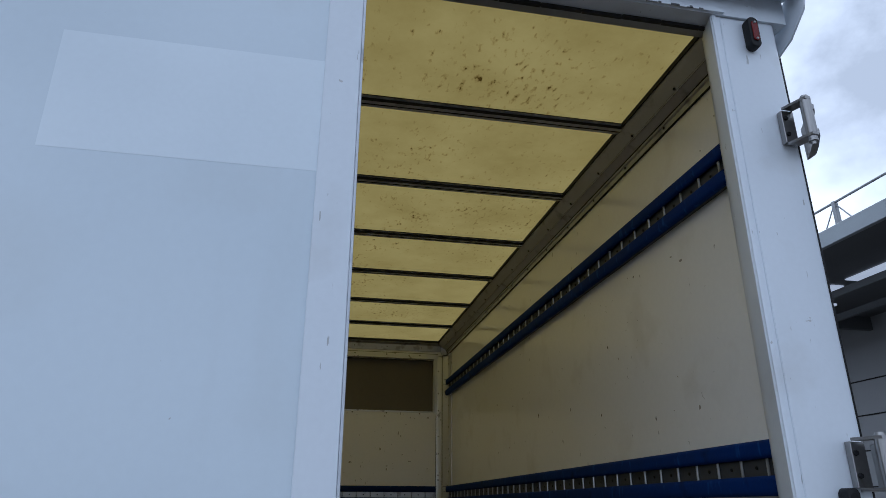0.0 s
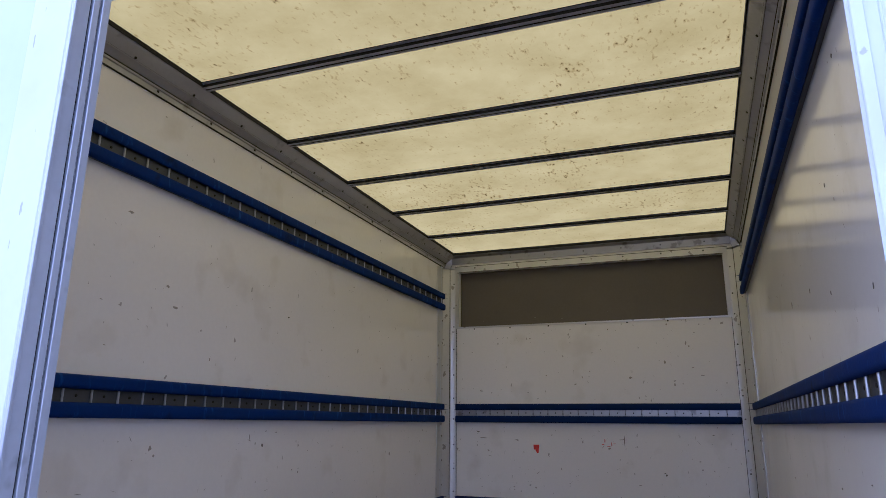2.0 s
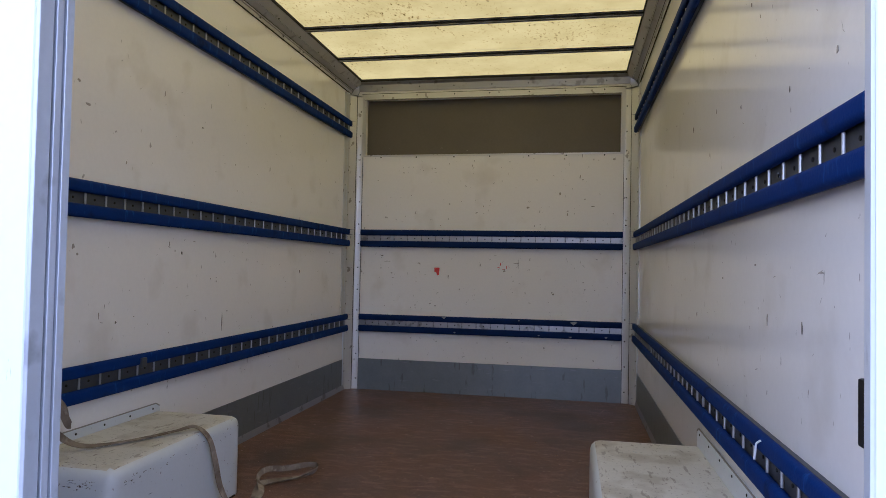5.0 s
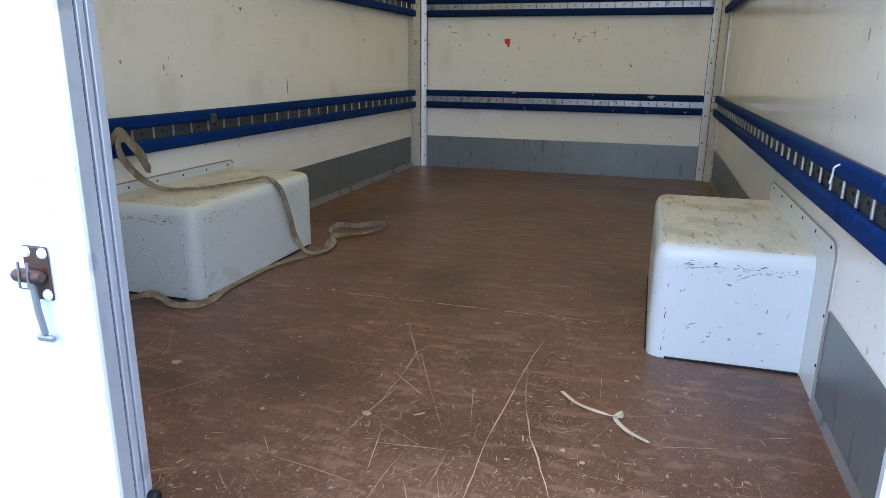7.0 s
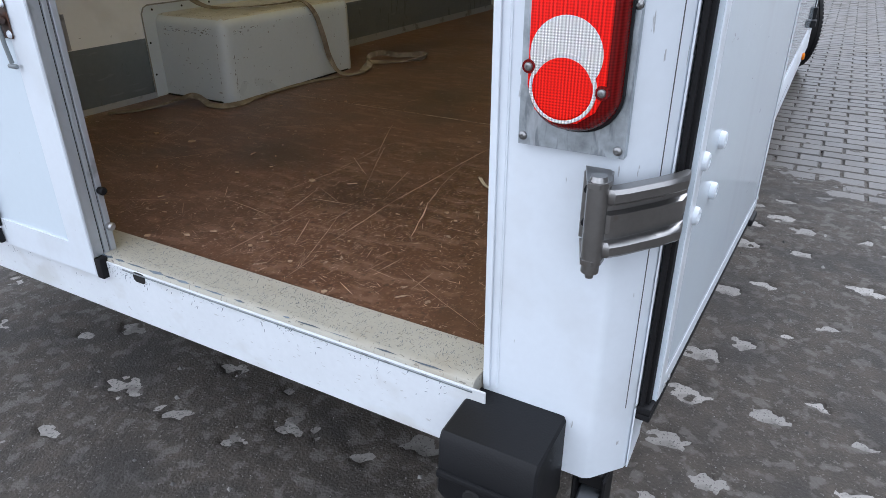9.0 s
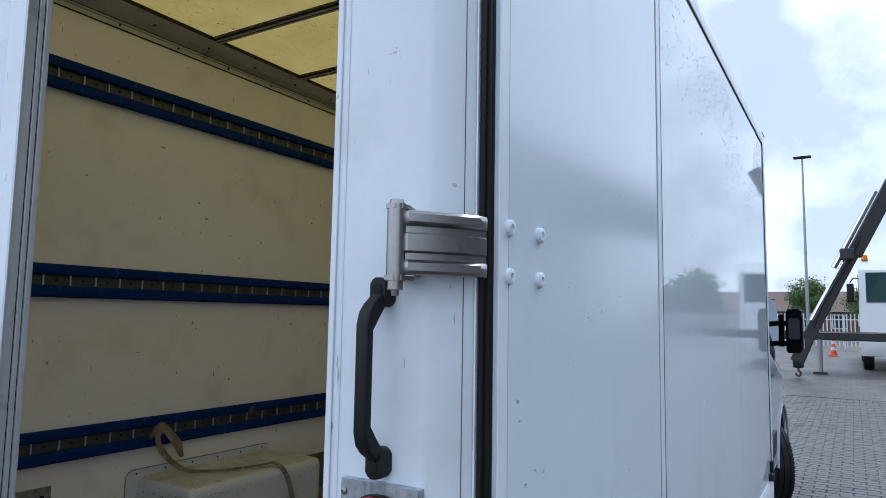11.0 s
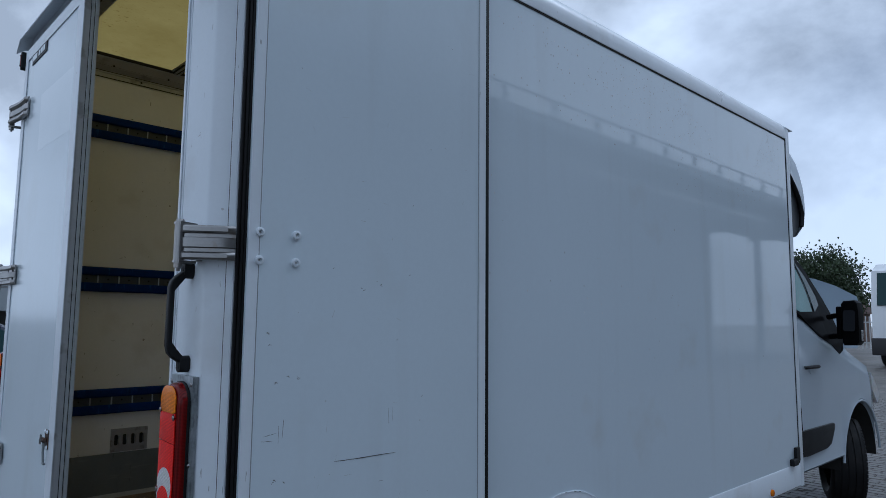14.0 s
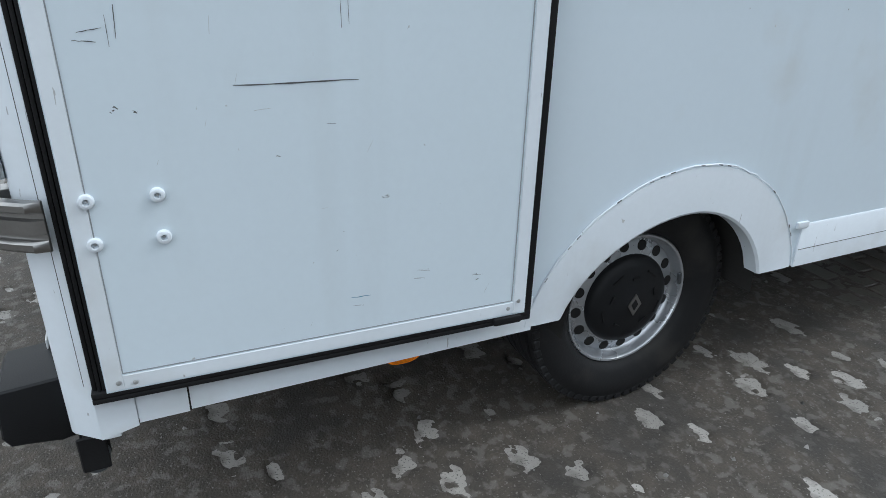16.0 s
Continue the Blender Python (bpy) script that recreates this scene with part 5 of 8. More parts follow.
# ---- wheel boxes ----
def wheel_box(s, wall, x0, y0, y1, f0, fz):
    f = (lambda b: b) if s > 0 else mirror_x
    bm = box(x0, XI + 0.07, y0, y1, ZF - 0.07, 0.822, 0.048, 5)
    bmesh.ops.bisect_plane(bm, geom=bm.verts[:] + bm.edges[:] + bm.faces[:], plane_co=(XI - 0.007, 0, 0), plane_no=(1, 0, 0), clear_outer=True)
    bmesh.ops.bisect_plane(bm, geom=bm.verts[:] + bm.edges[:] + bm.faces[:], plane_co=(0, 0, ZF + 0.001), plane_no=(0, 0, -1), clear_outer=True)
    for face in bm.faces:
        face.material_index = 1 if face.normal.z > 0.92 else 0
    bm.normal_update()
    for face in bm.faces:
        face.material_index = 1 if face.normal.z > 0.92 else 0
    w = part("wheel_box", f(bm), [M_box, M_box_top], van, "white moulded wheel box, scuffed with a dirty top", smooth=60)
    fb = bmesh.new()
    cols = [(f0, ZF, fz - 0.03), (f0 + 0.012, ZF, fz - 0.008), (f0 + 0.03, ZF, fz)]
    cols += [(y, max(z + 0.004, ZF), fz) for y, z in arch(ARC_R, 20, ZF)] + [(y1 - 0.05, ZF, fz), (y1 - 0.028, ZF, fz - 0.012), (y1 - 0.02, ZF, fz - 0.04)]
    vv = [[fb.verts.new((x, y, zz)) for x in (XI - 0.0068, XI - 0.0008) for zz in (lo, hi)] for y, lo, hi in sorted(cols)]
    for p, q in zip(vv, vv[1:]):
        fb.faces.new((p[0], q[0], q[1], p[1]))
        fb.faces.new((p[2], p[3], q[3], q[2]))
        fb.faces.new((p[1], q[1], q[3], p[3]))
        fb.faces.new((p[0], p[2], q[2], q[0]))
    fb.faces.new((vv[0][0], vv[0][1], vv[0][3], vv[0][2]))
    fl = part("flange", f(fb), M_box, w, "white back plate of the wheel box")
    part("flange_edge", f(tube([(XI - 0.007, f0, ZF + 0.01), (XI - 0.007, f0, fz - 0.03), (XI - 0.007, f0 + 0.012, fz - 0.008), (XI - 0.007, f0 + 0.03, fz), (XI - 0.007, y1 - 0.05, fz), (XI - 0.007, y1 - 0.028, fz - 0.012)], 0.0025, 6)), M_scuff_edge, w, "grey sealant edge")
    n = 6
    for i in range(n):
        part("bolt", f(disc(0, 0, 0, 0.0042, 0.002, "x", 8)), M_plastic, w).matrix_basis = Matrix.Translation((s * (XI - 0.0068), f0 + 0.05 + (y1 - f0 - 0.12) * i / (n - 1), fz - 0.018)) @ Matrix.Rotation(math.pi, 4, "Z")
    for z in (0.60, 0.72):
        part("bolt", f(disc(0, 0, 0, 0.0042, 0.002, "x", 8)), M_plastic, w).matrix_basis = Matrix.Translation((s * (XI - 0.0068), f0 + 0.016, z)) @ Matrix.Rotation(math.pi, 4, "Z")
    part("base_joint", f(prism([(x0 - 0.004, y0 + 0.05), (x0 + 0.05, y0 - 0.004), (XI - 0.01, y0 - 0.004), (XI - 0.01, y0 + 0.02), (x0 + 0.02, y0 + 0.06), (x0 + 0.02, y1 - 0.06), (x0 - 0.004, y1 - 0.05)], "z", ZF + 0.0003, ZF + 0.006)), M_hole, w, "dark joint at the floor")
    return w


wheel_box(-1, wall_l, 0.688, 1.040, 1.815, 0.985, 0.856)
wheel_box(1, wall_r, 0.672, 1.060, 1.815, 0.912, 0.888)

# ---- small fittings ----
lp = part("lashing_plate", join(box(-XI + 0.0006, -XI + 0.006, 0.495, 0.680, 0.743, 0.861)), M_alu, wall_l, "galvanised lashing plate with slots")
for i in range(4):
    y = 0.512 + i * 0.042
    part("slot", prism(rounded(y, y + 0.017, 0.777, 0.830, 0.006, 3), "x", -XI + 0.0062, -XI + 0.0072), M_hole, lp)
    part("tab", prism(rounded(y + 0.020, y + 0.034, 0.782, 0.827, 0.004, 3), "x", -XI + 0.0062, -XI + 0.016), M_alu, lp)
kp = part("lock_plate", box(XI - 0.045, XI - 0.0008, 0.275, 0.360, 1.184, 1.280, 0.004, 2), M_rubber, wall_r, "black latch plate by the door pillar")
part("bolt", disc(0, 0, 0, 0.010, 0.006, "x", 10), M_pin, kp).matrix_basis = Matrix.Translation((XI - 0.045, 0.312, 1.236)) @ Matrix.Rotation(math.pi, 4, "Z")

# red sticker remains on the bulkhead
sb = prism([(-0.385, 1.425), (-0.345, 1.425), (-0.350, 1.372), (-0.362, 1.368), (-0.366, 1.395), (-0.383, 1.392)], "y", YF - 0.0022, YF - 0.0006)
part("sticker_remains", sb, M_sticker, fw, "torn red sticker remains")


# faint red marks beside the sticker
for i, (x, z, w, h) in enumerate(((0.078, 1.432, 0.016, 0.004), (0.096, 1.447, 0.005, 0.020), (0.112, 1.420, 0.018, 0.003), (0.140, 1.424, 0.004, 0.024), (0.152, 1.438, 0.014, 0.003))):
    part("red_mark", box(x, x + w, YF - 0.0011, YF - 0.0005, z, z + h), M_sticker, fw)

# dents and rub marks on the lining
M_scuff = surf("brown_scuff", (0.38, 0.35, 0.29), 0.6, var=0.35, scale=60)
M_scuff_dark = surf("dark_scuff", (0.14, 0.125, 0.10), 0.6, var=0.35, scale=60)


def scuff(parent, where, u, z, w, h, m, depth=0.0015):
    """A small ragged mark on a wall: where is 'l', 'r' or 'f'."""
    n = 9
    pts = []
    for i in range(n):
        a = 2 * math.pi * i / n
        r = random.uniform(0.35, 1.0)
        pts.append((u + 0.32 * w * r * math.cos(a), z + 0.32 * h * r * math.sin(a)))
    if where == "f":
        b = prism(pts, "y", YF - depth, YF - 0.0004)
    else:
        b = prism(pts, "x", XI - depth, XI - 0.0004)
        b = mirror_x(b) if where == "l" else b
    part("scuff", b, m, parent)


for u, z, w, h, m in ((1.923, 1.466, 0.022, 0.030, 1), (1.284, 1.472, 0.03, 0.035, 0), (1.304, 1.447, 0.02, 0.02, 0), (2.277, 1.146, 0.014, 0.15, 1), (2.324, 1.195, 0.02, 0.012, 1),
                      (1.511, 1.200, 0.016, 0.02, 1), (1.418, 1.231, 0.010, 0.055, 0), (1.211, 1.249, 0.02, 0.03, 0), (2.215, 1.339, 0.012, 0.02, 1), (2.163, 1.353, 0.012, 0.010, 1), (2.215, 1.357, 0.014, 0.008, 1),
                      (3.199, 1.385, 0.02, 0.05, 1), (1.832, 1.502, 0.008, 0.05, 0), (1.874, 1.474, 0.014, 0.02, 0), (2.019, 1.519, 0.03, 0.010, 0), (2.629, 1.438, 0.012, 0.010, 0), (3.664, 1.447, 0.03, 0.014, 0), (2.836, 1.079, 0.014, 0.014, 1),
                      (2.060, 2.035, 0.03, 0.012, 1), (1.770, 2.115, 0.012, 0.05, 0), (1.335, 1.965, 0.06, 0.03, 0), (1.284, 2.035, 0.03, 0.02, 0), (3.043, 1.875, 0.012, 0.012, 1), (1.077, 2.255, 0.05, 0.02, 0), (2.370, 1.915, 0.016, 0.012, 0), (3.509, 1.965, 0.014, 0.014, 1), (2.681, 2.295, 0.02, 0.012, 0), (1.542, 1.795, 0.014, 0.02, 0), (0.632, 1.321, 0.02, 0.03, 0), (0.735, 2.065, 0.02, 0.02, 0), (0.507, 2.515, 0.02, 0.01, 1)):
    scuff(wall_l, "l", u, z, w, h, M_scuff_dark if m else M_scuff)
for u, z, w, h, m in ((0.225, 1.461, 0.010, 0.22, 1), (0.216, 1.466, 0.10, 0.012, 0), (0.124, 1.407, 0.04, 0.030, 0), (0.131, 1.420, 0.014, 0.014, 1), (0.475, 1.251, 0.022, 0.028, 1), (0.466, 1.263, 0.016, 0.016, 1), (-0.783, 1.506, 0.05, 0.014, 1), (-0.742, 1.466, 0.13, 0.010, 0),
                      (-0.453, 1.375, 0.014, 0.02, 0), (0.288, 1.865, 0.05, 0.03, 0), (0.515, 1.965, 0.03, 0.04, 0), (0.567, 1.815, 0.02, 0.04, 0), (0.021, 1.915, 0.014, 0.012, 1), (-0.031, 1.875, 0.016, 0.03, 0), (0.742, 1.875, 0.05, 0.010, 1), (-0.567, 1.955, 0.012, 0.012, 1), (0.762, 1.285, 0.012, 0.012, 1), (0.309, 1.186, 0.05, 0.012, 0), (-0.103, 2.205, 0.012, 0.014, 1), (-0.288, 2.185, 0.014, 0.016, 1), (0.154, 2.195, 0.014, 0.016, 1), (0.772, 1.502, 0.04, 0.01, 1), (-0.824, 2.065, 0.02, 0.01, 0), (0.670, 2.065, 0.02, 0.02, 0), (-0.360, 0.889, 0.02, 0.012, 0), (0.515, 0.916, 0.012, 0.01, 0)):
    scuff(fw, "f", u, z, w, h, M_scuff_dark if m else M_scuff)
for u, z, w, h, m in ((0.559, 2.265, 0.04, 0.014, 0), (0.611, 2.295, 0.03, 0.012, 0), (1.129, 2.115, 0.014, 0.03, 1), (1.046, 2.055, 0.012, 0.02, 0), (0.870, 2.315, 0.02, 0.02, 1), (1.542, 1.935, 0.012, 0.03, 1), (0.559, 1.815, 0.02, 0.035, 0), (1.956, 1.965, 0.02, 0.05, 1), (2.370, 2.065, 0.03, 0.014, 1), (2.681, 2.115, 0.02, 0.03, 1), (0.818, 1.815, 0.012, 0.03, 1), (1.232, 1.875, 0.012, 0.02, 1),
                      (0.973, 1.321, 0.02, 0.06, 0), (0.735, 1.321, 0.012, 0.05, 1), (1.439, 1.411, 0.02, 0.012, 1), (0.632, 1.429, 0.05, 0.014, 0), (1.077, 1.447, 0.03, 0.01, 1), (1.853, 1.276, 0.014, 0.03, 1), (2.474, 1.367, 0.02, 0.012, 1), (3.095, 1.321, 0.02, 0.02, 0), (0.559, 0.916, 0.014, 0.02, 1), (1.646, 1.213, 0.012, 0.02, 0)):
    scuff(wall_r, "r", u, z, w, h, M_scuff_dark if m else M_scuff)

# ---- loose strap and scraps ----
strap = link("ratchet_strap", ribbon(
    [(-1.00, 1.065, 0.985), (-0.985, 1.085, 1.025), (-0.985, 1.11, 1.035), (-0.985, 1.15, 1.005), (-0.98, 1.19, 0.955), (-0.98, 1.21, 0.905), (-0.966, 1.196, 0.903), (-0.970, 1.165, 0.955), (-0.976, 1.118, 1.010), (-0.974, 1.085, 1.005), (-0.972, 1.090, 0.955), (-0.95, 1.135, 0.885), (-0.92, 1.20, 0.838),
     (-0.86, 1.29, 0.829), (-0.80, 1.39, 0.830), (-0.755, 1.47, 0.834), (-0.715, 1.52, 0.838), (-0.678, 1.55, 0.79), (-0.668, 1.58, 0.70), (-0.655, 1.60, 0.60), (-0.62, 1.62, 0.535), (-0.575, 1.69, 0.524), (-0.585, 1.79, 0.535), (-0.640, 1.87, 0.560), (-0.650, 1.98, 0.560), (-0.615, 2.09, 0.534), (-0.555, 2.17, 0.532), (-0.500, 2.165, 0.532), (-0.488, 2.09, 0.530), (-0.545, 2.01, 0.524), (-0.600, 1.95, 0.526), (-0.625, 1.86, 0.536), (-0.60, 1.76, 0.523)], 0.0235, 0.0028,
    [(0.9, 0.2, 0.2), (1, 0, 0), (1, 0, 0), (0.7, 0.7, 0), (1, 0, 0), (0.9, 0.3, 0), (0.6, -0.6, 0.3), (0.9, -0.4, 0), (1, 0, 0), (0.9, 0.2, 0.3), (0.9, -0.3, 0.3), (0.6, -0.5, 0.6), (0.2, -0.4, 0.9),
     (0, 0, 1), (0, 0, 1), (0, 0, 1), (0.4, 0, 0.9), (1, -0.1, 0.3), (1, -0.3, 0), (0.9, -0.3, 0.2), (0.6, 0, 0.8), (0, 0, 1), (0.2, 0, 1), (0.8, 0, 0.3), (0.9, -0.3, 0.2), (0.7, -0.7, 0.2), (0.4, -0.9, 0.3), (-0.6, -0.7, 0.3), (-0.8, 0.4, 0.4), (0.3, 0.3, 0.9), (0.3, 0, 0.9), (0.6, 0, 0.7), (0, 0, 1)]), M_strap, None, smooth=50)
tagged(strap, "worn beige webbing strap hanging over the wheel box", "strap")
strap2 = link("strap_tail", ribbon([(-0.62, 1.62, 0.5185), (-0.665, 1.48, 0.520), (-0.678, 1.32, 0.520), (-0.676, 1.16, 0.520), (-0.655, 1.06, 0.522), (-0.67, 0.985, 0.525), (-0.74, 0.975, 0.523), (-0.79, 1.00, 0.527), (-0.83, 0.985, 0.545), (-0.87, 0.94, 0.535), (-0.90, 0.86, 0.523), (-0.93, 0.78, 0.520), (-0.98, 0.72, 0.520)], 0.0235, 0.0026,
                   [(0.1, 0, 1)] * 4 + [(0.5, -0.2, 0.8), (0.4, -0.5, 0.8), (0, -0.3, 1), (0, -0.3, 1), (0.3, -0.6, 0.7), (-0.3, -0.5, 0.8), (0, 0, 1), (0, 0, 1), (0, 0, 1)]), M_strap, None, smooth=50)
tagged(strap2, "dirty webbing strap end lying along the wheel box", "strap")
tape = link("tape_scrap", ribbon([(0.490, 0.780, 0.520), (0.530, 0.735, 0.519), (0.585, 0.705, 0.521), (0.620, 0.680, 0.530), (0.630, 0.705, 0.528), (0.615, 0.690, 0.522), (0.640, 0.650, 0.519), (0.685, 0.615, 0.519)], 0.010, 0.0012,
                                 [(0.2, 0, 1), (0, 0.2, 1), (0, 0, 1), (0.5, 0.5, 0.5), (0.7, -0.4, 0.4), (0, 0.3, 1), (0, 0, 1), (0.2, 0.1, 1)]), M_tape, None)
tagged(tape, "crumpled cream tape scrap on the floor", "tape scrap")
M_chip = surf("pale_wood_chip", (0.44, 0.31, 0.21), 0.8, var=0.3, scale=60)
for i in range(84):
    if i < 15:
        x, y = ((0.502, 0.095), (0.235, 0.174), (-0.464, 0.641), (0.63, 0.89), (0.563, 0.505), (0.435, 1.259), (0.094, 0.553), (-0.632, 0.645), (-0.131, 0.501), (0.07, 0.146), (0.641, 1.067), (0.523, 0.537), (-0.339, 1.284), (0.36, 0.159), (-0.004, 0.10))[i]
        r = (0.013, 0.010, 0.024, 0.009, 0.010, 0.012, 0.018, 0.022, 0.012, 0.014, 0.010, 0.010, 0.014, 0.010, 0.012)[i] * 0.62
    else:
        x, y, r = random.uniform(-0.85, 0.85), 0.15 + 3.4 * random.random() ** 1.4, random.uniform(0.002, 0.0055)
        if abs(x) > 0.66 and 0.95 < y < 2.0:
            continue
    n = 6
    pts = [(x + r * random.uniform(0.5, 1.2) * math.cos(6.283 * k / n), y + r * random.uniform(0.4, 1.0) * math.sin(6.283 * k / n)) for k in range(n)]
    if i >= 15 and i % 3:
        a = random.uniform(0, 3.14)
        pts = [(x + (px - x) * 2.6 * math.cos(a) - (py - y) * 0.5 * math.sin(a), y + (px - x) * 2.6 * math.sin(a) + (py - y) * 0.5 * math.cos(a)) for px, py in pts]
    c = link("wood_chip", prism(pts, "z", ZF + 0.0003, ZF + 0.0025), M_chip, None)
    tagged(c, "small pale wood chip on the floor", "debris", "debris on the floor")

# fine scratches in the floor's coating
M_scr = surf("bare_wood_scratch", (0.50, 0.36, 0.265), 0.6, var=0.3, scale=50, bump=0, island=0.8)
rnd = random.Random(11)
lines = []
for w, way in ((0.003, ((0.403, 1.087), (0.382, 0.78), (0.37, 0.532), (0.376, 0.287))),
               (0.0034, ((0.39, 0.901), (0.423, 0.679), (0.45, 0.571), (0.517, 0.379))),
               (0.0016, ((0.106, 0.892), (0.22, 0.648), (0.271, 0.543))),
               (0.0034, ((0.092, 0.908), (0.104, 0.74), (0.103, 0.633))),
               (0.0026, ((0.219, 0.405), (0.212, 0.235), (0.207, 0.114))),
               (0.003, ((0.305, 0.459), (0.303, 0.334))),
               (0.0022, ((0.393, 0.22), (0.396, 0.098))),
               (0.003, ((0.556, 0.278), (0.544, 0.211))),
               (0.0028, ((0.644, 0.266), (0.642, 0.182))),
               (0.0016, ((0.57, 0.949), (0.577, 0.77))),
               (0.0022, ((0.696, 0.136), (0.744, 0.172))),
               (0.0018, ((0.502, 0.14), (0.553, 0.114))),
               (0.0014, ((-0.013, 1.119), (0.138, 0.798))),
               (0.0018, ((0.147, 0.514), (0.18, 0.36))),
               (0.0018, ((0.077, 0.767), (0.203, 0.657))),
               (0.0016, ((0.257, 0.347), (0.316, 0.222))),
               (0.0018, ((-0.085, 0.272), (-0.03, 0.222)))):
    lines += [(p, q, w) for p, q in zip(way, way[1:])]
# the patch behind the door that feet and pallets have worn
for i in range(1400):
    x, y = rnd.gauss(0.28, 0.19), abs(rnd.gauss(0.30, 0.22))
    if 0.09 < y < 1.2 and x < 0.85:
        a, ln = rnd.gauss(1.35, 0.5), abs(rnd.gauss(0, 0.012)) + 0.003
        lines.append(((x, y), (x + ln * math.cos(a), y + ln * math.sin(a)), rnd.uniform(0.0004, 0.0010)))
for i in range(2600):
    x, y = rnd.uniform(-0.95, 0.95), 0.14 + (3.6 * rnd.random() ** 1.9 if i < 1500 else abs(rnd.gauss(0, 0.45)))
    if abs(x) > 0.64 and 0.95 < y < 2.0:
        continue
    a = rnd.choice((1.2, 1.5, 1.75, 0.4, -0.5, 0.1)) + rnd.gauss(0, 0.35)
    ln = abs(rnd.gauss(0, 0.014)) + 0.003 + (rnd.uniform(0.05, 0.3) if rnd.random() < 0.025 else 0)
    lines.append(((x, y), (x + ln * math.cos(a), y + ln * math.sin(a)), rnd.uniform(0.0006, 0.0018)))
sv, sf = [], []
for (xa, ya), (xb, yb), w in lines:
    xb, yb = max(-1.0, min(1.0, xb)), max(0.085, min(3.95, yb))
    if abs(xb) > 0.66 and 0.95 < yb < 2.0:
        continue
    d = Vector((xb - xa, yb - ya, 0))
    q = Vector((-d.y, d.x, 0)).normalized() * w / 2
    n = len(sv)
    steps = max(2, int(d.length / 0.04))
    off = rnd.uniform(-0.05, 0.05)
    for k in range(steps + 1):
        t = k / steps
        c = Vector((xa, ya, ZF + 0.0006)) + d * t + q.normalized() * (off * d.length * t * (1 - t) + rnd.uniform(-1, 1) * w * 0.4)
        e = q * (0.2 + 0.8 * math.sin(math.pi * min(0.97, t + 0.03))) * rnd.uniform(0.6, 1.2)
        sv += [tuple(c - e), tuple(c + e)]
    sf += [(n + 2 * k, n + 2 * k + 2, n + 2 * k + 3, n + 2 * k + 1) for k in range(steps)]
me = bpy.data.meshes.new("floor_scratch")
me.from_pydata(sv, [], sf)
me.materials.append(M_scr)
o = new("floor_scratch", me)
o.parent = floor
o["kind"] = "stuff"

# hairline scratches and specks on the lining and the bulkhead
M_hair = surf("hairline_mark", (0.30, 0.27, 0.21), 0.6, var=0.3, scale=50, bump=0, island=1.2)
for wall, where, count in ((wall_l, "l", 240), (wall_r, "r", 260), (fw, "f", 150)):
    hv, hf = [], []
    for i in range(count):
        u = rnd.uniform(0.2, 3.9) if where != "f" else rnd.uniform(-0.92, 0.92)
        z = rnd.choice((rnd.uniform(1.10, 1.54), rnd.uniform(1.72, 2.22), rnd.uniform(1.10, 1.54), rnd.uniform(0.76, 0.93), rnd.uniform(1.75, 2.33)))
        if where != "f" and z < 0.93 and 0.88 < u < 2.0:
            continue
        a = rnd.gauss(1.3, 0.6) if rnd.random() < 0.7 else rnd.uniform(-0.3, 0.3)
        ln, w = 0.003 + abs(rnd.gauss(0, 0.012)), rnd.uniform(0.0008, 0.0030)
        du, dz = ln * math.cos(a) / 2, ln * math.sin(a) / 2
        pu, pz = -math.sin(a) * w / 2, math.cos(a) * w / 2
        n = len(hv)
        for e, g in ((-1, -0.3), (0.2, -1), (1, 0.1), (-0.1, 1)):
            uu, zz = u + du * e + pu * g, z + dz * e + pz * g
            hv.append((XI - 0.0006, uu, zz) if where == "r" else (-XI + 0.0006, uu, zz) if where == "l" else (uu, YF - 0.0006, zz))
        hf.append((n, n + 1, n + 2, n + 3))
    me = bpy.data.meshes.new("hairline_mark")
    me.from_pydata(hv, [], hf)
    me.materials.append(M_hair)
    o = new("hairline_mark", me)
    o.parent = wall
    o["kind"] = "stuff"

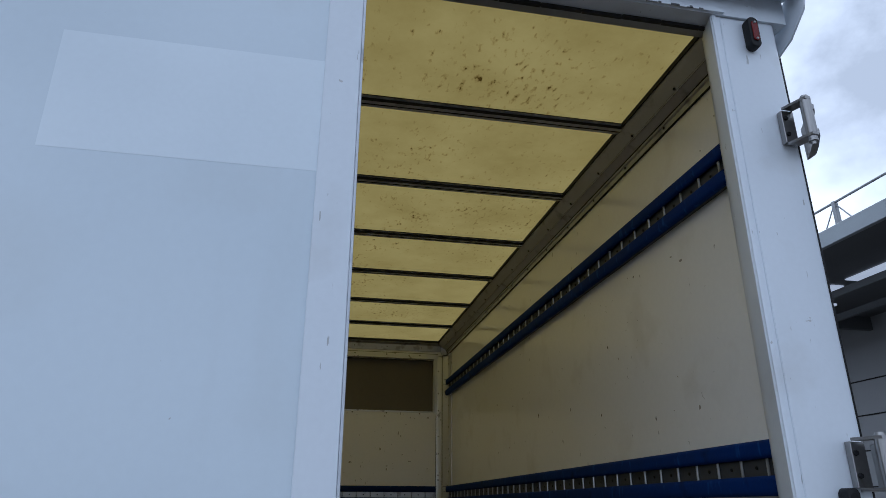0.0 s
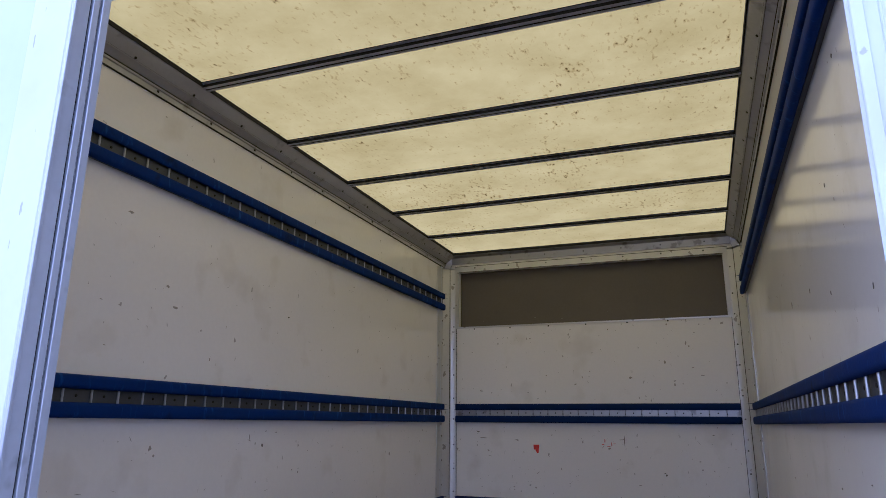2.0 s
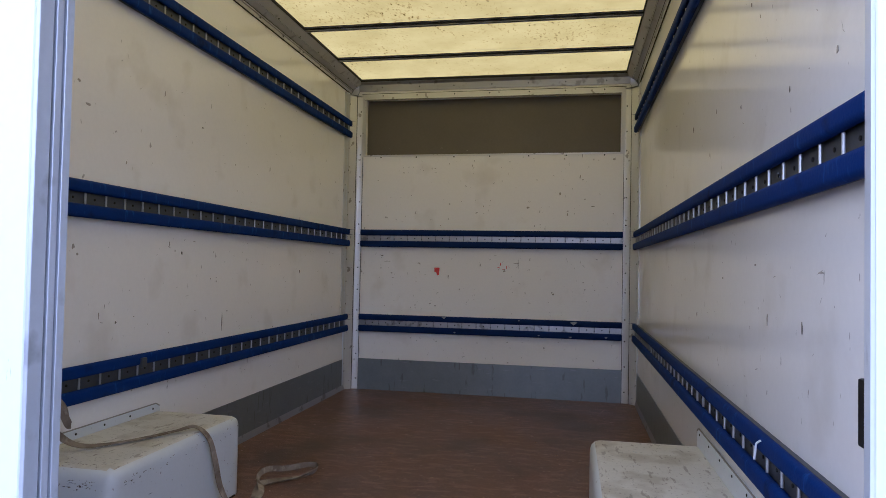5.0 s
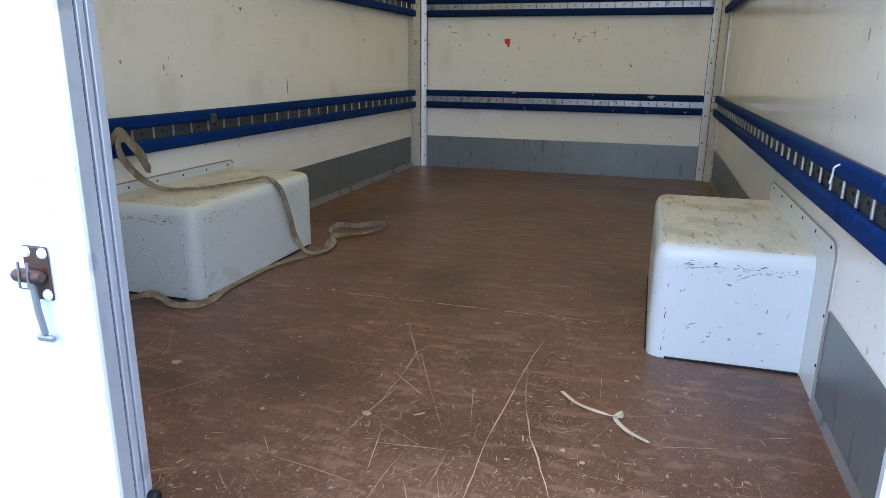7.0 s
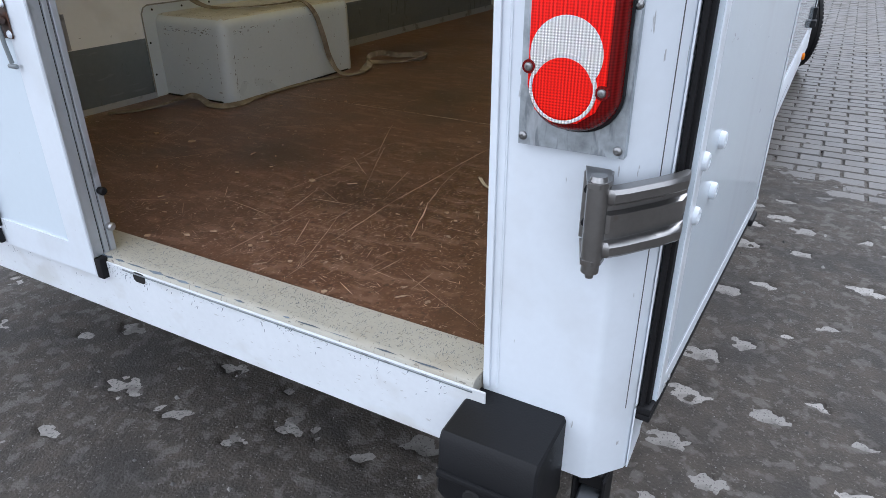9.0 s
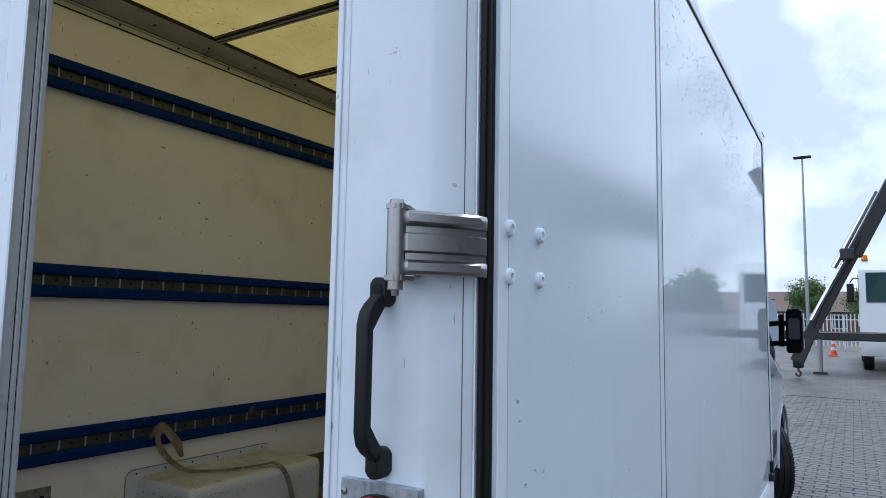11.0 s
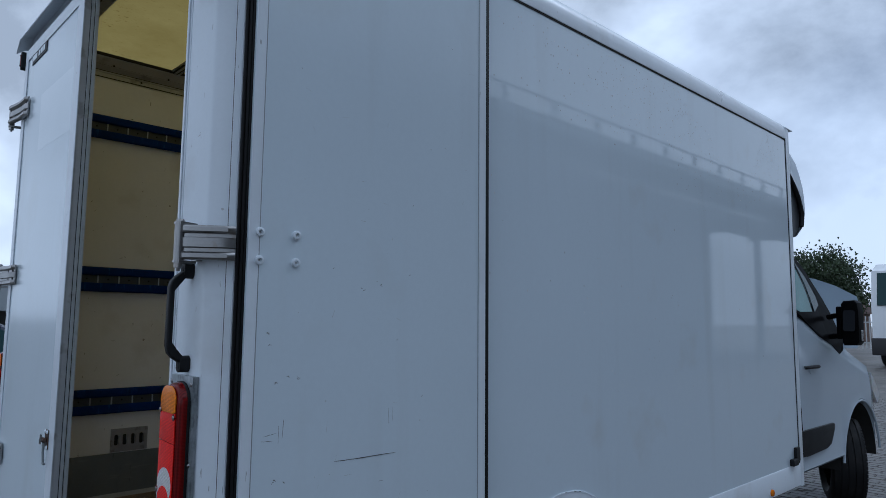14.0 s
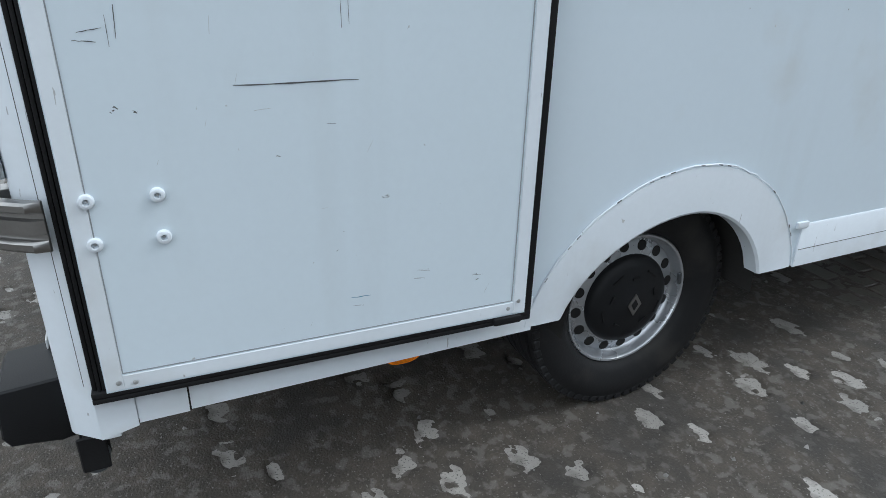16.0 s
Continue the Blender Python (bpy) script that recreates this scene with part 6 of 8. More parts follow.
# chips and rub marks on the wheel boxes
M_rub = surf("dark_chip", (0.11, 0.095, 0.08), 0.7, var=0.3, bump=0, island=1.2)
M_rub_blue = surf("grey_blue_rub", (0.36, 0.40, 0.44), 0.6, var=0.3, bump=0, island=0.8)
boxes = [o for o in bpy.data.objects if o.name.split(".")[0] == "wheel_box"]
for s, x0, y0, y1, ob in ((-1, 0.688, 1.040, 1.815, boxes[0]), (1, 0.672, 1.060, 1.815, boxes[1])):
    for m, count, big in ((M_rub, 130, 0.45), (M_rub_blue, 40, 1.2)):
        hv, hf = [], []
        for i in range(count):
            face = rnd.choice("fffsstt")
            edge = rnd.random() < 0.7
            ln, w = (0.004 + abs(rnd.gauss(0, 0.014))) * big, rnd.uniform(0.0006, 0.0020)
            a = rnd.gauss(0, 0.12 if edge else 0.3) if edge or rnd.random() < 0.45 else rnd.uniform(0, 3.1)
            if face == "t":
                u, v = rnd.uniform(x0 + 0.055, 0.98), (y0 + 0.055 + abs(rnd.gauss(0, 0.04)) if edge else rnd.uniform(y0 + 0.06, y1 - 0.06))
            elif face == "f":
                u, v = rnd.uniform(x0 + 0.055, 1.0), (0.772 + rnd.gauss(0, 0.006) if edge else rnd.uniform(0.54, 0.77))
            else:
                u, v = (y0 + 0.055 + abs(rnd.gauss(0, 0.06)) if rnd.random() < 0.4 else rnd.uniform(y0 + 0.06, y1 - 0.06)), (0.772 + rnd.gauss(0, 0.006) if edge else rnd.uniform(0.54, 0.77))
            n = len(hv)
            for e, g in ((-1, -0.3), (-0.3, 0.8), (0.3, -0.9), (1, 0.2)) if i % 2 else ((-1, -0.3), (0.2, -1), (1, 0.1), (-0.1, 1)):
                du, dv2 = e * ln / 2 * math.cos(a) - g * w * math.sin(a), e * ln / 2 * math.sin(a) + g * w * math.cos(a)
                p = (u + du, v + dv2, 0.8226) if face == "t" else (u + du, y0 - 0.0006, v + dv2) if face == "f" else (x0 - 0.0006, u + du, v + dv2)
                hv.append((s * p[0], p[1], p[2]))
            hf.append((n, n + 1, n + 3, n + 2) if i % 2 else (n, n + 1, n + 2, n + 3))
        me = bpy.data.meshes.new("rub_mark")
        me.from_pydata(hv, [], hf)
        me.materials.append(m)
        o = new("rub_mark", me)
        o.parent = ob
        o["kind"] = "stuff"

# chipped sill: bare edge, chips below it, hairlines on top
M_bare = surf("bare_blue_grey_metal", (0.13, 0.16, 0.19), 0.5, 0.3, var=0.3, scale=60, bump=0, island=0.8)
cv, cf = [], []


def stroke(p, q, w, up):
    """A short lens-shaped mark from p to q, lying on a face whose normal is up."""
    p, q, up = Vector(p), Vector(q), Vector(up)
    e = (q - p).cross(up).normalized() * w / 2
    n = len(cv)
    for v in (p, p.lerp(q, rnd.uniform(0.3, 0.5)) + e, q, p.lerp(q, rnd.uniform(0.5, 0.7)) - e):
        cv.append(tuple(v))
    cf.append((n, n + 1, n + 2, n + 3))


for i in range(700):
    x = rnd.uniform(-0.84, 0.84) if i % 3 == 0 else min(0.8, rnd.gauss(-0.30, 0.30))
    z = 0.5085 - min(0.09, abs(rnd.gauss(0, 0.013 if i % 4 else 0.03)))
    a = rnd.gauss(2.1, 0.5)
    ln = 0.002 + abs(rnd.gauss(0, 0.005))
    stroke((max(x, -0.86), -0.0204, z), (max(x, -0.86) + ln * math.cos(a), -0.0204, max(0.41, z - ln * math.sin(a))), rnd.uniform(0.0006, 0.0020), (0, -1, 0))
for i in range(1100):
    x, y = rnd.uniform(-0.02, 0.87), rnd.uniform(-0.006, 0.074)
    a = rnd.gauss(1.9, 0.5)
    ln = min(0.002 + abs(rnd.gauss(0, 0.006)), 0.080 - y)
    stroke((x, y, 0.5196), (x + ln * math.cos(a), y + abs(ln * math.sin(a)), 0.5196), rnd.uniform(0.0005, 0.0013), (0, 0, 1))
x = -0.86
while x < 0.80:
    ln = rnd.uniform(0.01, 0.07)
    stroke((x, -0.0136, 0.5190), (x + ln, -0.0136, 0.5190), rnd.uniform(0.003, 0.0075) * (1 if x < 0.25 else 0.5), (0, -0.5, 0.87))
    x += ln * rnd.uniform(0.8, 1.15 if x < 0.25 else 2.2)
me = bpy.data.meshes.new("sill_chip")
me.from_pydata(cv, [], cf)
me.materials.append(M_bare)
o = new("sill_chip", me)
o.parent = frame_r
o["kind"] = "stuff"

# chips along the wheel boxes' rounded edges
for s, x0, y0, y1, ob in ((-1, 0.688, 1.040, 1.815, boxes[0]), (1, 0.672, 1.060, 1.815, boxes[1])):
    ev, ef = [], []
    k = 0.0141
    c7 = math.sqrt(0.5)
    for base, run, length, nor, count in (((x0 + 0.05, y0 + k, 0.822 - k), (1, 0, 0), 0.29, (0, -c7, c7), 100), ((x0 + k, y0 + 0.05, 0.822 - k), (0, 1, 0), 0.75, (-c7, 0, c7), 110), ((x0 + k, y0 + k, 0.53), (0, 0, 1), 0.24, (-c7, -c7, 0), 90)):
        base, run, nor = Vector(base), Vector(run), Vector(nor)
        side = nor.cross(run)
        for i in range(count if s < 0 else count // 2):
            th = rnd.uniform(-0.7, 0.7)
            out = nor * math.cos(th) + side * math.sin(th)
            tang = side * math.cos(th) - nor * math.sin(th)
            p = base + run * length * rnd.betavariate(1.1, 1.8) + (out - nor) * 0.048 + out * 0.0010
            ln, w = 0.002 + abs(rnd.gauss(0, 0.008)), rnd.uniform(0.0005, 0.0018)
            n = len(ev)
            for e, g in ((-1, -0.2), (-0.2, 1), (1, 0.3), (0.3, -1)):
                q = p + run * e * ln / 2 + tang * g * w
                ev.append((s * q.x, q.y, q.z))
            ef.append((n, n + 1, n + 2, n + 3))
    me = bpy.data.meshes.new("edge_chip")
    me.from_pydata(ev, [], ef)
    me.materials.append(M_rub)
    o = new("edge_chip", me)
    o.parent = ob
    o["kind"] = "stuff"

# odds and ends caught in the rails, torn padding
M_torn = surf("torn_padding_foam", (0.34, 0.36, 0.36), 0.8, var=0.3, scale=60)
for u, z, w, h in ((-0.30, 1.062, 0.034, 0.012), (0.24, 1.060, 0.014, 0.008), (0.62, 1.053, 0.052, 0.024), (-0.22, 0.960, 0.020, 0.010), (0.38, 0.962, 0.016, 0.010), (0.60, 0.958, 0.024, 0.008), (0.84, 0.962, 0.020, 0.012)):
    pts = [(u - w / 2, z + h * 0.3), (u + w * 0.1, z + h * 0.5), (u + w / 2, z + h * 0.35), (u + w * 0.2, z - h * 0.1), (u + w * 0.05, z - h / 2), (u - w * 0.2, z)]
    part("torn_patch", prism(pts, "y", YF - 0.0392, YF - 0.030), M_torn, fw)
part("rail_clip", join(box(-XI + 0.030, -XI + 0.044, 1.615, 1.645, 1.022, 1.058, 0.003, 2)), M_slot, wall_l, "grey clip caught on the rail")
part("cable_tie", tube([(XI - 0.036, 0.885, 1.062), (XI - 0.046, 0.882, 1.055), (XI - 0.046, 0.886, 1.040), (XI - 0.050, 0.882, 1.022)], 0.0022, 6, 3), M_frame, wall_r, "white cable tie hanging from the rail")
black = link("hanging_strap", ribbon([(-XI + 0.045, 0.235, 0.985), (-XI + 0.055, 0.238, 0.95), (-XI + 0.050, 0.246, 0.905), (-XI + 0.054, 0.252, 0.85), (-XI + 0.048, 0.256, 0.785)], 0.022, 0.002, [(1, 0, 0), (1, 0.2, 0), (0.9, -0.3, 0), (1, 0.2, 0), (1, 0, 0)]), M_rubber, None)
tagged(black, "short black strap hanging from the lowest rail", "strap")

# ---- wheels ----
def wheel(s, y, front):
    w = new("wheel")
    w.parent = van
    w["label"] = "steel wheel with black hub cap and dusty tyre"
    w.matrix_basis = Matrix.Translation((s * (0.895 if front else 0.890), y, WZ - 0.005)) @ Matrix.Rotation((math.pi if s < 0 else 0) + (radians(27) if front else 0), 4, "Z")
    prof = [(-0.11, 0.222), (-0.139, 0.26), (-0.139, 0.295), (-0.127, 0.323)]
    x = -0.121
    for i in range(5):
        prof += [(x, 0.333), (x + 0.036, 0.335), (x + 0.038, 0.326), (x + 0.047, 0.326)]
        x += 0.049
    prof = [q for q in prof if q[0] < 0.096] + [(0.096, 0.333), (0.104, 0.320), (0.114, 0.292), (0.114, 0.262), (0.104, 0.232), (0.090, 0.212), (0.070, 0.204)]
    part("tyre", lathe(prof, 56, "x"), M_tyre, w, "dusty black tyre")
    shoulder = bmesh.new()
    for i in range(64):
        b = box(-0.010, 0.0150, -0.0125, 0.0125, -0.012, 0.0085, 0.003, 1)
        moved(b, Matrix.Rotation(2 * math.pi * i / 64, 4, "X") @ Matrix.Translation((0.092, 0, 0.324)))
        me = bpy.data.meshes.new("tmp")
        b.to_mesh(me)
        b.free()
        shoulder.from_mesh(me)
        bpy.data.meshes.remove(me)
    tread = part("tread", shoulder, M_tyre, w)
    tread["kind"] = "stuff"
    part("rim", lathe([(0.066, 0.2065), (0.078, 0.2075), (0.084, 0.2040), (0.083, 0.1985), (0.077, 0.1945), (0.066, 0.1930), (0.056, 0.1890), (0.050, 0.1835), (0.055, 0.1760), (0.060, 0.150), (0.064, 0.138), (0.060, 0.125), (0.055, 0.0)], 64, "x"), M_rim, w, "silver painted steel rim")
    hole = None
    for i in range(16):
        m = Matrix.Rotation(2 * math.pi * i / 16 + 0.13, 4, "X") @ Matrix.Translation((0.0580, 0, 0.1640)) @ Matrix.Rotation(radians(-11), 4, "Y")
        if hole is None:
            hole = part("vent_hole", moved(lathe([(-0.002, 0.0165), (0.0010, 0.0160), (0.0010, 0)], 16, "x"), Matrix.Identity(4)), M_hole, w)
            hole.matrix_basis = m
        else:
            same_part(hole, "vent_hole", w, m)
    cap = part("hub_cap", lathe([(0.058, 0.139), (0.072, 0.139), (0.086, 0.131), (0.095, 0.112), (0.101, 0.09), (0.104, 0.060), (0.110, 0.046), (0.111, 0)], 48, "x"), M_plastic, w, "black plastic hub cap")
    part("emblem", join(prism([(0, 0.036), (0.024, 0), (0, -0.036), (-0.024, 0)], "x", 0.1115, 0.114)), M_steel, w)
    part("emblem_hole", prism([(0, 0.019), (0.012, 0), (0, -0.019), (-0.012, 0)], "x", 0.1142, 0.1148), M_plastic, w)
    for i in range(5):
        part("clip", moved(box(0.1000, 0.1065, -0.012, 0.012, 0.076, 0.082), Matrix.Rotation(2 * math.pi * i / 5, 4, "X")), M_plastic, w)
    for i in range(5):
        part("cap_slot", moved(box(0.0965, 0.1005, -0.020, 0.020, 0.098, 0.103), Matrix.Rotation(2 * math.pi * (i + 0.5) / 5, 4, "X")), M_rubber, w)
    part("balance_weight", moved(box(0.0745, 0.0845, -0.020, 0.020, 0.186, 0.199, 0.003, 1), Matrix.Rotation(radians(-80), 4, "X")), M_slot, w)


for s in (1, -1):
    wheel(s, WY, False)
    wheel(s, 5.61, True)

# underside: frame rails, arch tubs, axle, side lamps
part("chassis_frame", join(box(-0.45, -0.37, 0.30, 5.9, 0.30, 0.40), box(0.37, 0.45, 0.30, 5.9, 0.30, 0.40), box(-0.60, 0.60, 1.42, 1.50, 0.30, 0.36), box(-0.60, 0.60, 0.4, 0.46, 0.33, 0.40), box(-0.60, 0.60, 2.6, 2.66, 0.33, 0.40)), M_under, van, "dark grimy chassis frame")
for s in (1, -1):
    f = (lambda b: b) if s > 0 else mirror_x
    tub = bmesh.new()
    a = [[tub.verts.new((x, y, z)) for y, z in arch(ARC_R + 0.015, 16, 0.33)] for x in (0.71, XB - 0.03)]
    for k in range(len(a[0]) - 1):
        tub.faces.new((a[0][k], a[0][k + 1], a[1][k + 1], a[1][k]))
    part("arch_tub", f(tub), M_under, van)
    part("side_lamp", f(moved(lathe([(0, 0.020), (0.010, 0.019), (0.014, 0.012), (0.014, 0)], 16, "x"), Matrix.Translation((XB + 0.0062, 3.526, 0.443)))), M_amber, van, "round amber side marker")
    part("side_lamp", f(moved(lathe([(0, 0.034), (0.008, 0.033), (0.012, 0.02), (0.012, 0)], 16, "x"), Matrix.Translation((XB - 0.012, 0.690, 0.404)) @ Matrix.Diagonal((1, 1.2, 0.45, 1)))), M_amber, van, "amber side marker")
    part("door_retainer", f(join(box(XB + 0.0005, XB + 0.02, 3.925, 3.985, 0.572, 0.657, 0.003, 1), box(XB + 0.0005, XB + 0.028, 3.85, 3.93, 0.552, 0.592, 0.003, 1))), M_plastic, van, "black door retainer")
part("floor_pan", box(-1.0, 1.0, 1.95, 4.0, 0.40, 0.468), M_under, van)
part("floor_pan", box(-0.66, 0.66, 0.11, 1.949, 0.42, 0.468), M_under, van)

# ---- cab ----
FY = 5.64                       # front wheel's middle
CAB = ((4.175, 1.45, 2.16, 1.005, 0.86), (4.25, 1.44, 2.17, 1.01, 0.86), (4.50, 1.40, 2.14, 1.012, 0.85), (4.72, 1.36, 2.05, 1.012, 0.84), (5.05, 1.28, 1.84, 1.012, 0.83), (5.35, 1.20, 1.58, 1.012, 0.83), (5.65, 1.14, 1.30, 1.01, 0.85), (6.0, 1.06, 1.18, 1.0, 0.86), (6.28, 0.95, 1.05, 0.95, 0.80), (6.45, 0.78, 0.90, 0.84, 0.66), (6.53, 0.66, 0.72, 0.70, 0.5))


def cab_at(y):
    for p, q in zip(CAB, CAB[1:]):
        if y <= q[0]:
            t = (y - p[0]) / (q[0] - p[0])
            return [u + (v - u) * t for u, v in zip(p[1:], q[1:])]
    return list(CAB[-1][1:])


def cab_section(y):
    """Half outline of the cab at y, from the underside, which rises over the wheel, up to the middle of the roof."""
    belt, top, w, roof_w = cab_at(y)
    d = abs(y - FY)
    low = max(0.40, 0.30 + math.sqrt(0.49 ** 2 - d * d)) if d < 0.48 else 0.40
    z1, z2 = low + 0.02, low + 0.05
    z3 = max(z2 + 0.02, min(0.86, belt - 0.2))
    z4 = max(z3 + 0.02, belt - 0.10)
    return [(0.0, low), (w - 0.14, low), (w - 0.012, low), (w + 0.006, z1), (w, z2), (w, z3), (w - 0.006, z4), (w - 0.022, max(belt, z4 + 0.02)), (w - 0.022 - (w - roof_w) * 0.55, belt + (top - belt) * 0.55), (roof_w, belt + (top - belt) * 0.82), (roof_w - 0.10, belt + (top - belt) * 0.95), (roof_w * 0.5, top), (0.0, top + 0.004)]


cab = bmesh.new()
rows = []
for y in sorted([p[0] for p in CAB] + [FY + 0.485 * math.sin(radians(a)) for a in range(-85, 86, 10)]):
    half = cab_section(y)
    ring = [(-x, z) for x, z in half[::-1]][:-1] + half
    rows.append([cab.verts.new((x, y, z)) for x, z in ring[:-1]])
for a, b in zip(rows, rows[1:]):
    n = len(a)
    for k in range(n):
        cab.faces.new((a[k], a[(k + 1) % n], b[(k + 1) % n], b[k]))
cab.faces.new(rows[0])
cab.faces.new(rows[-1][::-1])
bmesh.ops.triangulate(cab, faces=[q for q in cab.faces if len(q.verts) > 4])
M_cab = surf("white_cab_paint", (0.46, 0.52, 0.585), 0.08, var=0.03, scale=2, fine=60, bump=0.006, ior=1.3)
cabo = part("cab", cab, M_cab, van, "white painted van cab", smooth=45)
CAB_FIT = Matrix.Translation((0, -0.012, 0.040)) @ Matrix.Diagonal((1.03, 1.0, 0.985, 1))
cabo.matrix_basis = CAB_FIT
M_chrome = surf("chromed_rod", (0.75, 0.76, 0.77), 0.12, 1.0, var=0.04)
# opaque pane: daylight coming through the cab is put into the lighter teal
M_teal = surf("lit_tinted_glass", (0.16, 0.30, 0.30), 0.05, var=0.35, scale=2.5, bump=0, rough_var=0.02, ior=1.18)
M_tint = surf("tinted_side_glass", (0.030, 0.062, 0.066), 0.05, var=0.05, bump=0, rough_var=0.02, ior=1.25)


def on_side(y, z, off):
    belt = 1.45 - max(0, y - 4.3) * 0.21
    x = 1.006 if z < belt - 0.1 else 0.988 - max(0, z - belt) * 0.20
    return x + off


def side_sheet(pts, off, thick, s):
    b = bmesh.new()
    lo = [b.verts.new((on_side(y, z, off), y, z)) for y, z in pts]
    hi = [b.verts.new((on_side(y, z, off + thick), y, z)) for y, z in pts]
    n = len(pts)
    for i in range(n):
        b.faces.new((lo[i], lo[(i + 1) % n], hi[(i + 1) % n], hi[i]))
    b.faces.new(hi)
    b.faces.new(lo[::-1])
    bmesh.ops.triangulate(b, faces=[q for q in b.faces if len(q.verts) > 4], ngon_method="EAR_CLIP")
    return b if s > 0 else mirror_x(b)


for s in (1, -1):
    f = (lambda b: b) if s > 0 else mirror_x
    part("window_surround", side_sheet([(4.13, 1.975), (4.35, 1.975), (4.51, 1.972), (4.665, 1.925), (4.845, 1.825), (5.08, 1.64), (5.20, 1.53), (5.363, 1.29), (5.30, 1.215), (5.21, 1.186), (5.05, 1.263), (4.75, 1.338), (4.56, 1.418), (4.42, 1.485), (4.28, 1.53), (4.13, 1.55)], 0.006, 0.006, s), M_trim, cabo, "black window surround", 0)
    part("side_window", side_sheet([(4.145, 1.945), (4.36, 1.945), (4.51, 1.918), (4.60, 1.82), (4.67, 1.712), (4.71, 1.60), (4.725, 1.516), (4.43, 1.51), (4.145, 1.57)], 0.0125, 0.003, s), M_teal, cabo, "tinted side window, daylight behind it put into the teal", 0)
    part("side_window", side_sheet([(4.595, 1.895), (4.77, 1.787), (4.91, 1.640), (4.93, 1.57), (4.785, 1.517), (4.76, 1.62), (4.72, 1.725)], 0.0125, 0.003, s), M_tint, cabo, "tinted quarter window", 0)
    mi = part("wing_mirror", f(prism([(1.190, 1.285), (1.205, 1.265), (1.335, 1.268), (1.362, 1.295), (1.368, 1.52), (1.355, 1.585), (1.325, 1.605), (1.215, 1.600), (1.190, 1.575)], "y", 4.90, 5.05, 0.022, 3)), M_trim, cabo, "black double-arm wing mirror")
    mi.matrix_basis = Matrix.Translation((s * 0.369, 0, 0)) @ Matrix.Diagonal((0.62, 1, 1, 1))
    glass = prism(rounded(-0.060, 0.060, -0.075, 0.085, 0.02, 4), "y", -0.003, 0.030)
    part("mirror_glass", f(moved(glass, Matrix.Translation((1.280, 4.882, 1.445)) @ Euler((radians(-11), 0, radians(7))).to_matrix().to_4x4())), M_mirror, mi)
    part("mirror_lamp", f(box(1.366, 1.372, 4.95, 5.00, 1.30, 1.38, 0.002, 1)), M_chrome, mi)
    for z in (1.335, 1.490):
        part("arm", f(tube([(0.98, 5.06, z - 0.01), (1.08, 5.02, z), (1.20, 4.98, z)], 0.026, 8, 0, (1, 0.8))), M_trim, mi)
    part("arm_link", f(box(1.105, 1.165, 4.97, 5.02, 1.31, 1.56, 0.012, 2)), M_trim, mi)
    dh = part("door_handle", f(tube([(1.020, 4.365, 1.115), (1.034, 4.39, 1.117), (1.036, 4.50, 1.117), (1.034, 4.60, 1.116), (1.018, 4.63, 1.114)], 0.013, 8, 2)), M_plastic, cabo, "black door handle")
    part("keyhole", f(moved(lathe([(0, 0.018), (0.003, 0.017), (0.003, 0)], 14, "x"), Matrix.Translation((1.011, 4.50, 1.085)))), M_cab, dh)
    part("rub_strip", f(prism([(4.13, 0.525), (4.33, 0.513), (4.72, 0.522), (4.82, 0.540), (4.91, 0.64), (4.92, 0.672), (4.90, 0.686), (4.13, 0.69)], "x", 1.006, 1.030, 0.008, 2)), M_plastic, cabo, "black rub strip")
    part("shut_line", f(tube([(1.0125, 4.185, 1.42), (1.0135, 4.20, 1.05), (1.0135, 4.20, 0.92), (1.0135, 4.27, 0.84), (1.0135, 4.28, 0.56), (1.006, 4.26, 0.46)], 0.004, 6)), M_hole, cabo)
    # dark inner wing behind the front wheel
    tub = bmesh.new()
    ring = [(FY + 0.482 * math.cos(t), 0.293 + 0.482 * math.sin(t)) for t in (math.pi * i / 20 for i in range(21))]
    c0 = [[tub.verts.new((x, y, z)) for y, z in ring] for x in (0.60, 0.985)]
    for k in range(20):
        tub.faces.new((c0[0][k], c0[0][k + 1], c0[1][k + 1], c0[1][k]))
    tub.faces.new(c0[0])
    part("inner_wing", f(tub), M_under, cabo)
    part("arch_edge", f(tube([(1.010, FY + 0.493 * math.cos(t), 0.303 + 0.493 * math.sin(t)) for t in (radians(6 + 7 * i) for i in range(25))], 0.010, 8)), M_cab, cabo)
    part("head_lamp", f(prism([(6.13, 1.00), (6.23, 0.94), (6.36, 0.80), (6.30, 0.72), (6.16, 0.84)], "x", 0.90, 0.975)), M_clear, cabo, "clear head lamp")

# windscreen on the sloping front
ws = bmesh.new()
g = [[ws.verts.new((x * (0.80 - 0.02 * (1 - t)), 4.74 + (5.62 - 4.74) * t + 0.03, 2.03 + (1.32 - 2.03) * t + 0.03)) for x in (-1, -0.5, 0, 0.5, 1)] for t in (0, 0.5, 1)]
for a, b in zip(g, g[1:]):
    for k in range(4):
        ws.faces.new((a[k], a[k + 1], b[k + 1], b[k]))
part("windscreen", ws, M_tint, cabo, "tinted windscreen")

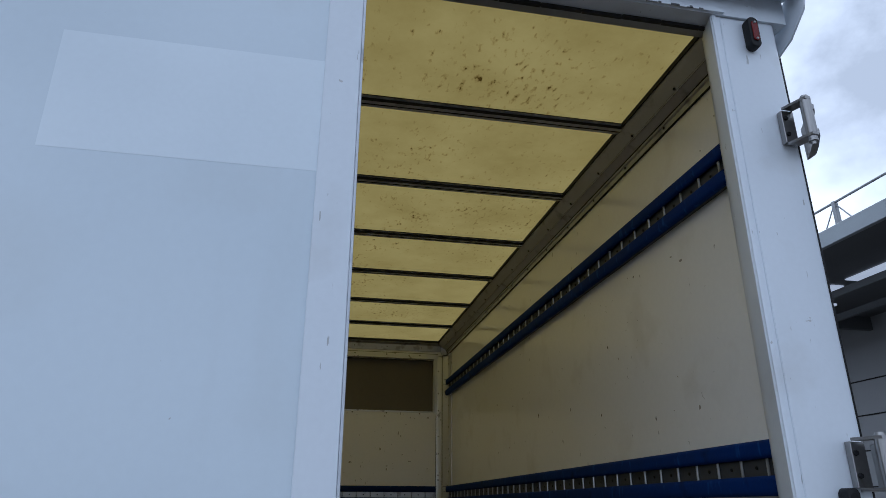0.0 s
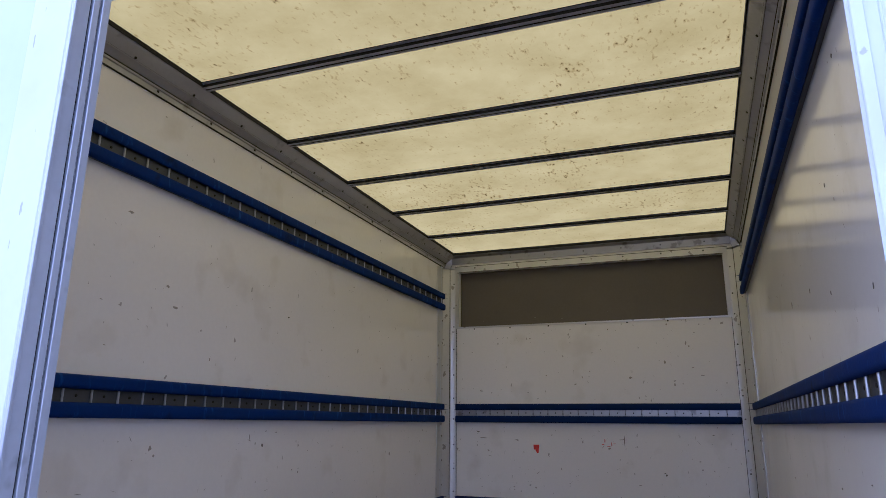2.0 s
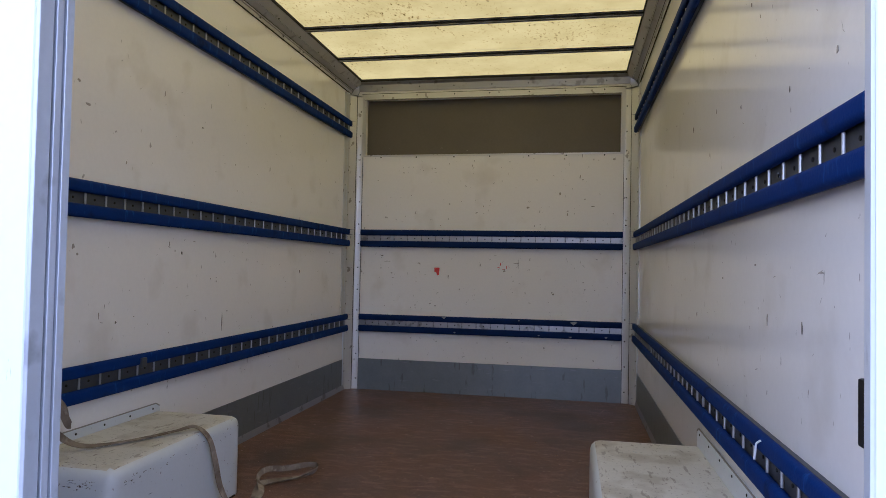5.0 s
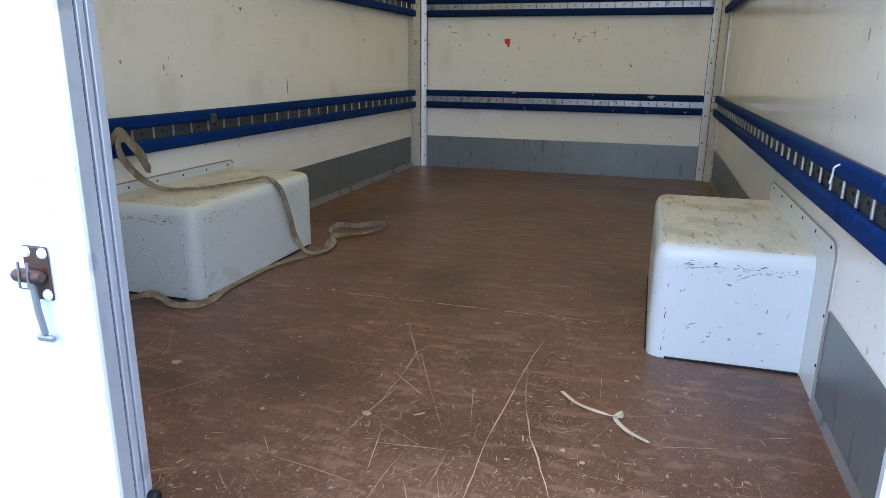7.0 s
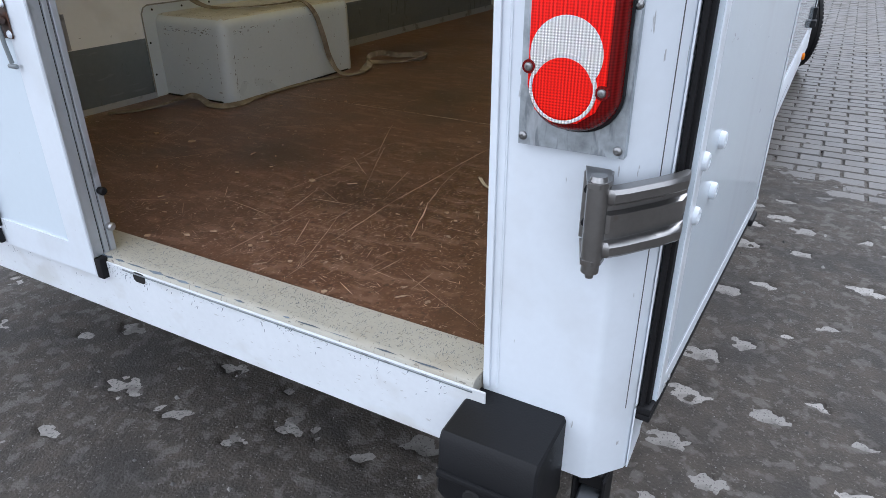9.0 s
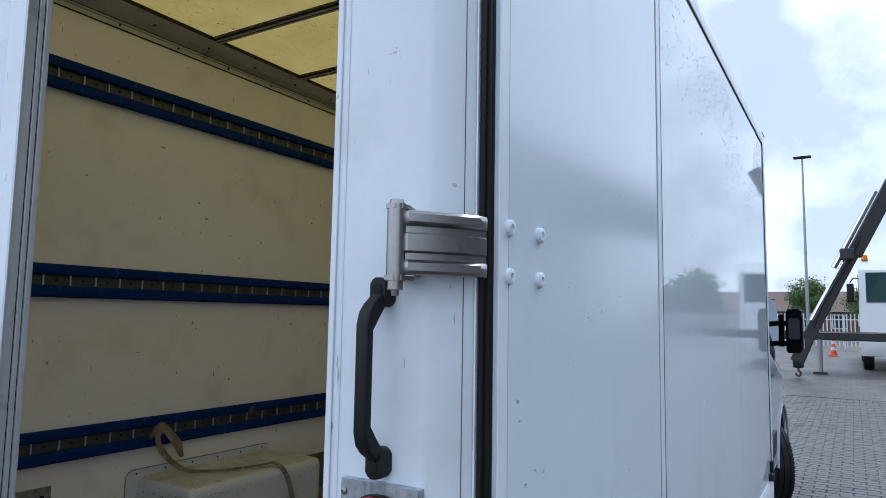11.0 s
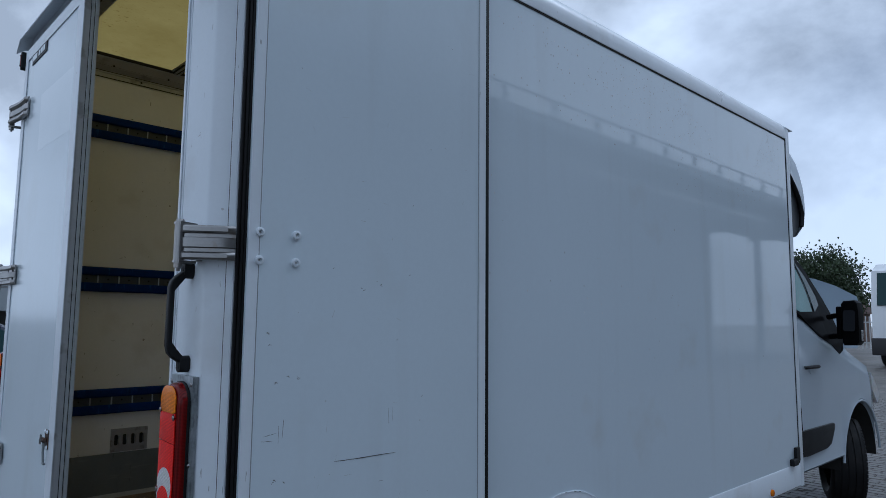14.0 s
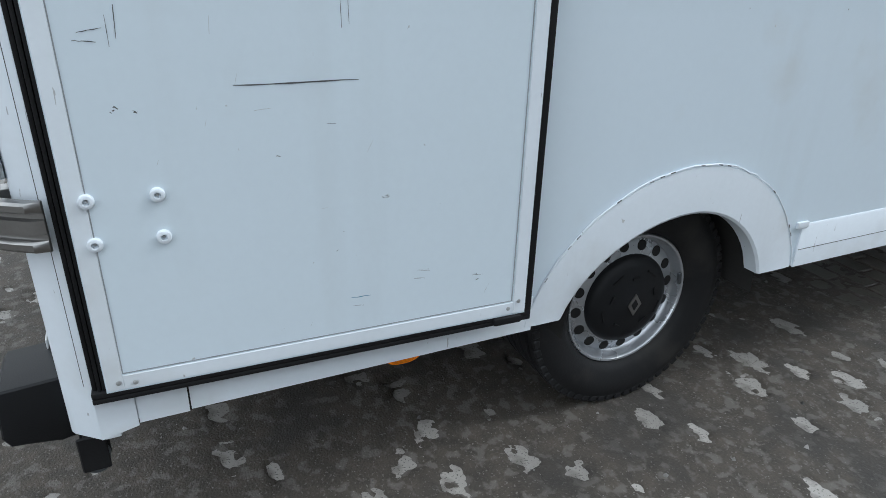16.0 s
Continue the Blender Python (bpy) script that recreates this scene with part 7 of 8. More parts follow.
# raised bonnet
bn = bmesh.new()
N = 12
rowsb = []
for j in range(6):
    t = j / 5
    hw = 0.975 - 0.06 * max(0, t - 0.45) ** 1.6
    rowsb.append([bn.verts.new((hw * (2 * i / N - 1), 5.78 + 0.16 * t + 0.10 * math.sin(math.pi * t), 1.22 + 0.69 * t - 0.24 * t * abs(2 * i / N - 1) ** 3)) for i in range(N + 1)])
for a, b in zip(rowsb, rowsb[1:]):
    for k in range(N):
        bn.faces.new((a[k], a[k + 1], b[k + 1], b[k]))
bmesh.ops.solidify(bn, geom=bn.faces[:], thickness=0.02)
part("bonnet", bn, M_cab, cabo, "raised white bonnet", 60)

# roof fairing, leaning back to the box, with a dark opening in its side
fa = bmesh.new()
rowsf = []
for z, yf, y0, hw in ((2.07, 4.53, 4.49, 0.96), (2.14, 4.61, 4.58, 0.975), (2.25, 4.65, 4.615, 0.985), (2.36, 4.638, 4.55, 0.988), (2.45, 4.61, 4.45, 0.988), (2.54, 4.56, 4.31, 0.985), (2.61, 4.515, 4.15, 0.98), (2.67, 4.42, 4.115, 0.975), (2.715, 4.305, 4.115, 0.965), (2.745, 4.18, 4.115, 0.95)):
    ring = [(hw, y0), (hw, yf - 0.02), (hw * 0.965, yf + 0.03), (hw * 0.86, yf + 0.07), (hw * 0.4, yf + 0.13)]
    ring = [(-x, y) for x, y in ring] + [(0, yf + 0.14)] + ring[::-1]
    rowsf.append([fa.verts.new((x, y, z)) for x, y in ring])
for a, b in zip(rowsf, rowsf[1:]):
    for k in range(len(a) - 1):
        fa.faces.new((a[k], a[k + 1], b[k + 1], b[k]))
part("roof_fairing", fa, M_cab, van, "white wind deflector above the cab", 60).matrix_basis = CAB_FIT
for s in (1, -1):
    f = (lambda b: b) if s > 0 else mirror_x
    part("side_deflector", f(prism([(4.175, 2.05), (4.45, 2.055), (4.53, 2.08), (4.60, 2.16), (4.615, 2.247), (4.55, 2.36), (4.446, 2.459), (4.304, 2.548), (4.175, 2.605)], "x", 0.92, 0.955)), M_slot, van, "dark grey deflector side panel", 0).matrix_basis = CAB_FIT
    part("deflector_rib", f(tube([(0.970, 4.18, 2.585), (0.972, 4.30, 2.54), (0.972, 4.44, 2.455), (0.972, 4.545, 2.355), (0.972, 4.60, 2.24), (0.970, 4.585, 2.15)], 0.017, 8, 4)), M_plastic, van, "black rubber edge of the deflector").matrix_basis = CAB_FIT

# ---- yard ground ----
M_ground = surf("far_block_paving", (0.088, 0.080, 0.068), 0.5, var=0.30, scale=0.35, fine=6, bump=0.2, rough_var=0.35,
                marks=(((0.06, 0.056, 0.052), (0.5, 0.5, 0.5), 0.60, 0.15, 0.6, (0, 0, 0)), ((0.145, 0.13, 0.112), (1.6, 1.6, 1.6), 0.56, 0.10, 0.7, (0, 0, 0)), ((0.045, 0.042, 0.04), (4.5, 3.0, 4.0), 0.60, 0.08, 0.6, (0, 0, 0))))
_n, _l = M_ground.node_tree.nodes, M_ground.node_tree.links
_bk, _bc, _mm = _n.new("ShaderNodeTexBrick"), _n.new("ShaderNodeTexCoord"), _n.new("ShaderNodeMix")
_bk.inputs["Scale"].default_value = 1.0
_bk.inputs["Brick Width"].default_value, _bk.inputs["Row Height"].default_value, _bk.inputs["Mortar Size"].default_value = 0.213, 0.108, 0.008
_bk.inputs["Color1"].default_value, _bk.inputs["Color2"].default_value, _bk.inputs["Mortar"].default_value = (1.15, 1.13, 1.1, 1), (0.8, 0.79, 0.78, 1), (0.35, 0.34, 0.32, 1)
_mm.data_type, _mm.blend_type = "RGBA", "MULTIPLY"
_mm.inputs["Factor"].default_value = 1.0
_pb = _n["Principled BSDF"]
_old = _pb.inputs["Base Color"].links[0].from_socket
_l.new(_bc.outputs["Object"], _bk.inputs["Vector"])
_l.new(_old, _mm.inputs["A"])
_l.new(_bk.outputs["Color"], _mm.inputs["B"])
_l.new(_mm.outputs["Result"], _pb.inputs["Base Color"])
M_paver = surf("worn_concrete_paver", (0.30, 0.285, 0.265), 0.6, var=0.30, scale=9, fine=130, bump=0.35, rough_var=0.3, obj_random=0.5,
               marks=(((0.12, 0.11, 0.10), (14, 14, 14), 0.60, 0.12, 0.7, (0, 0, 0)), ((0.06, 0.055, 0.05), (140, 140, 140), 0.66, 0.05, 0.8, (0, 0, 0))))
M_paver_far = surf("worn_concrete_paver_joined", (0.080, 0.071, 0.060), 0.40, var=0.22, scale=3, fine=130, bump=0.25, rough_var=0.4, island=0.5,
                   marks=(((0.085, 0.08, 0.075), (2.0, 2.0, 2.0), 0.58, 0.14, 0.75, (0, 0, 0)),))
M_paver_joined = surf("worn_pale_paver_joined", (0.30, 0.285, 0.265), 0.6, var=0.30, scale=9, fine=130, bump=0.35, rough_var=0.3, island=0.5,
                      marks=(((0.12, 0.11, 0.10), (14, 14, 14), 0.60, 0.12, 0.7, (0, 0, 0)), ((0.06, 0.055, 0.05), (140, 140, 140), 0.66, 0.05, 0.8, (0, 0, 0))))
M_mud = surf("dark_gritty_dirt", (0.057, 0.048, 0.039), 0.8, var=0.75, scale=16, fine=150, bump=1.0, rough_var=0.3,
             marks=(((0.15, 0.14, 0.125), (120, 120, 120), 0.70, 0.04, 0.8, (0, 0, 0)), ((0.145, 0.135, 0.12), (22, 22, 22), 0.62, 0.08, 0.6, (0, 0, 0)), ((0.03, 0.028, 0.026), (3, 3, 3), 0.60, 0.12, 0.6, (0, 0, 0))))

gm = bmesh.new()
X0, X1, Y0, Y1 = -3.2, 5.2, -3.0, 15.0
pts = [(-1500, -1500), (1500, -1500), (1500, 1500), (-1500, 1500)]
inner = [(X0, Y0), (X1, Y0), (X1, Y1), (X0, Y1)]
vo = [gm.verts.new((x, y, -0.004)) for x, y in pts]
vi = [gm.verts.new((x, y, -0.004)) for x, y in inner]
vb = [gm.verts.new((x, y, -0.08)) for x, y in inner]
for i in range(4):
    j = (i + 1) % 4
    gm.faces.new((vo[i], vo[j], vi[j], vi[i]))
    gm.faces.new((vi[i], vi[j], vb[j], vb[i]))
gm.faces.new(vb)
ground = link("ground", gm, M_ground, None, smooth=0)
tagged(ground, "grey block-paved yard reaching far away", "ground", "", "structure")

# blocks laid in stretcher bond; those beside the open door are pieces of their own
PW, PL, GAP = 0.105, 0.210, 0.008
pave = tagged(new("pavement"), "worn concrete block paving with dirt in the joints", "paving", "", "structure")


def paver_mesh(name, dz):
    return box(-PL / 2 + GAP / 2, PL / 2 - GAP / 2, -PW / 2 + GAP / 2, PW / 2 - GAP / 2, -0.05, 0.0, 0.006, 1)


kinds = []
for i in range(3):
    me = bpy.data.meshes.new("paver")
    b = paver_mesh("paver", 0)
    for v in b.verts:
        if v.co.z > -0.02:
            v.co.z += random.uniform(-0.0015, 0.0015)
    bmesh.ops.recalc_face_normals(b, faces=b.faces)
    b.to_mesh(me)
    b.free()
    me.materials.append(M_paver)
    kinds.append(me)
far_v, far_f, far_m = [], [], []
count = 0
row = 0
y = Y0 + PW / 2
while y < Y1 - PW / 2:
    x = X0 + PL / 2 + (PL / 2 if row % 2 else 0)
    while x < X1 - PL / 2:
        z = -0.003 + 0.010 * noise.noise((x * 0.6, y * 0.6, 1.0)) + random.uniform(-0.002, 0.002)
        ax, ay = random.uniform(-0.008, 0.008), random.uniform(-0.008, 0.008)
        worn = math.hypot(x - 0.6, max(0, y - 0.9)) < 1.72 and y > -1.8
        if worn and x > 0.45 and -0.35 < y and count < 300:
            o = new("paver", kinds[count % 3])
            o.parent = pave
            o.matrix_basis = Matrix.Translation((x, y, z)) @ Euler((ax, ay, random.uniform(-0.012, 0.012))).to_matrix().to_4x4()
            count += 1
        else:
            hx, hy, c = PL / 2 - GAP / 2, PW / 2 - GAP / 2, 0.006
            n0 = len(far_v)
            for h, w, d in ((-c, hx, hy), (0, hx - c, hy - c)):
                for sx, sy in ((-1, -1), (1, -1), (1, 1), (-1, 1)):
                    far_v.append((x + sx * w, y + sy * d, z + h + ay * sx * w + ax * sy * d))
            for sx, sy in ((-1, -1), (1, -1), (1, 1), (-1, 1)):
                far_v.append((x + sx * hx, y + sy * hy, z - 0.04))
            far_m += [1 if worn else 0] * 9
            far_f.append((n0 + 4, n0 + 5, n0 + 6, n0 + 7))
            for k in range(4):
                j = (k + 1) % 4
                far_f.append((n0 + k, n0 + j, n0 + 4 + j, n0 + 4 + k))
                far_f.append((n0 + 8 + k, n0 + 8 + j, n0 + j, n0 + k))
        x += PL
    y += PW
    row += 1
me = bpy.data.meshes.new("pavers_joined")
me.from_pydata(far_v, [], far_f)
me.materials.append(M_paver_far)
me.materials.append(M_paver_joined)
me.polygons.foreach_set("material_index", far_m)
o = new("paver_field", me)
o.parent = pave
o["kind"] = "stuff"

# dirt lying over and between the blocks, finer beside the van
def dirt_height(x, y):
    n1 = noise.noise((x * 8.5, y * 12.0, 3.0))
    n2 = noise.noise((x * 27, y * 31, 7.0))
    n3 = noise.noise((x * 1.3, y * 1.3, 11.0))
    n4 = noise.noise((x * 48, y * 48, 5.0))
    lie = 0.010 * noise.noise((x * 0.6, y * 0.6, 1.0))
    near = max(0.0, min(1.0, (2.4 - math.hypot(x - 0.6, max(0, y - 0.9))) / 0.8))
    edge = min(x - X0, X1 - x, y - Y0, Y1 - y) + 0.5 * n3
    far = -0.0105 - 0.020 * max(0.0, 1.0 - edge / 1.2) + 0.010 * n1 + 0.004 * n2 + 0.002 * n4 + 0.006 * n3
    if near <= 0:
        return far + lie
    # trodden dirt over the blocks, worn through to the stone here and there
    row = math.floor((y - Y0) / PW)
    u = (x - X0 - (PL / 2 if row % 2 else 0)) / PL
    col = math.floor(u)
    pick = math.sin(row * 12.9898 + col * 78.233) * 43758.5453 % 1.0
    bare = 0.0
    if pick < 0.40:
        k = 0.5 + 0.9 * (pick * 97.0 % 1.0)
        dx, dy = (u - col - 0.5) * PL / (0.062 * k), ((y - Y0) / PW - row - 0.5) * PW / (0.040 * k)
        bare = max(0.0, 0.86 - math.hypot(dx, dy) + 0.75 * n2 + 0.60 * n4 + 0.4 * n1)
    close = 0.0035 + 0.0025 * n1 + 0.0016 * n2 + 0.0010 * n4 - 0.022 * min(bare, 0.6)
    return far + (close - far) * near + lie


dv, df = [], []
FX0, FX1, FY0, FY1, ST = -1.2, 3.2, -1.2, 3.6, 0.0105
nx, ny = int((FX1 - FX0) / ST), int((FY1 - FY0) / ST)
for j in range(ny + 1):
    for i in range(nx + 1):
        x, y = FX0 + i * ST, FY0 + j * ST
        dv.append((x, y, dirt_height(x, y)))
for j in range(ny):
    for i in range(nx):
        a = j * (nx + 1) + i
        df.append((a, a + 1, a + nx + 2, a + nx + 1))
xs = [X0 + 0.04 * i for i in range(int((X1 - X0) / 0.04))]
ys = [Y0 + (Y1 - Y0) * (j / 360) ** 1.2 for j in range(361)]
n0 = len(dv)
for y in ys:
    for x in xs:
        dv.append((x, y, dirt_height(x, y)))
for j in range(len(ys) - 1):
    for i in range(len(xs) - 1):
        if xs[i] > FX0 and xs[i + 1] < FX1 and ys[j] > FY0 and ys[j + 1] < FY1:
            continue
        a = n0 + j * len(xs) + i
        df.append((a, a + 1, a + len(xs) + 1, a + len(xs)))
me = bpy.data.meshes.new("dirt_layer")
me.from_pydata(dv, [], df)
me.materials.append(M_mud)
me.shade_smooth()
dirt = new("dirt_layer", me)
tagged(dirt, "dark gritty dirt lying over the paving", "dirt", "", "stuff")

# loose grit
rnd = random.Random(21)
gv, gf = [], []
for i in range(7000):
    x, y = rnd.uniform(-0.9, 3.0), rnd.uniform(-0.8, 3.4)
    r = rnd.uniform(0.0010, 0.0030) if i % 60 else rnd.uniform(0.004, 0.010)
    z = dirt_height(x, y)
    n = len(gv)
    a = rnd.uniform(0, 6.28)
    for k in range(4):
        gv.append((x + r * math.cos(a + 1.57 * k) * rnd.uniform(0.7, 1.3), y + r * math.sin(a + 1.57 * k) * rnd.uniform(0.7, 1.3), z - 0.001))
    gv.append((x, y, z + r))
    gf += [(n + k, n + (k + 1) % 4, n + 4) for k in range(4)]
me = bpy.data.meshes.new("loose_grit")
me.from_pydata(gv, [], gf)
me.materials.append(surf("grey_grit", (0.17, 0.165, 0.155), 0.7, var=0.2, island=1.4, bump=0))
grit = new("loose_grit", me)
tagged(grit, "loose pale grit scattered on the dirty paving", "grit", "", "stuff")

# ---- open hall beside the yard ----
M_clad = surf("dark_sheet_cladding", (0.10, 0.105, 0.11), 0.5, var=0.15, scale=0.6, fine=20)
M_clad_light = surf("grey_wall_panel", (0.30, 0.305, 0.31), 0.5, var=0.10, scale=0.6, fine=20)
M_fascia = surf("grey_steel_fascia", (0.30, 0.33, 0.35), 0.45, 0.2, var=0.12, scale=1.5, fine=30)
M_gsteel = surf("galvanised_rail_steel", (0.30, 0.31, 0.32), 0.5, 0.5, var=0.15, scale=5)
M_lamp = bpy.data.materials.new("strip_light")
M_lamp.use_nodes = True
M_lamp.node_tree.nodes["Principled BSDF"].inputs["Emission Color"].default_value = (1, 1, 1, 1)
M_lamp.node_tree.nodes["Principled BSDF"].inputs["Emission Strength"].default_value = 0.45
HX0, HX1, HY0, HY1, HZ = 11.9, 18.0, -6.0, 46.0, 7.45
hall = thing("open_hall", "dark open-fronted steel hall with roof railing", "building", "", "")
part("roof", box(HX0 + 0.05, HX1 + 0.3, HY0, HY1, HZ + 0.02, HZ + 0.22), M_clad, hall, "dark sheet roof seen from below")
part("fascia", box(HX0 - 0.08, HX0 + 0.049, HY0, HY1, HZ - 0.06, HZ + 0.34, 0.01, 1), M_fascia, hall, "grey steel fascia")
hw = part("back_wall", box(HX1 - 0.0, HX1 + 0.2, HY0, 40.0, 0, HZ + 0.019), M_clad_light, hall, "grey panelled back wall")
for z in (1.1, 2.2, 3.3, 4.4, 5.5):
    part("panel_joint", box(HX1 - 0.03, HX1 - 0.001, HY0, 40.0, z, z + 0.04), M_hole, hw)
for y in (HY0 + 0.2, 2.0, 9.5, 17.0, 24.5, 32.0, 39.5, HY1 - 0.4):
    part("column", box(HX0 + 0.10, HX0 + 0.36, y, y + 0.26, 0, HZ - 0.001), M_fascia, hall)
    part("rafter", box(HX0 + 0.37, HX1 - 0.001, y + 0.05, y + 0.21, HZ - 0.42, HZ + 0.0195), M_clad, hall)
for x in (13.6, 15.4):
    part("purlin", box(x, x + 0.14, HY0, HY1, HZ - 0.62, HZ - 0.44), M_clad, hall)
sky0 = None
for i in range(17):
    y = HY0 + 1.2 + i * 2.9
    m = Matrix.Translation((14.45, y, HZ - 0.02))
    if sky0 is None:
        sky0 = part("roof_light", box(-0.2, 0.2, -1.2, 1.2, 0.0, 0.03), M_lamp, hall, "pale roof light")
        sky0.matrix_basis = m
    else:
        same_part(sky0, "roof_light", hall, m)
post0 = None
for i in range(21):
    y = HY0 + 0.5 + i * 2.4
    m = Matrix.Translation((HX0 + 0.15, y, HZ + 0.22))
    if post0 is None:
        post0 = part("rail_post", join(box(-0.05, 0.05, -0.05, 0.05, 0, 0.78), tube([(0, -0.5, 0.1), (0, 0, 0.74)], 0.016, 6), tube([(0, 0.5, 0.1), (0, 0, 0.74)], 0.016, 6)), M_gsteel, hall, "roof railing post with stays")
        post0.matrix_basis = m
    else:
        same_part(post0, "rail_post", hall, m)
part("hand_rail", tube([(HX0 + 0.15, HY0, HZ + 0.98), (HX0 + 0.15, HY1, HZ + 0.98)], 0.03, 8), M_gsteel, hall)
for y in (3.5, 14.0):
    part("strip_lamp", box(13.9, 14.0, y, y + 3.2, HZ - 0.70, HZ - 0.64), M_lamp, hall, "lit strip lamp")

# ---- fence, lamp post, cone ----
M_fence = surf("white_fence_paint", (0.72, 0.73, 0.74), 0.5, var=0.08, scale=4)
fence = thing("picket_fence", "white steel picket fence along the yard", "fence")
pk = None
for i in range(150):
    m = Matrix.Translation((-16 + i * 0.19, 42.5, 0.15))
    if pk is None:
        pk = part("picket", box(-0.03, 0.03, -0.012, 0.012, 0, 1.80, 0.006, 1), M_fence, fence)
        pk.matrix_basis = m
    else:
        same_part(pk, "picket", fence, m)
for z in (0.45, 1.6):
    part("fence_rail", box(-16.1, 12.4, 42.515, 42.55, z, z + 0.06), M_fence, fence)
for i in range(11):
    part("post", box(-16.0 + i * 2.85, -15.9 + i * 2.85, 42.551, 42.63, 0, 1.85), M_fence, fence)

lamp = thing("street_lamp", "tall grey yard lamp post with flat head", "street lamp")
part("pole", lathe([(0, 0.0), (0, 0.11), (1.2, 0.10), (1.25, 0.085), (10.2, 0.045), (10.2, 0)], 14, "z"), M_gsteel, lamp).matrix_basis = Matrix.Translation((-0.44, 39.5, 0))
part("head", moved(join(box(-0.42, -0.04, -0.16, 0.16, -0.05, 0.05, 0.01, 1), box(0.04, 0.42, -0.16, 0.16, -0.05, 0.05, 0.01, 1), box(-0.05, 0.05, -0.05, 0.05, -0.10, 0.08)), Matrix.Translation((-0.44, 39.5, 10.28))), M_plastic, lamp, "dark floodlight head")

M_orange = surf("orange_cone_plastic", (0.75, 0.10, 0.02), 0.5, var=0.12, scale=8)


def cone(x, y, k=1.0):
    c = thing("traffic_cone", "orange and white traffic cone on the paving", "traffic cone", "traffic cones", at=(x, y, 0))
    part("base", box(-0.2, 0.2, -0.2, 0.2, 0, 0.035, 0.008, 1), M_orange, c)
    for z0, z1, m in ((0.035, 0.25, M_orange), (0.25, 0.40, M_fence), (0.40, 0.54, M_orange), (0.54, 0.64, M_fence), (0.64, 0.76, M_orange)):
        r = lambda z: 0.155 - 0.165 * z
        part("band", lathe([(z0, 0), (z0, r(z0)), (z1 - 0.0005, r(z1)), (z1 - 0.0005, 0)], 20, "z"), m, c)


cone(0.80, 34.0)
cone(-2.6, 36.5)

# ---- crane truck ----
M_crane = surf("dark_grey_crane_paint", (0.018, 0.018, 0.020), 0.5, 0.0, var=0.3, scale=3, fine=60)
M_truckwhite = surf("white_truck_paint", (0.74, 0.76, 0.78), 0.25, var=0.05, scale=2)
truck = thing("crane_truck", "white lorry with dark loading crane unfolded beside it", "lorry", at=(-0.36, 0, 0))
tcab = part("cab", join(prism([(24.6, 1.0), (26.6, 1.0), (26.6, 3.5), (25.2, 3.55), (24.75, 3.2), (24.6, 2.1)], "x", 2.75, 5.0, 0.06, 2)), M_truckwhite, truck, "white lorry cab")
tcab.matrix_basis = Matrix.Translation((-0.62, 0, 0))
part("windscreen", prism([(24.60, 2.15), (24.74, 3.10), (24.72, 3.11), (24.58, 2.15)], "x", 2.95, 4.8), M_tint, tcab)
part("side_window", box(2.735, 2.749, 24.95, 25.9, 2.2, 3.05), M_tint, tcab)
tm = part("lorry_mirror", box(2.42, 2.62, 24.5, 24.6, 2.15, 2.75, 0.03, 2), M_plastic, tcab)
part("mirror_arm", tube([(2.52, 24.56, 2.78), (2.60, 24.65, 2.92), (2.76, 24.75, 2.92)], 0.02, 6), M_plastic, tm)
part("beacon", moved(lathe([(0, 0.10), (0.16, 0.09), (0.19, 0.05), (0.19, 0)], 14, "z"), Matrix.Translation((2.95, 25.2, 3.54))), M_amber, tcab, "amber beacon")
part("chassis", box(-1.8, 5.0, 22.9, 23.2, 0.95, 1.22, 0.02, 1), M_crane, truck, "black chassis beam and outrigger")
part("chassis", box(3.1, 3.4, 23.2, 32, 0.8, 1.1), M_crane, truck)
part("flat_bed", box(2.13, 4.58, 27.0, 34.0, 1.15, 1.35), M_crane, truck)
for y in (25.3, 30.5):
    w = part("lorry_wheel", moved(lathe([(-0.15, 0.28), (-0.15, 0.48), (-0.12, 0.51), (0.12, 0.51), (0.15, 0.48), (0.15, 0.28)], 30, "x"), Matrix.Translation((2.33, y, 0.51))), M_tyre, truck)
    part("hub", moved(lathe([(-0.10, 0.29), (-0.06, 0.20), (-0.14, 0.10), (-0.14, 0)], 24, "x"), Matrix.Translation((2.33, y, 0.51))), M_rim, w)
part("bumper", box(2.13, 4.38, 24.4, 24.59, 0.45, 1.0, 0.04, 2), M_truckwhite, truck)
def beam(a, b, w, h):
    a, b = Vector(a), Vector(b)
    d = (b - a)
    q = d.to_track_quat("Y", "Z").to_matrix().to_4x4()
    return moved(box(-w / 2, w / 2, 0, d.length, -h / 2, h / 2, 0.02, 1), Matrix.Translation(a) @ q)
part("boom", beam((0.62, 20.0, 0.55), (2.10, 20.2, 3.55), 0.17, 0.30), M_crane, truck, "dark crane boom")
part("boom", beam((2.02, 20.18, 3.30), (3.3, 20.4, 5.9), 0.20, 0.36), M_crane, truck, "dark crane boom")
part("boom_tip", beam((0.86, 19.95, 1.05), (0.60, 19.95, 0.42), 0.26, 0.34), M_crane, truck)
part("ram", tube([(0.98, 19.82, 1.55), (1.95, 19.95, 3.45)], 0.055, 10), M_chrome, truck, "chromed hydraulic ram")
part("ram", tube([(1.55, 19.80, 2.95), (2.55, 19.9, 4.95)], 0.075, 10), M_chrome, truck)
part("hose", tube([(1.05, 19.75, 1.35), (1.35, 19.74, 2.15), (1.80, 19.8, 2.85), (2.2, 19.9, 3.75)], 0.02, 6, 3), M_rubber, truck)
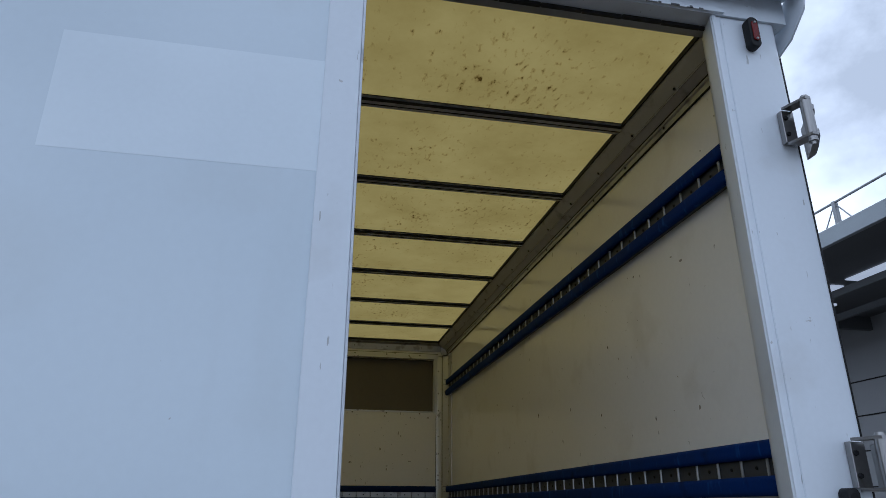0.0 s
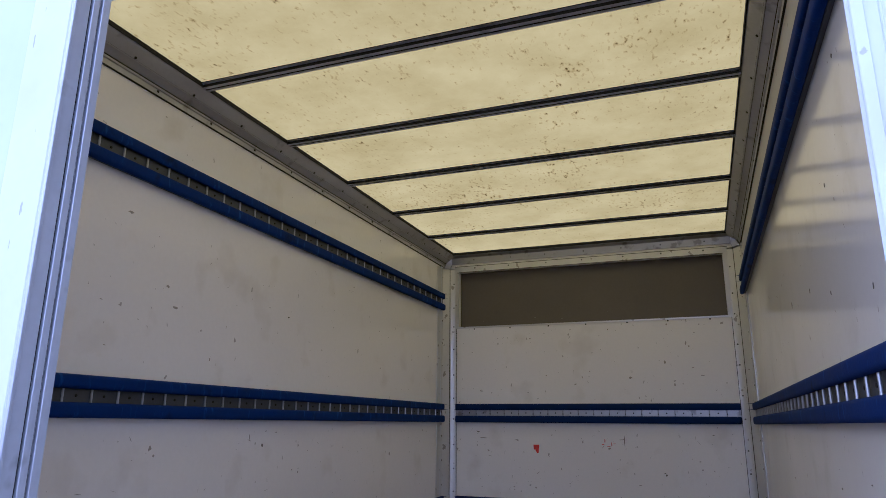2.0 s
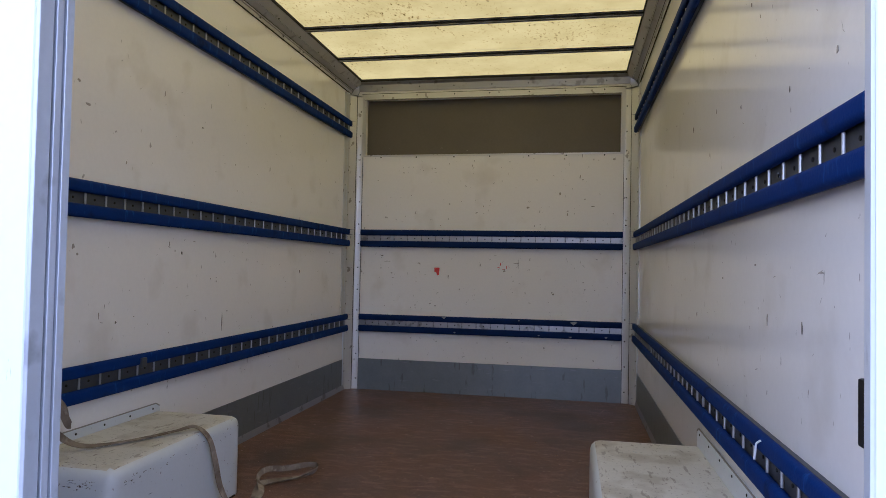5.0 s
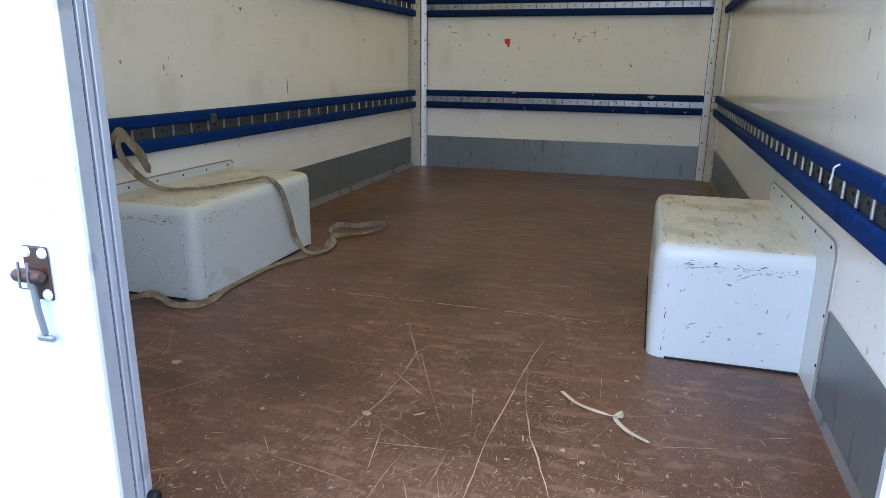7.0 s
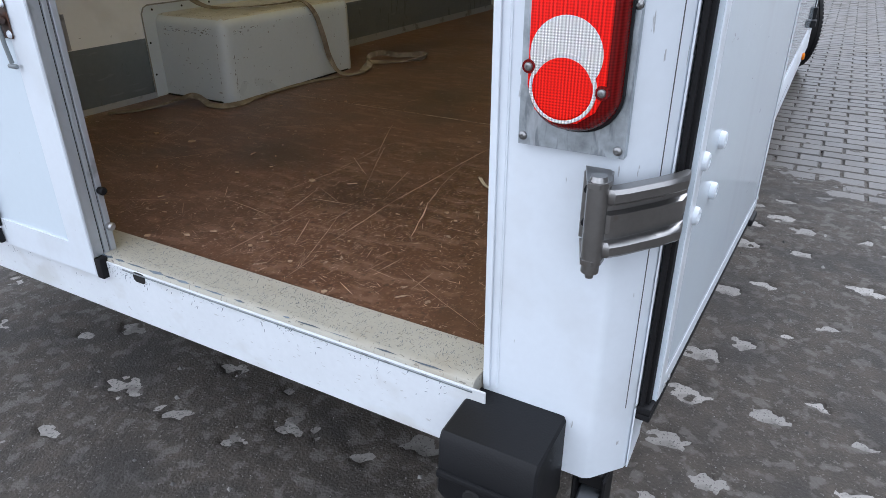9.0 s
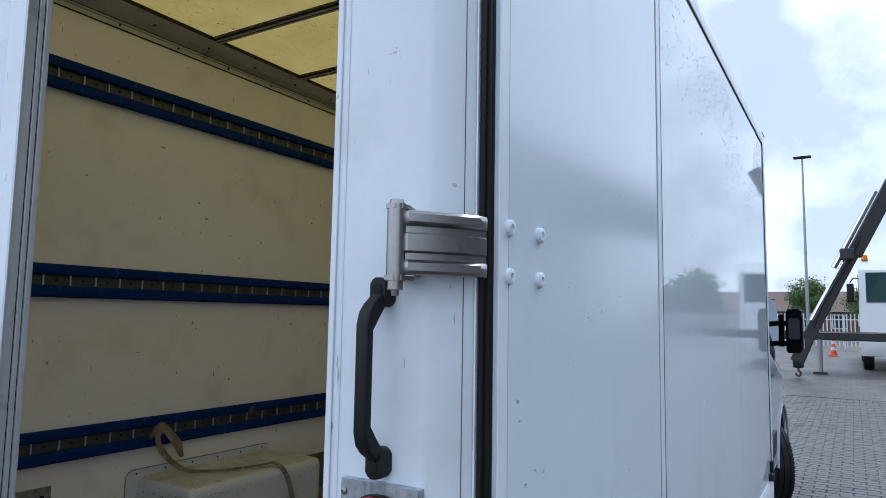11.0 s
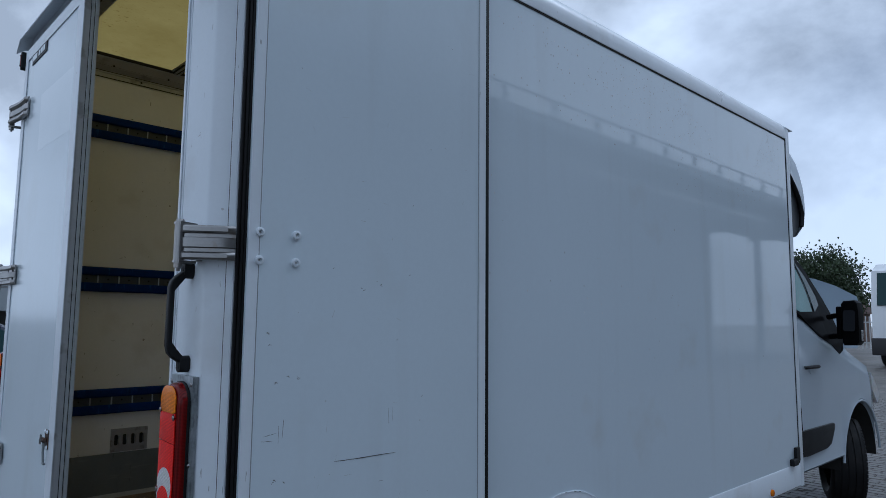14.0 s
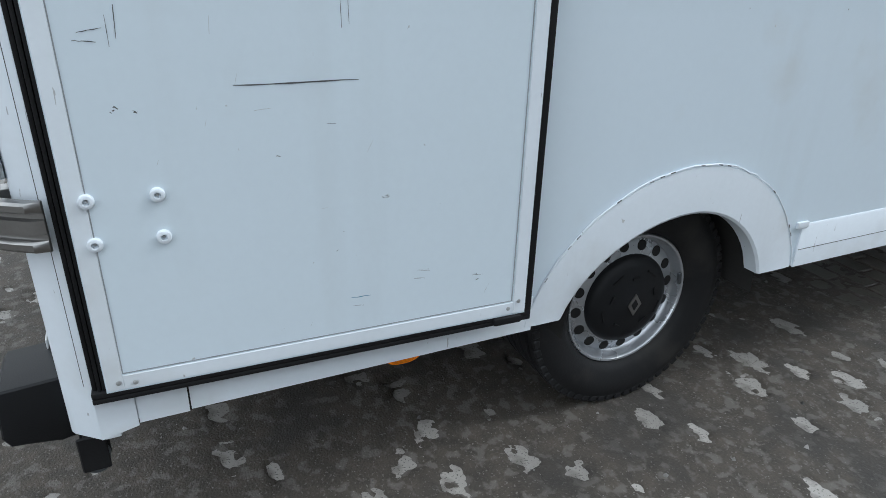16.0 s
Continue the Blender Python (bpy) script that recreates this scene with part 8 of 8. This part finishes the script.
part("ram_bracket", box(1.70, 2.05, 19.7, 19.9, 3.15, 3.45, 0.03, 1), M_crane, truck)
part("hook_block", box(0.50, 0.76, 19.84, 20.06, 0.26, 0.50, 0.04, 2), M_plastic, truck)
part("hook", tube([(0.63, 19.95, 0.32), (0.63, 19.95, 0.20), (0.68, 19.95, 0.13), (0.65, 19.95, 0.05), (0.58, 19.95, 0.07), (0.57, 19.95, 0.12)], 0.030, 8, 3), M_rust, truck, "rusty red crane hook")
part("outrigger_leg", tube([(1.08, 21.9, 0.0), (1.08, 21.9, 1.1)], 0.07, 10), M_gsteel, truck)
part("outrigger_foot", box(0.90, 1.26, 21.7, 22.1, 0.0, 0.06), M_crane, truck)
part("outrigger_beam", box(1.0, 3.0, 21.8, 22.9, 1.0, 1.2), M_crane, truck)

# ---- houses behind the fence ----
M_brick = surf("brown_brick", (0.16, 0.10, 0.075), 0.8, var=0.25, scale=2, fine=18, bump=0.3)
M_rooft = surf("brown_roof_tile", (0.12, 0.075, 0.06), 0.7, var=0.30, scale=3, fine=12, bump=0.4)


def house(x, y, w, d, eave, ridge):
    h = thing("house", "brown brick house with tiled roof behind the fence", "house", "houses behind the fence", at=(x, y, 0))
    wall = part("wall", box(-w / 2, w / 2, 0, d, 0, eave), M_brick, h)
    part("roof", prism([(-0.5, eave - 0.1), (d + 0.5, eave - 0.1), (d / 2, ridge)], "x", -w / 2 - 0.4, w / 2 + 0.4), M_rooft, h, "brown tiled roof")
    for i in range(int(w // 2.4)):
        wx = -w / 2 + 1.0 + i * 2.4
        wi = part("window", box(wx, wx + 1.1, -0.05, -0.001, 0.9, min(2.1, eave - 0.3)), M_fence, h)
        part("pane", box(wx + 0.08, wx + 1.02, -0.07, -0.051, 0.98, min(2.02, eave - 0.38)), M_tint, wi)


house(-4, 64, 13, 8, 2.4, 4.15)
house(8, 68, 9, 8, 2.4, 4.3)
house(18, 66, 9, 8, 2.6, 4.6)
house(-21, 62, 12, 9, 2.6, 4.4)

# ---- trees ----
M_bark = surf("grey_brown_bark", (0.10, 0.085, 0.07), 0.9, var=0.3, scale=4, fine=40, bump=0.5)
M_leaf = surf("spring_foliage", (0.105, 0.165, 0.045), 0.6, var=0.2, scale=1.0, island=0.9, bump=0)
M_leaf2 = surf("dark_foliage", (0.040, 0.062, 0.026), 0.6, var=0.2, scale=1.0, island=0.9, bump=0)


def tree_mesh(seed, height, radius, leaves, size):
    rnd = random.Random(seed)
    tr = [tube([(0, 0, 0), (0.05, 0.03, height * 0.25), (0.0, 0.08, height * 0.5), (0.08, 0.0, height * 0.85)], [0.22, 0.17, 0.12, 0.03], 8)]
    ends = []
    for i in range(30):
        a, z = rnd.uniform(0, 6.28), height * rnd.uniform(0.25, 0.7)
        r = radius * rnd.uniform(0.5, 0.98)
        e = (r * math.cos(a), r * math.sin(a), z + height * rnd.uniform(0.08, 0.28))
        tr.append(tube([(0, 0.05, z), (e[0] * 0.5, e[1] * 0.5, z + (e[2] - z) * 0.65), e], [0.075, 0.045, 0.012], 6))
        ends += [e, (e[0] * 0.7, e[1] * 0.7, e[2] * 0.97 + 0.1), (e[0] * 0.45, e[1] * 0.45, e[2] + 0.25 * radius)]
    v, f = [], []
    for i in range(leaves):
        c = rnd.choice(ends)
        g = radius * 0.17
        p = Vector((c[0] + rnd.gauss(0, g), c[1] + rnd.gauss(0, g), c[2] + rnd.gauss(0, g * 0.8)))
        q = Euler((rnd.uniform(0, 3.1), rnd.uniform(0, 3.1), rnd.uniform(0, 3.1))).to_matrix()
        k = size * rnd.uniform(0.5, 1.2)
        n = len(v)
        for a, b in ((-1, 0), (-0.2, 0.42), (1, 0.05), (0.1, -0.45)):
            v.append(tuple(p + q @ Vector((a * k / 2, b * k, 0.0))))
        f.append((n, n + 1, n + 2, n + 3))
    me = bpy.data.meshes.new("crown")
    me.from_pydata(v, [], f)
    return join(*tr), me


def tree(x, y, seed, height, radius, m, leaves=5200, size=0.24):
    t = thing("tree", "leafy tree standing behind the yard fence", "tree", "trees behind the yard", at=(x, y, 0))
    bm, me = tree_mesh(seed, height, radius, leaves, size)
    part("trunk", bm, M_bark, t)
    me.materials.append(m)
    c = new("crown", me)
    c.parent = t


tree(-1.2, 56, 1, 4.7, 1.4, M_leaf, 9000, 0.14)
tree(2.6, 60, 2, 4.0, 1.5, M_leaf, 9000, 0.14)
tree(-9.0, 38, 3, 4.6, 2.2, M_leaf2, 26000, 0.14)
tree(-5.2, 47, 4, 4.2, 2.0, M_leaf2, 4200, 0.18)
tree(-13.5, 44, 5, 5.0, 2.6, M_leaf2, 5000, 0.2)
tree(12, 58, 6, 5.2, 2.6, M_leaf)

# ---- white lorry beyond the van's nose ----
lorry = thing("lorry", "white lorry cab with black mirror parked beyond the van", "lorry")
lc = part("cab", prism([(27.0, 0.6), (29.2, 0.6), (29.2, 3.62), (27.9, 3.68), (27.25, 3.4), (27.0, 2.2)], "x", -4.1, -1.62, 0.06, 2), M_truckwhite, lorry, "white lorry cab")
part("windscreen", prism([(26.985, 2.15), (27.225, 3.30), (27.20, 3.32), (26.96, 2.15)], "x", -3.9, -1.85), M_tint, lc)
part("side_window", box(-1.619, -1.606, 27.4, 28.4, 2.15, 3.1), M_tint, lc)
lm = part("lorry_mirror", box(-1.46, -1.18, 26.9, 27.06, 2.25, 3.5, 0.05, 2), M_plastic, lc, "tall black lorry mirror")
part("mirror_arm", tube([(-1.64, 27.2, 3.45), (-1.40, 27.0, 3.50)], 0.03, 6), M_plastic, lm)
for s in (-1, 1):
    part("lorry_wheel", moved(lathe([(-0.15, 0.0), (-0.15, 0.48), (-0.12, 0.51), (0.12, 0.51), (0.15, 0.48), (0.15, 0.0)], 30, "x"), Matrix.Translation((-2.86 + s * 1.0, 28.0, 0.51))), M_tyre, lorry)
part("bumper", box(-4.1, -1.62, 26.8, 26.99, 0.40, 1.0, 0.04, 2), M_crane, lorry)

# ---- low shed, fence and car on the other side of the van ----
shed = thing("low_shed", "low grey flat-roofed shed with a dark open front", "shed")
part("roof_band", box(-26, -19.6, -2, 16, 1.62, 2.35), M_fascia, shed, "pale grey roof band")
part("back_wall", box(-26, -25.7, -2, 16, 0, 1.62), M_hole, shed)
# dark board below the roof band stands in for shade inside the open front
part("front_shade_board", box(-22.2, -22.0, -2, 16, 0, 1.62), M_clad, shed)
rail_f = thing("yard_railing", "white tubular railing before the shed", "railing")
for i in range(24):
    part("upright", box(-15.02, -14.98, -1.5 + i * 0.42, -1.46 + i * 0.42, 0, 1.36), M_fence, rail_f)
part("cross_rail", box(-15.03, -14.97, -1.8, 8.6, 1.10, 1.15), M_fence, rail_f)
M_carblue = surf("dark_blue_car_paint", (0.012, 0.016, 0.045), 0.18, 0.2, var=0.06, scale=2, coat=0.6)
car = thing("parked_car", "dark blue parked car beside the shed", "car")
body = [(-1.2, 0.32), (3.2, 0.32), (3.2, 0.62), (2.9, 0.86), (2.0, 0.93), (1.35, 1.34), (0.2, 1.40), (-0.7, 1.12), (-1.15, 0.92)]
cb = part("body", moved(prism(body, "x", -0.86, 0.86, 0.08, 3), Matrix.Translation((-9.2, 0.0, 0))), M_carblue, car, "dark blue car body")
for s in (-1, 1):
    part("side_glass", moved(prism([(1.85, 0.93), (1.30, 1.29), (0.25, 1.34), (-0.55, 1.08), (-0.5, 0.95)], "x", s * 0.862, s * 0.868), Matrix.Translation((-9.2, 0.0, 0))), M_tint, cb)
    for y in (-0.45, 2.35):
        part("wheel", moved(lathe([(-0.1, 0.2), (-0.1, 0.30), (0.1, 0.30), (0.1, 0.2), (0.05, 0.0)], 24, "x"), Matrix.Translation((-9.2 + s * 0.78, y, 0.30))), M_tyre, car)
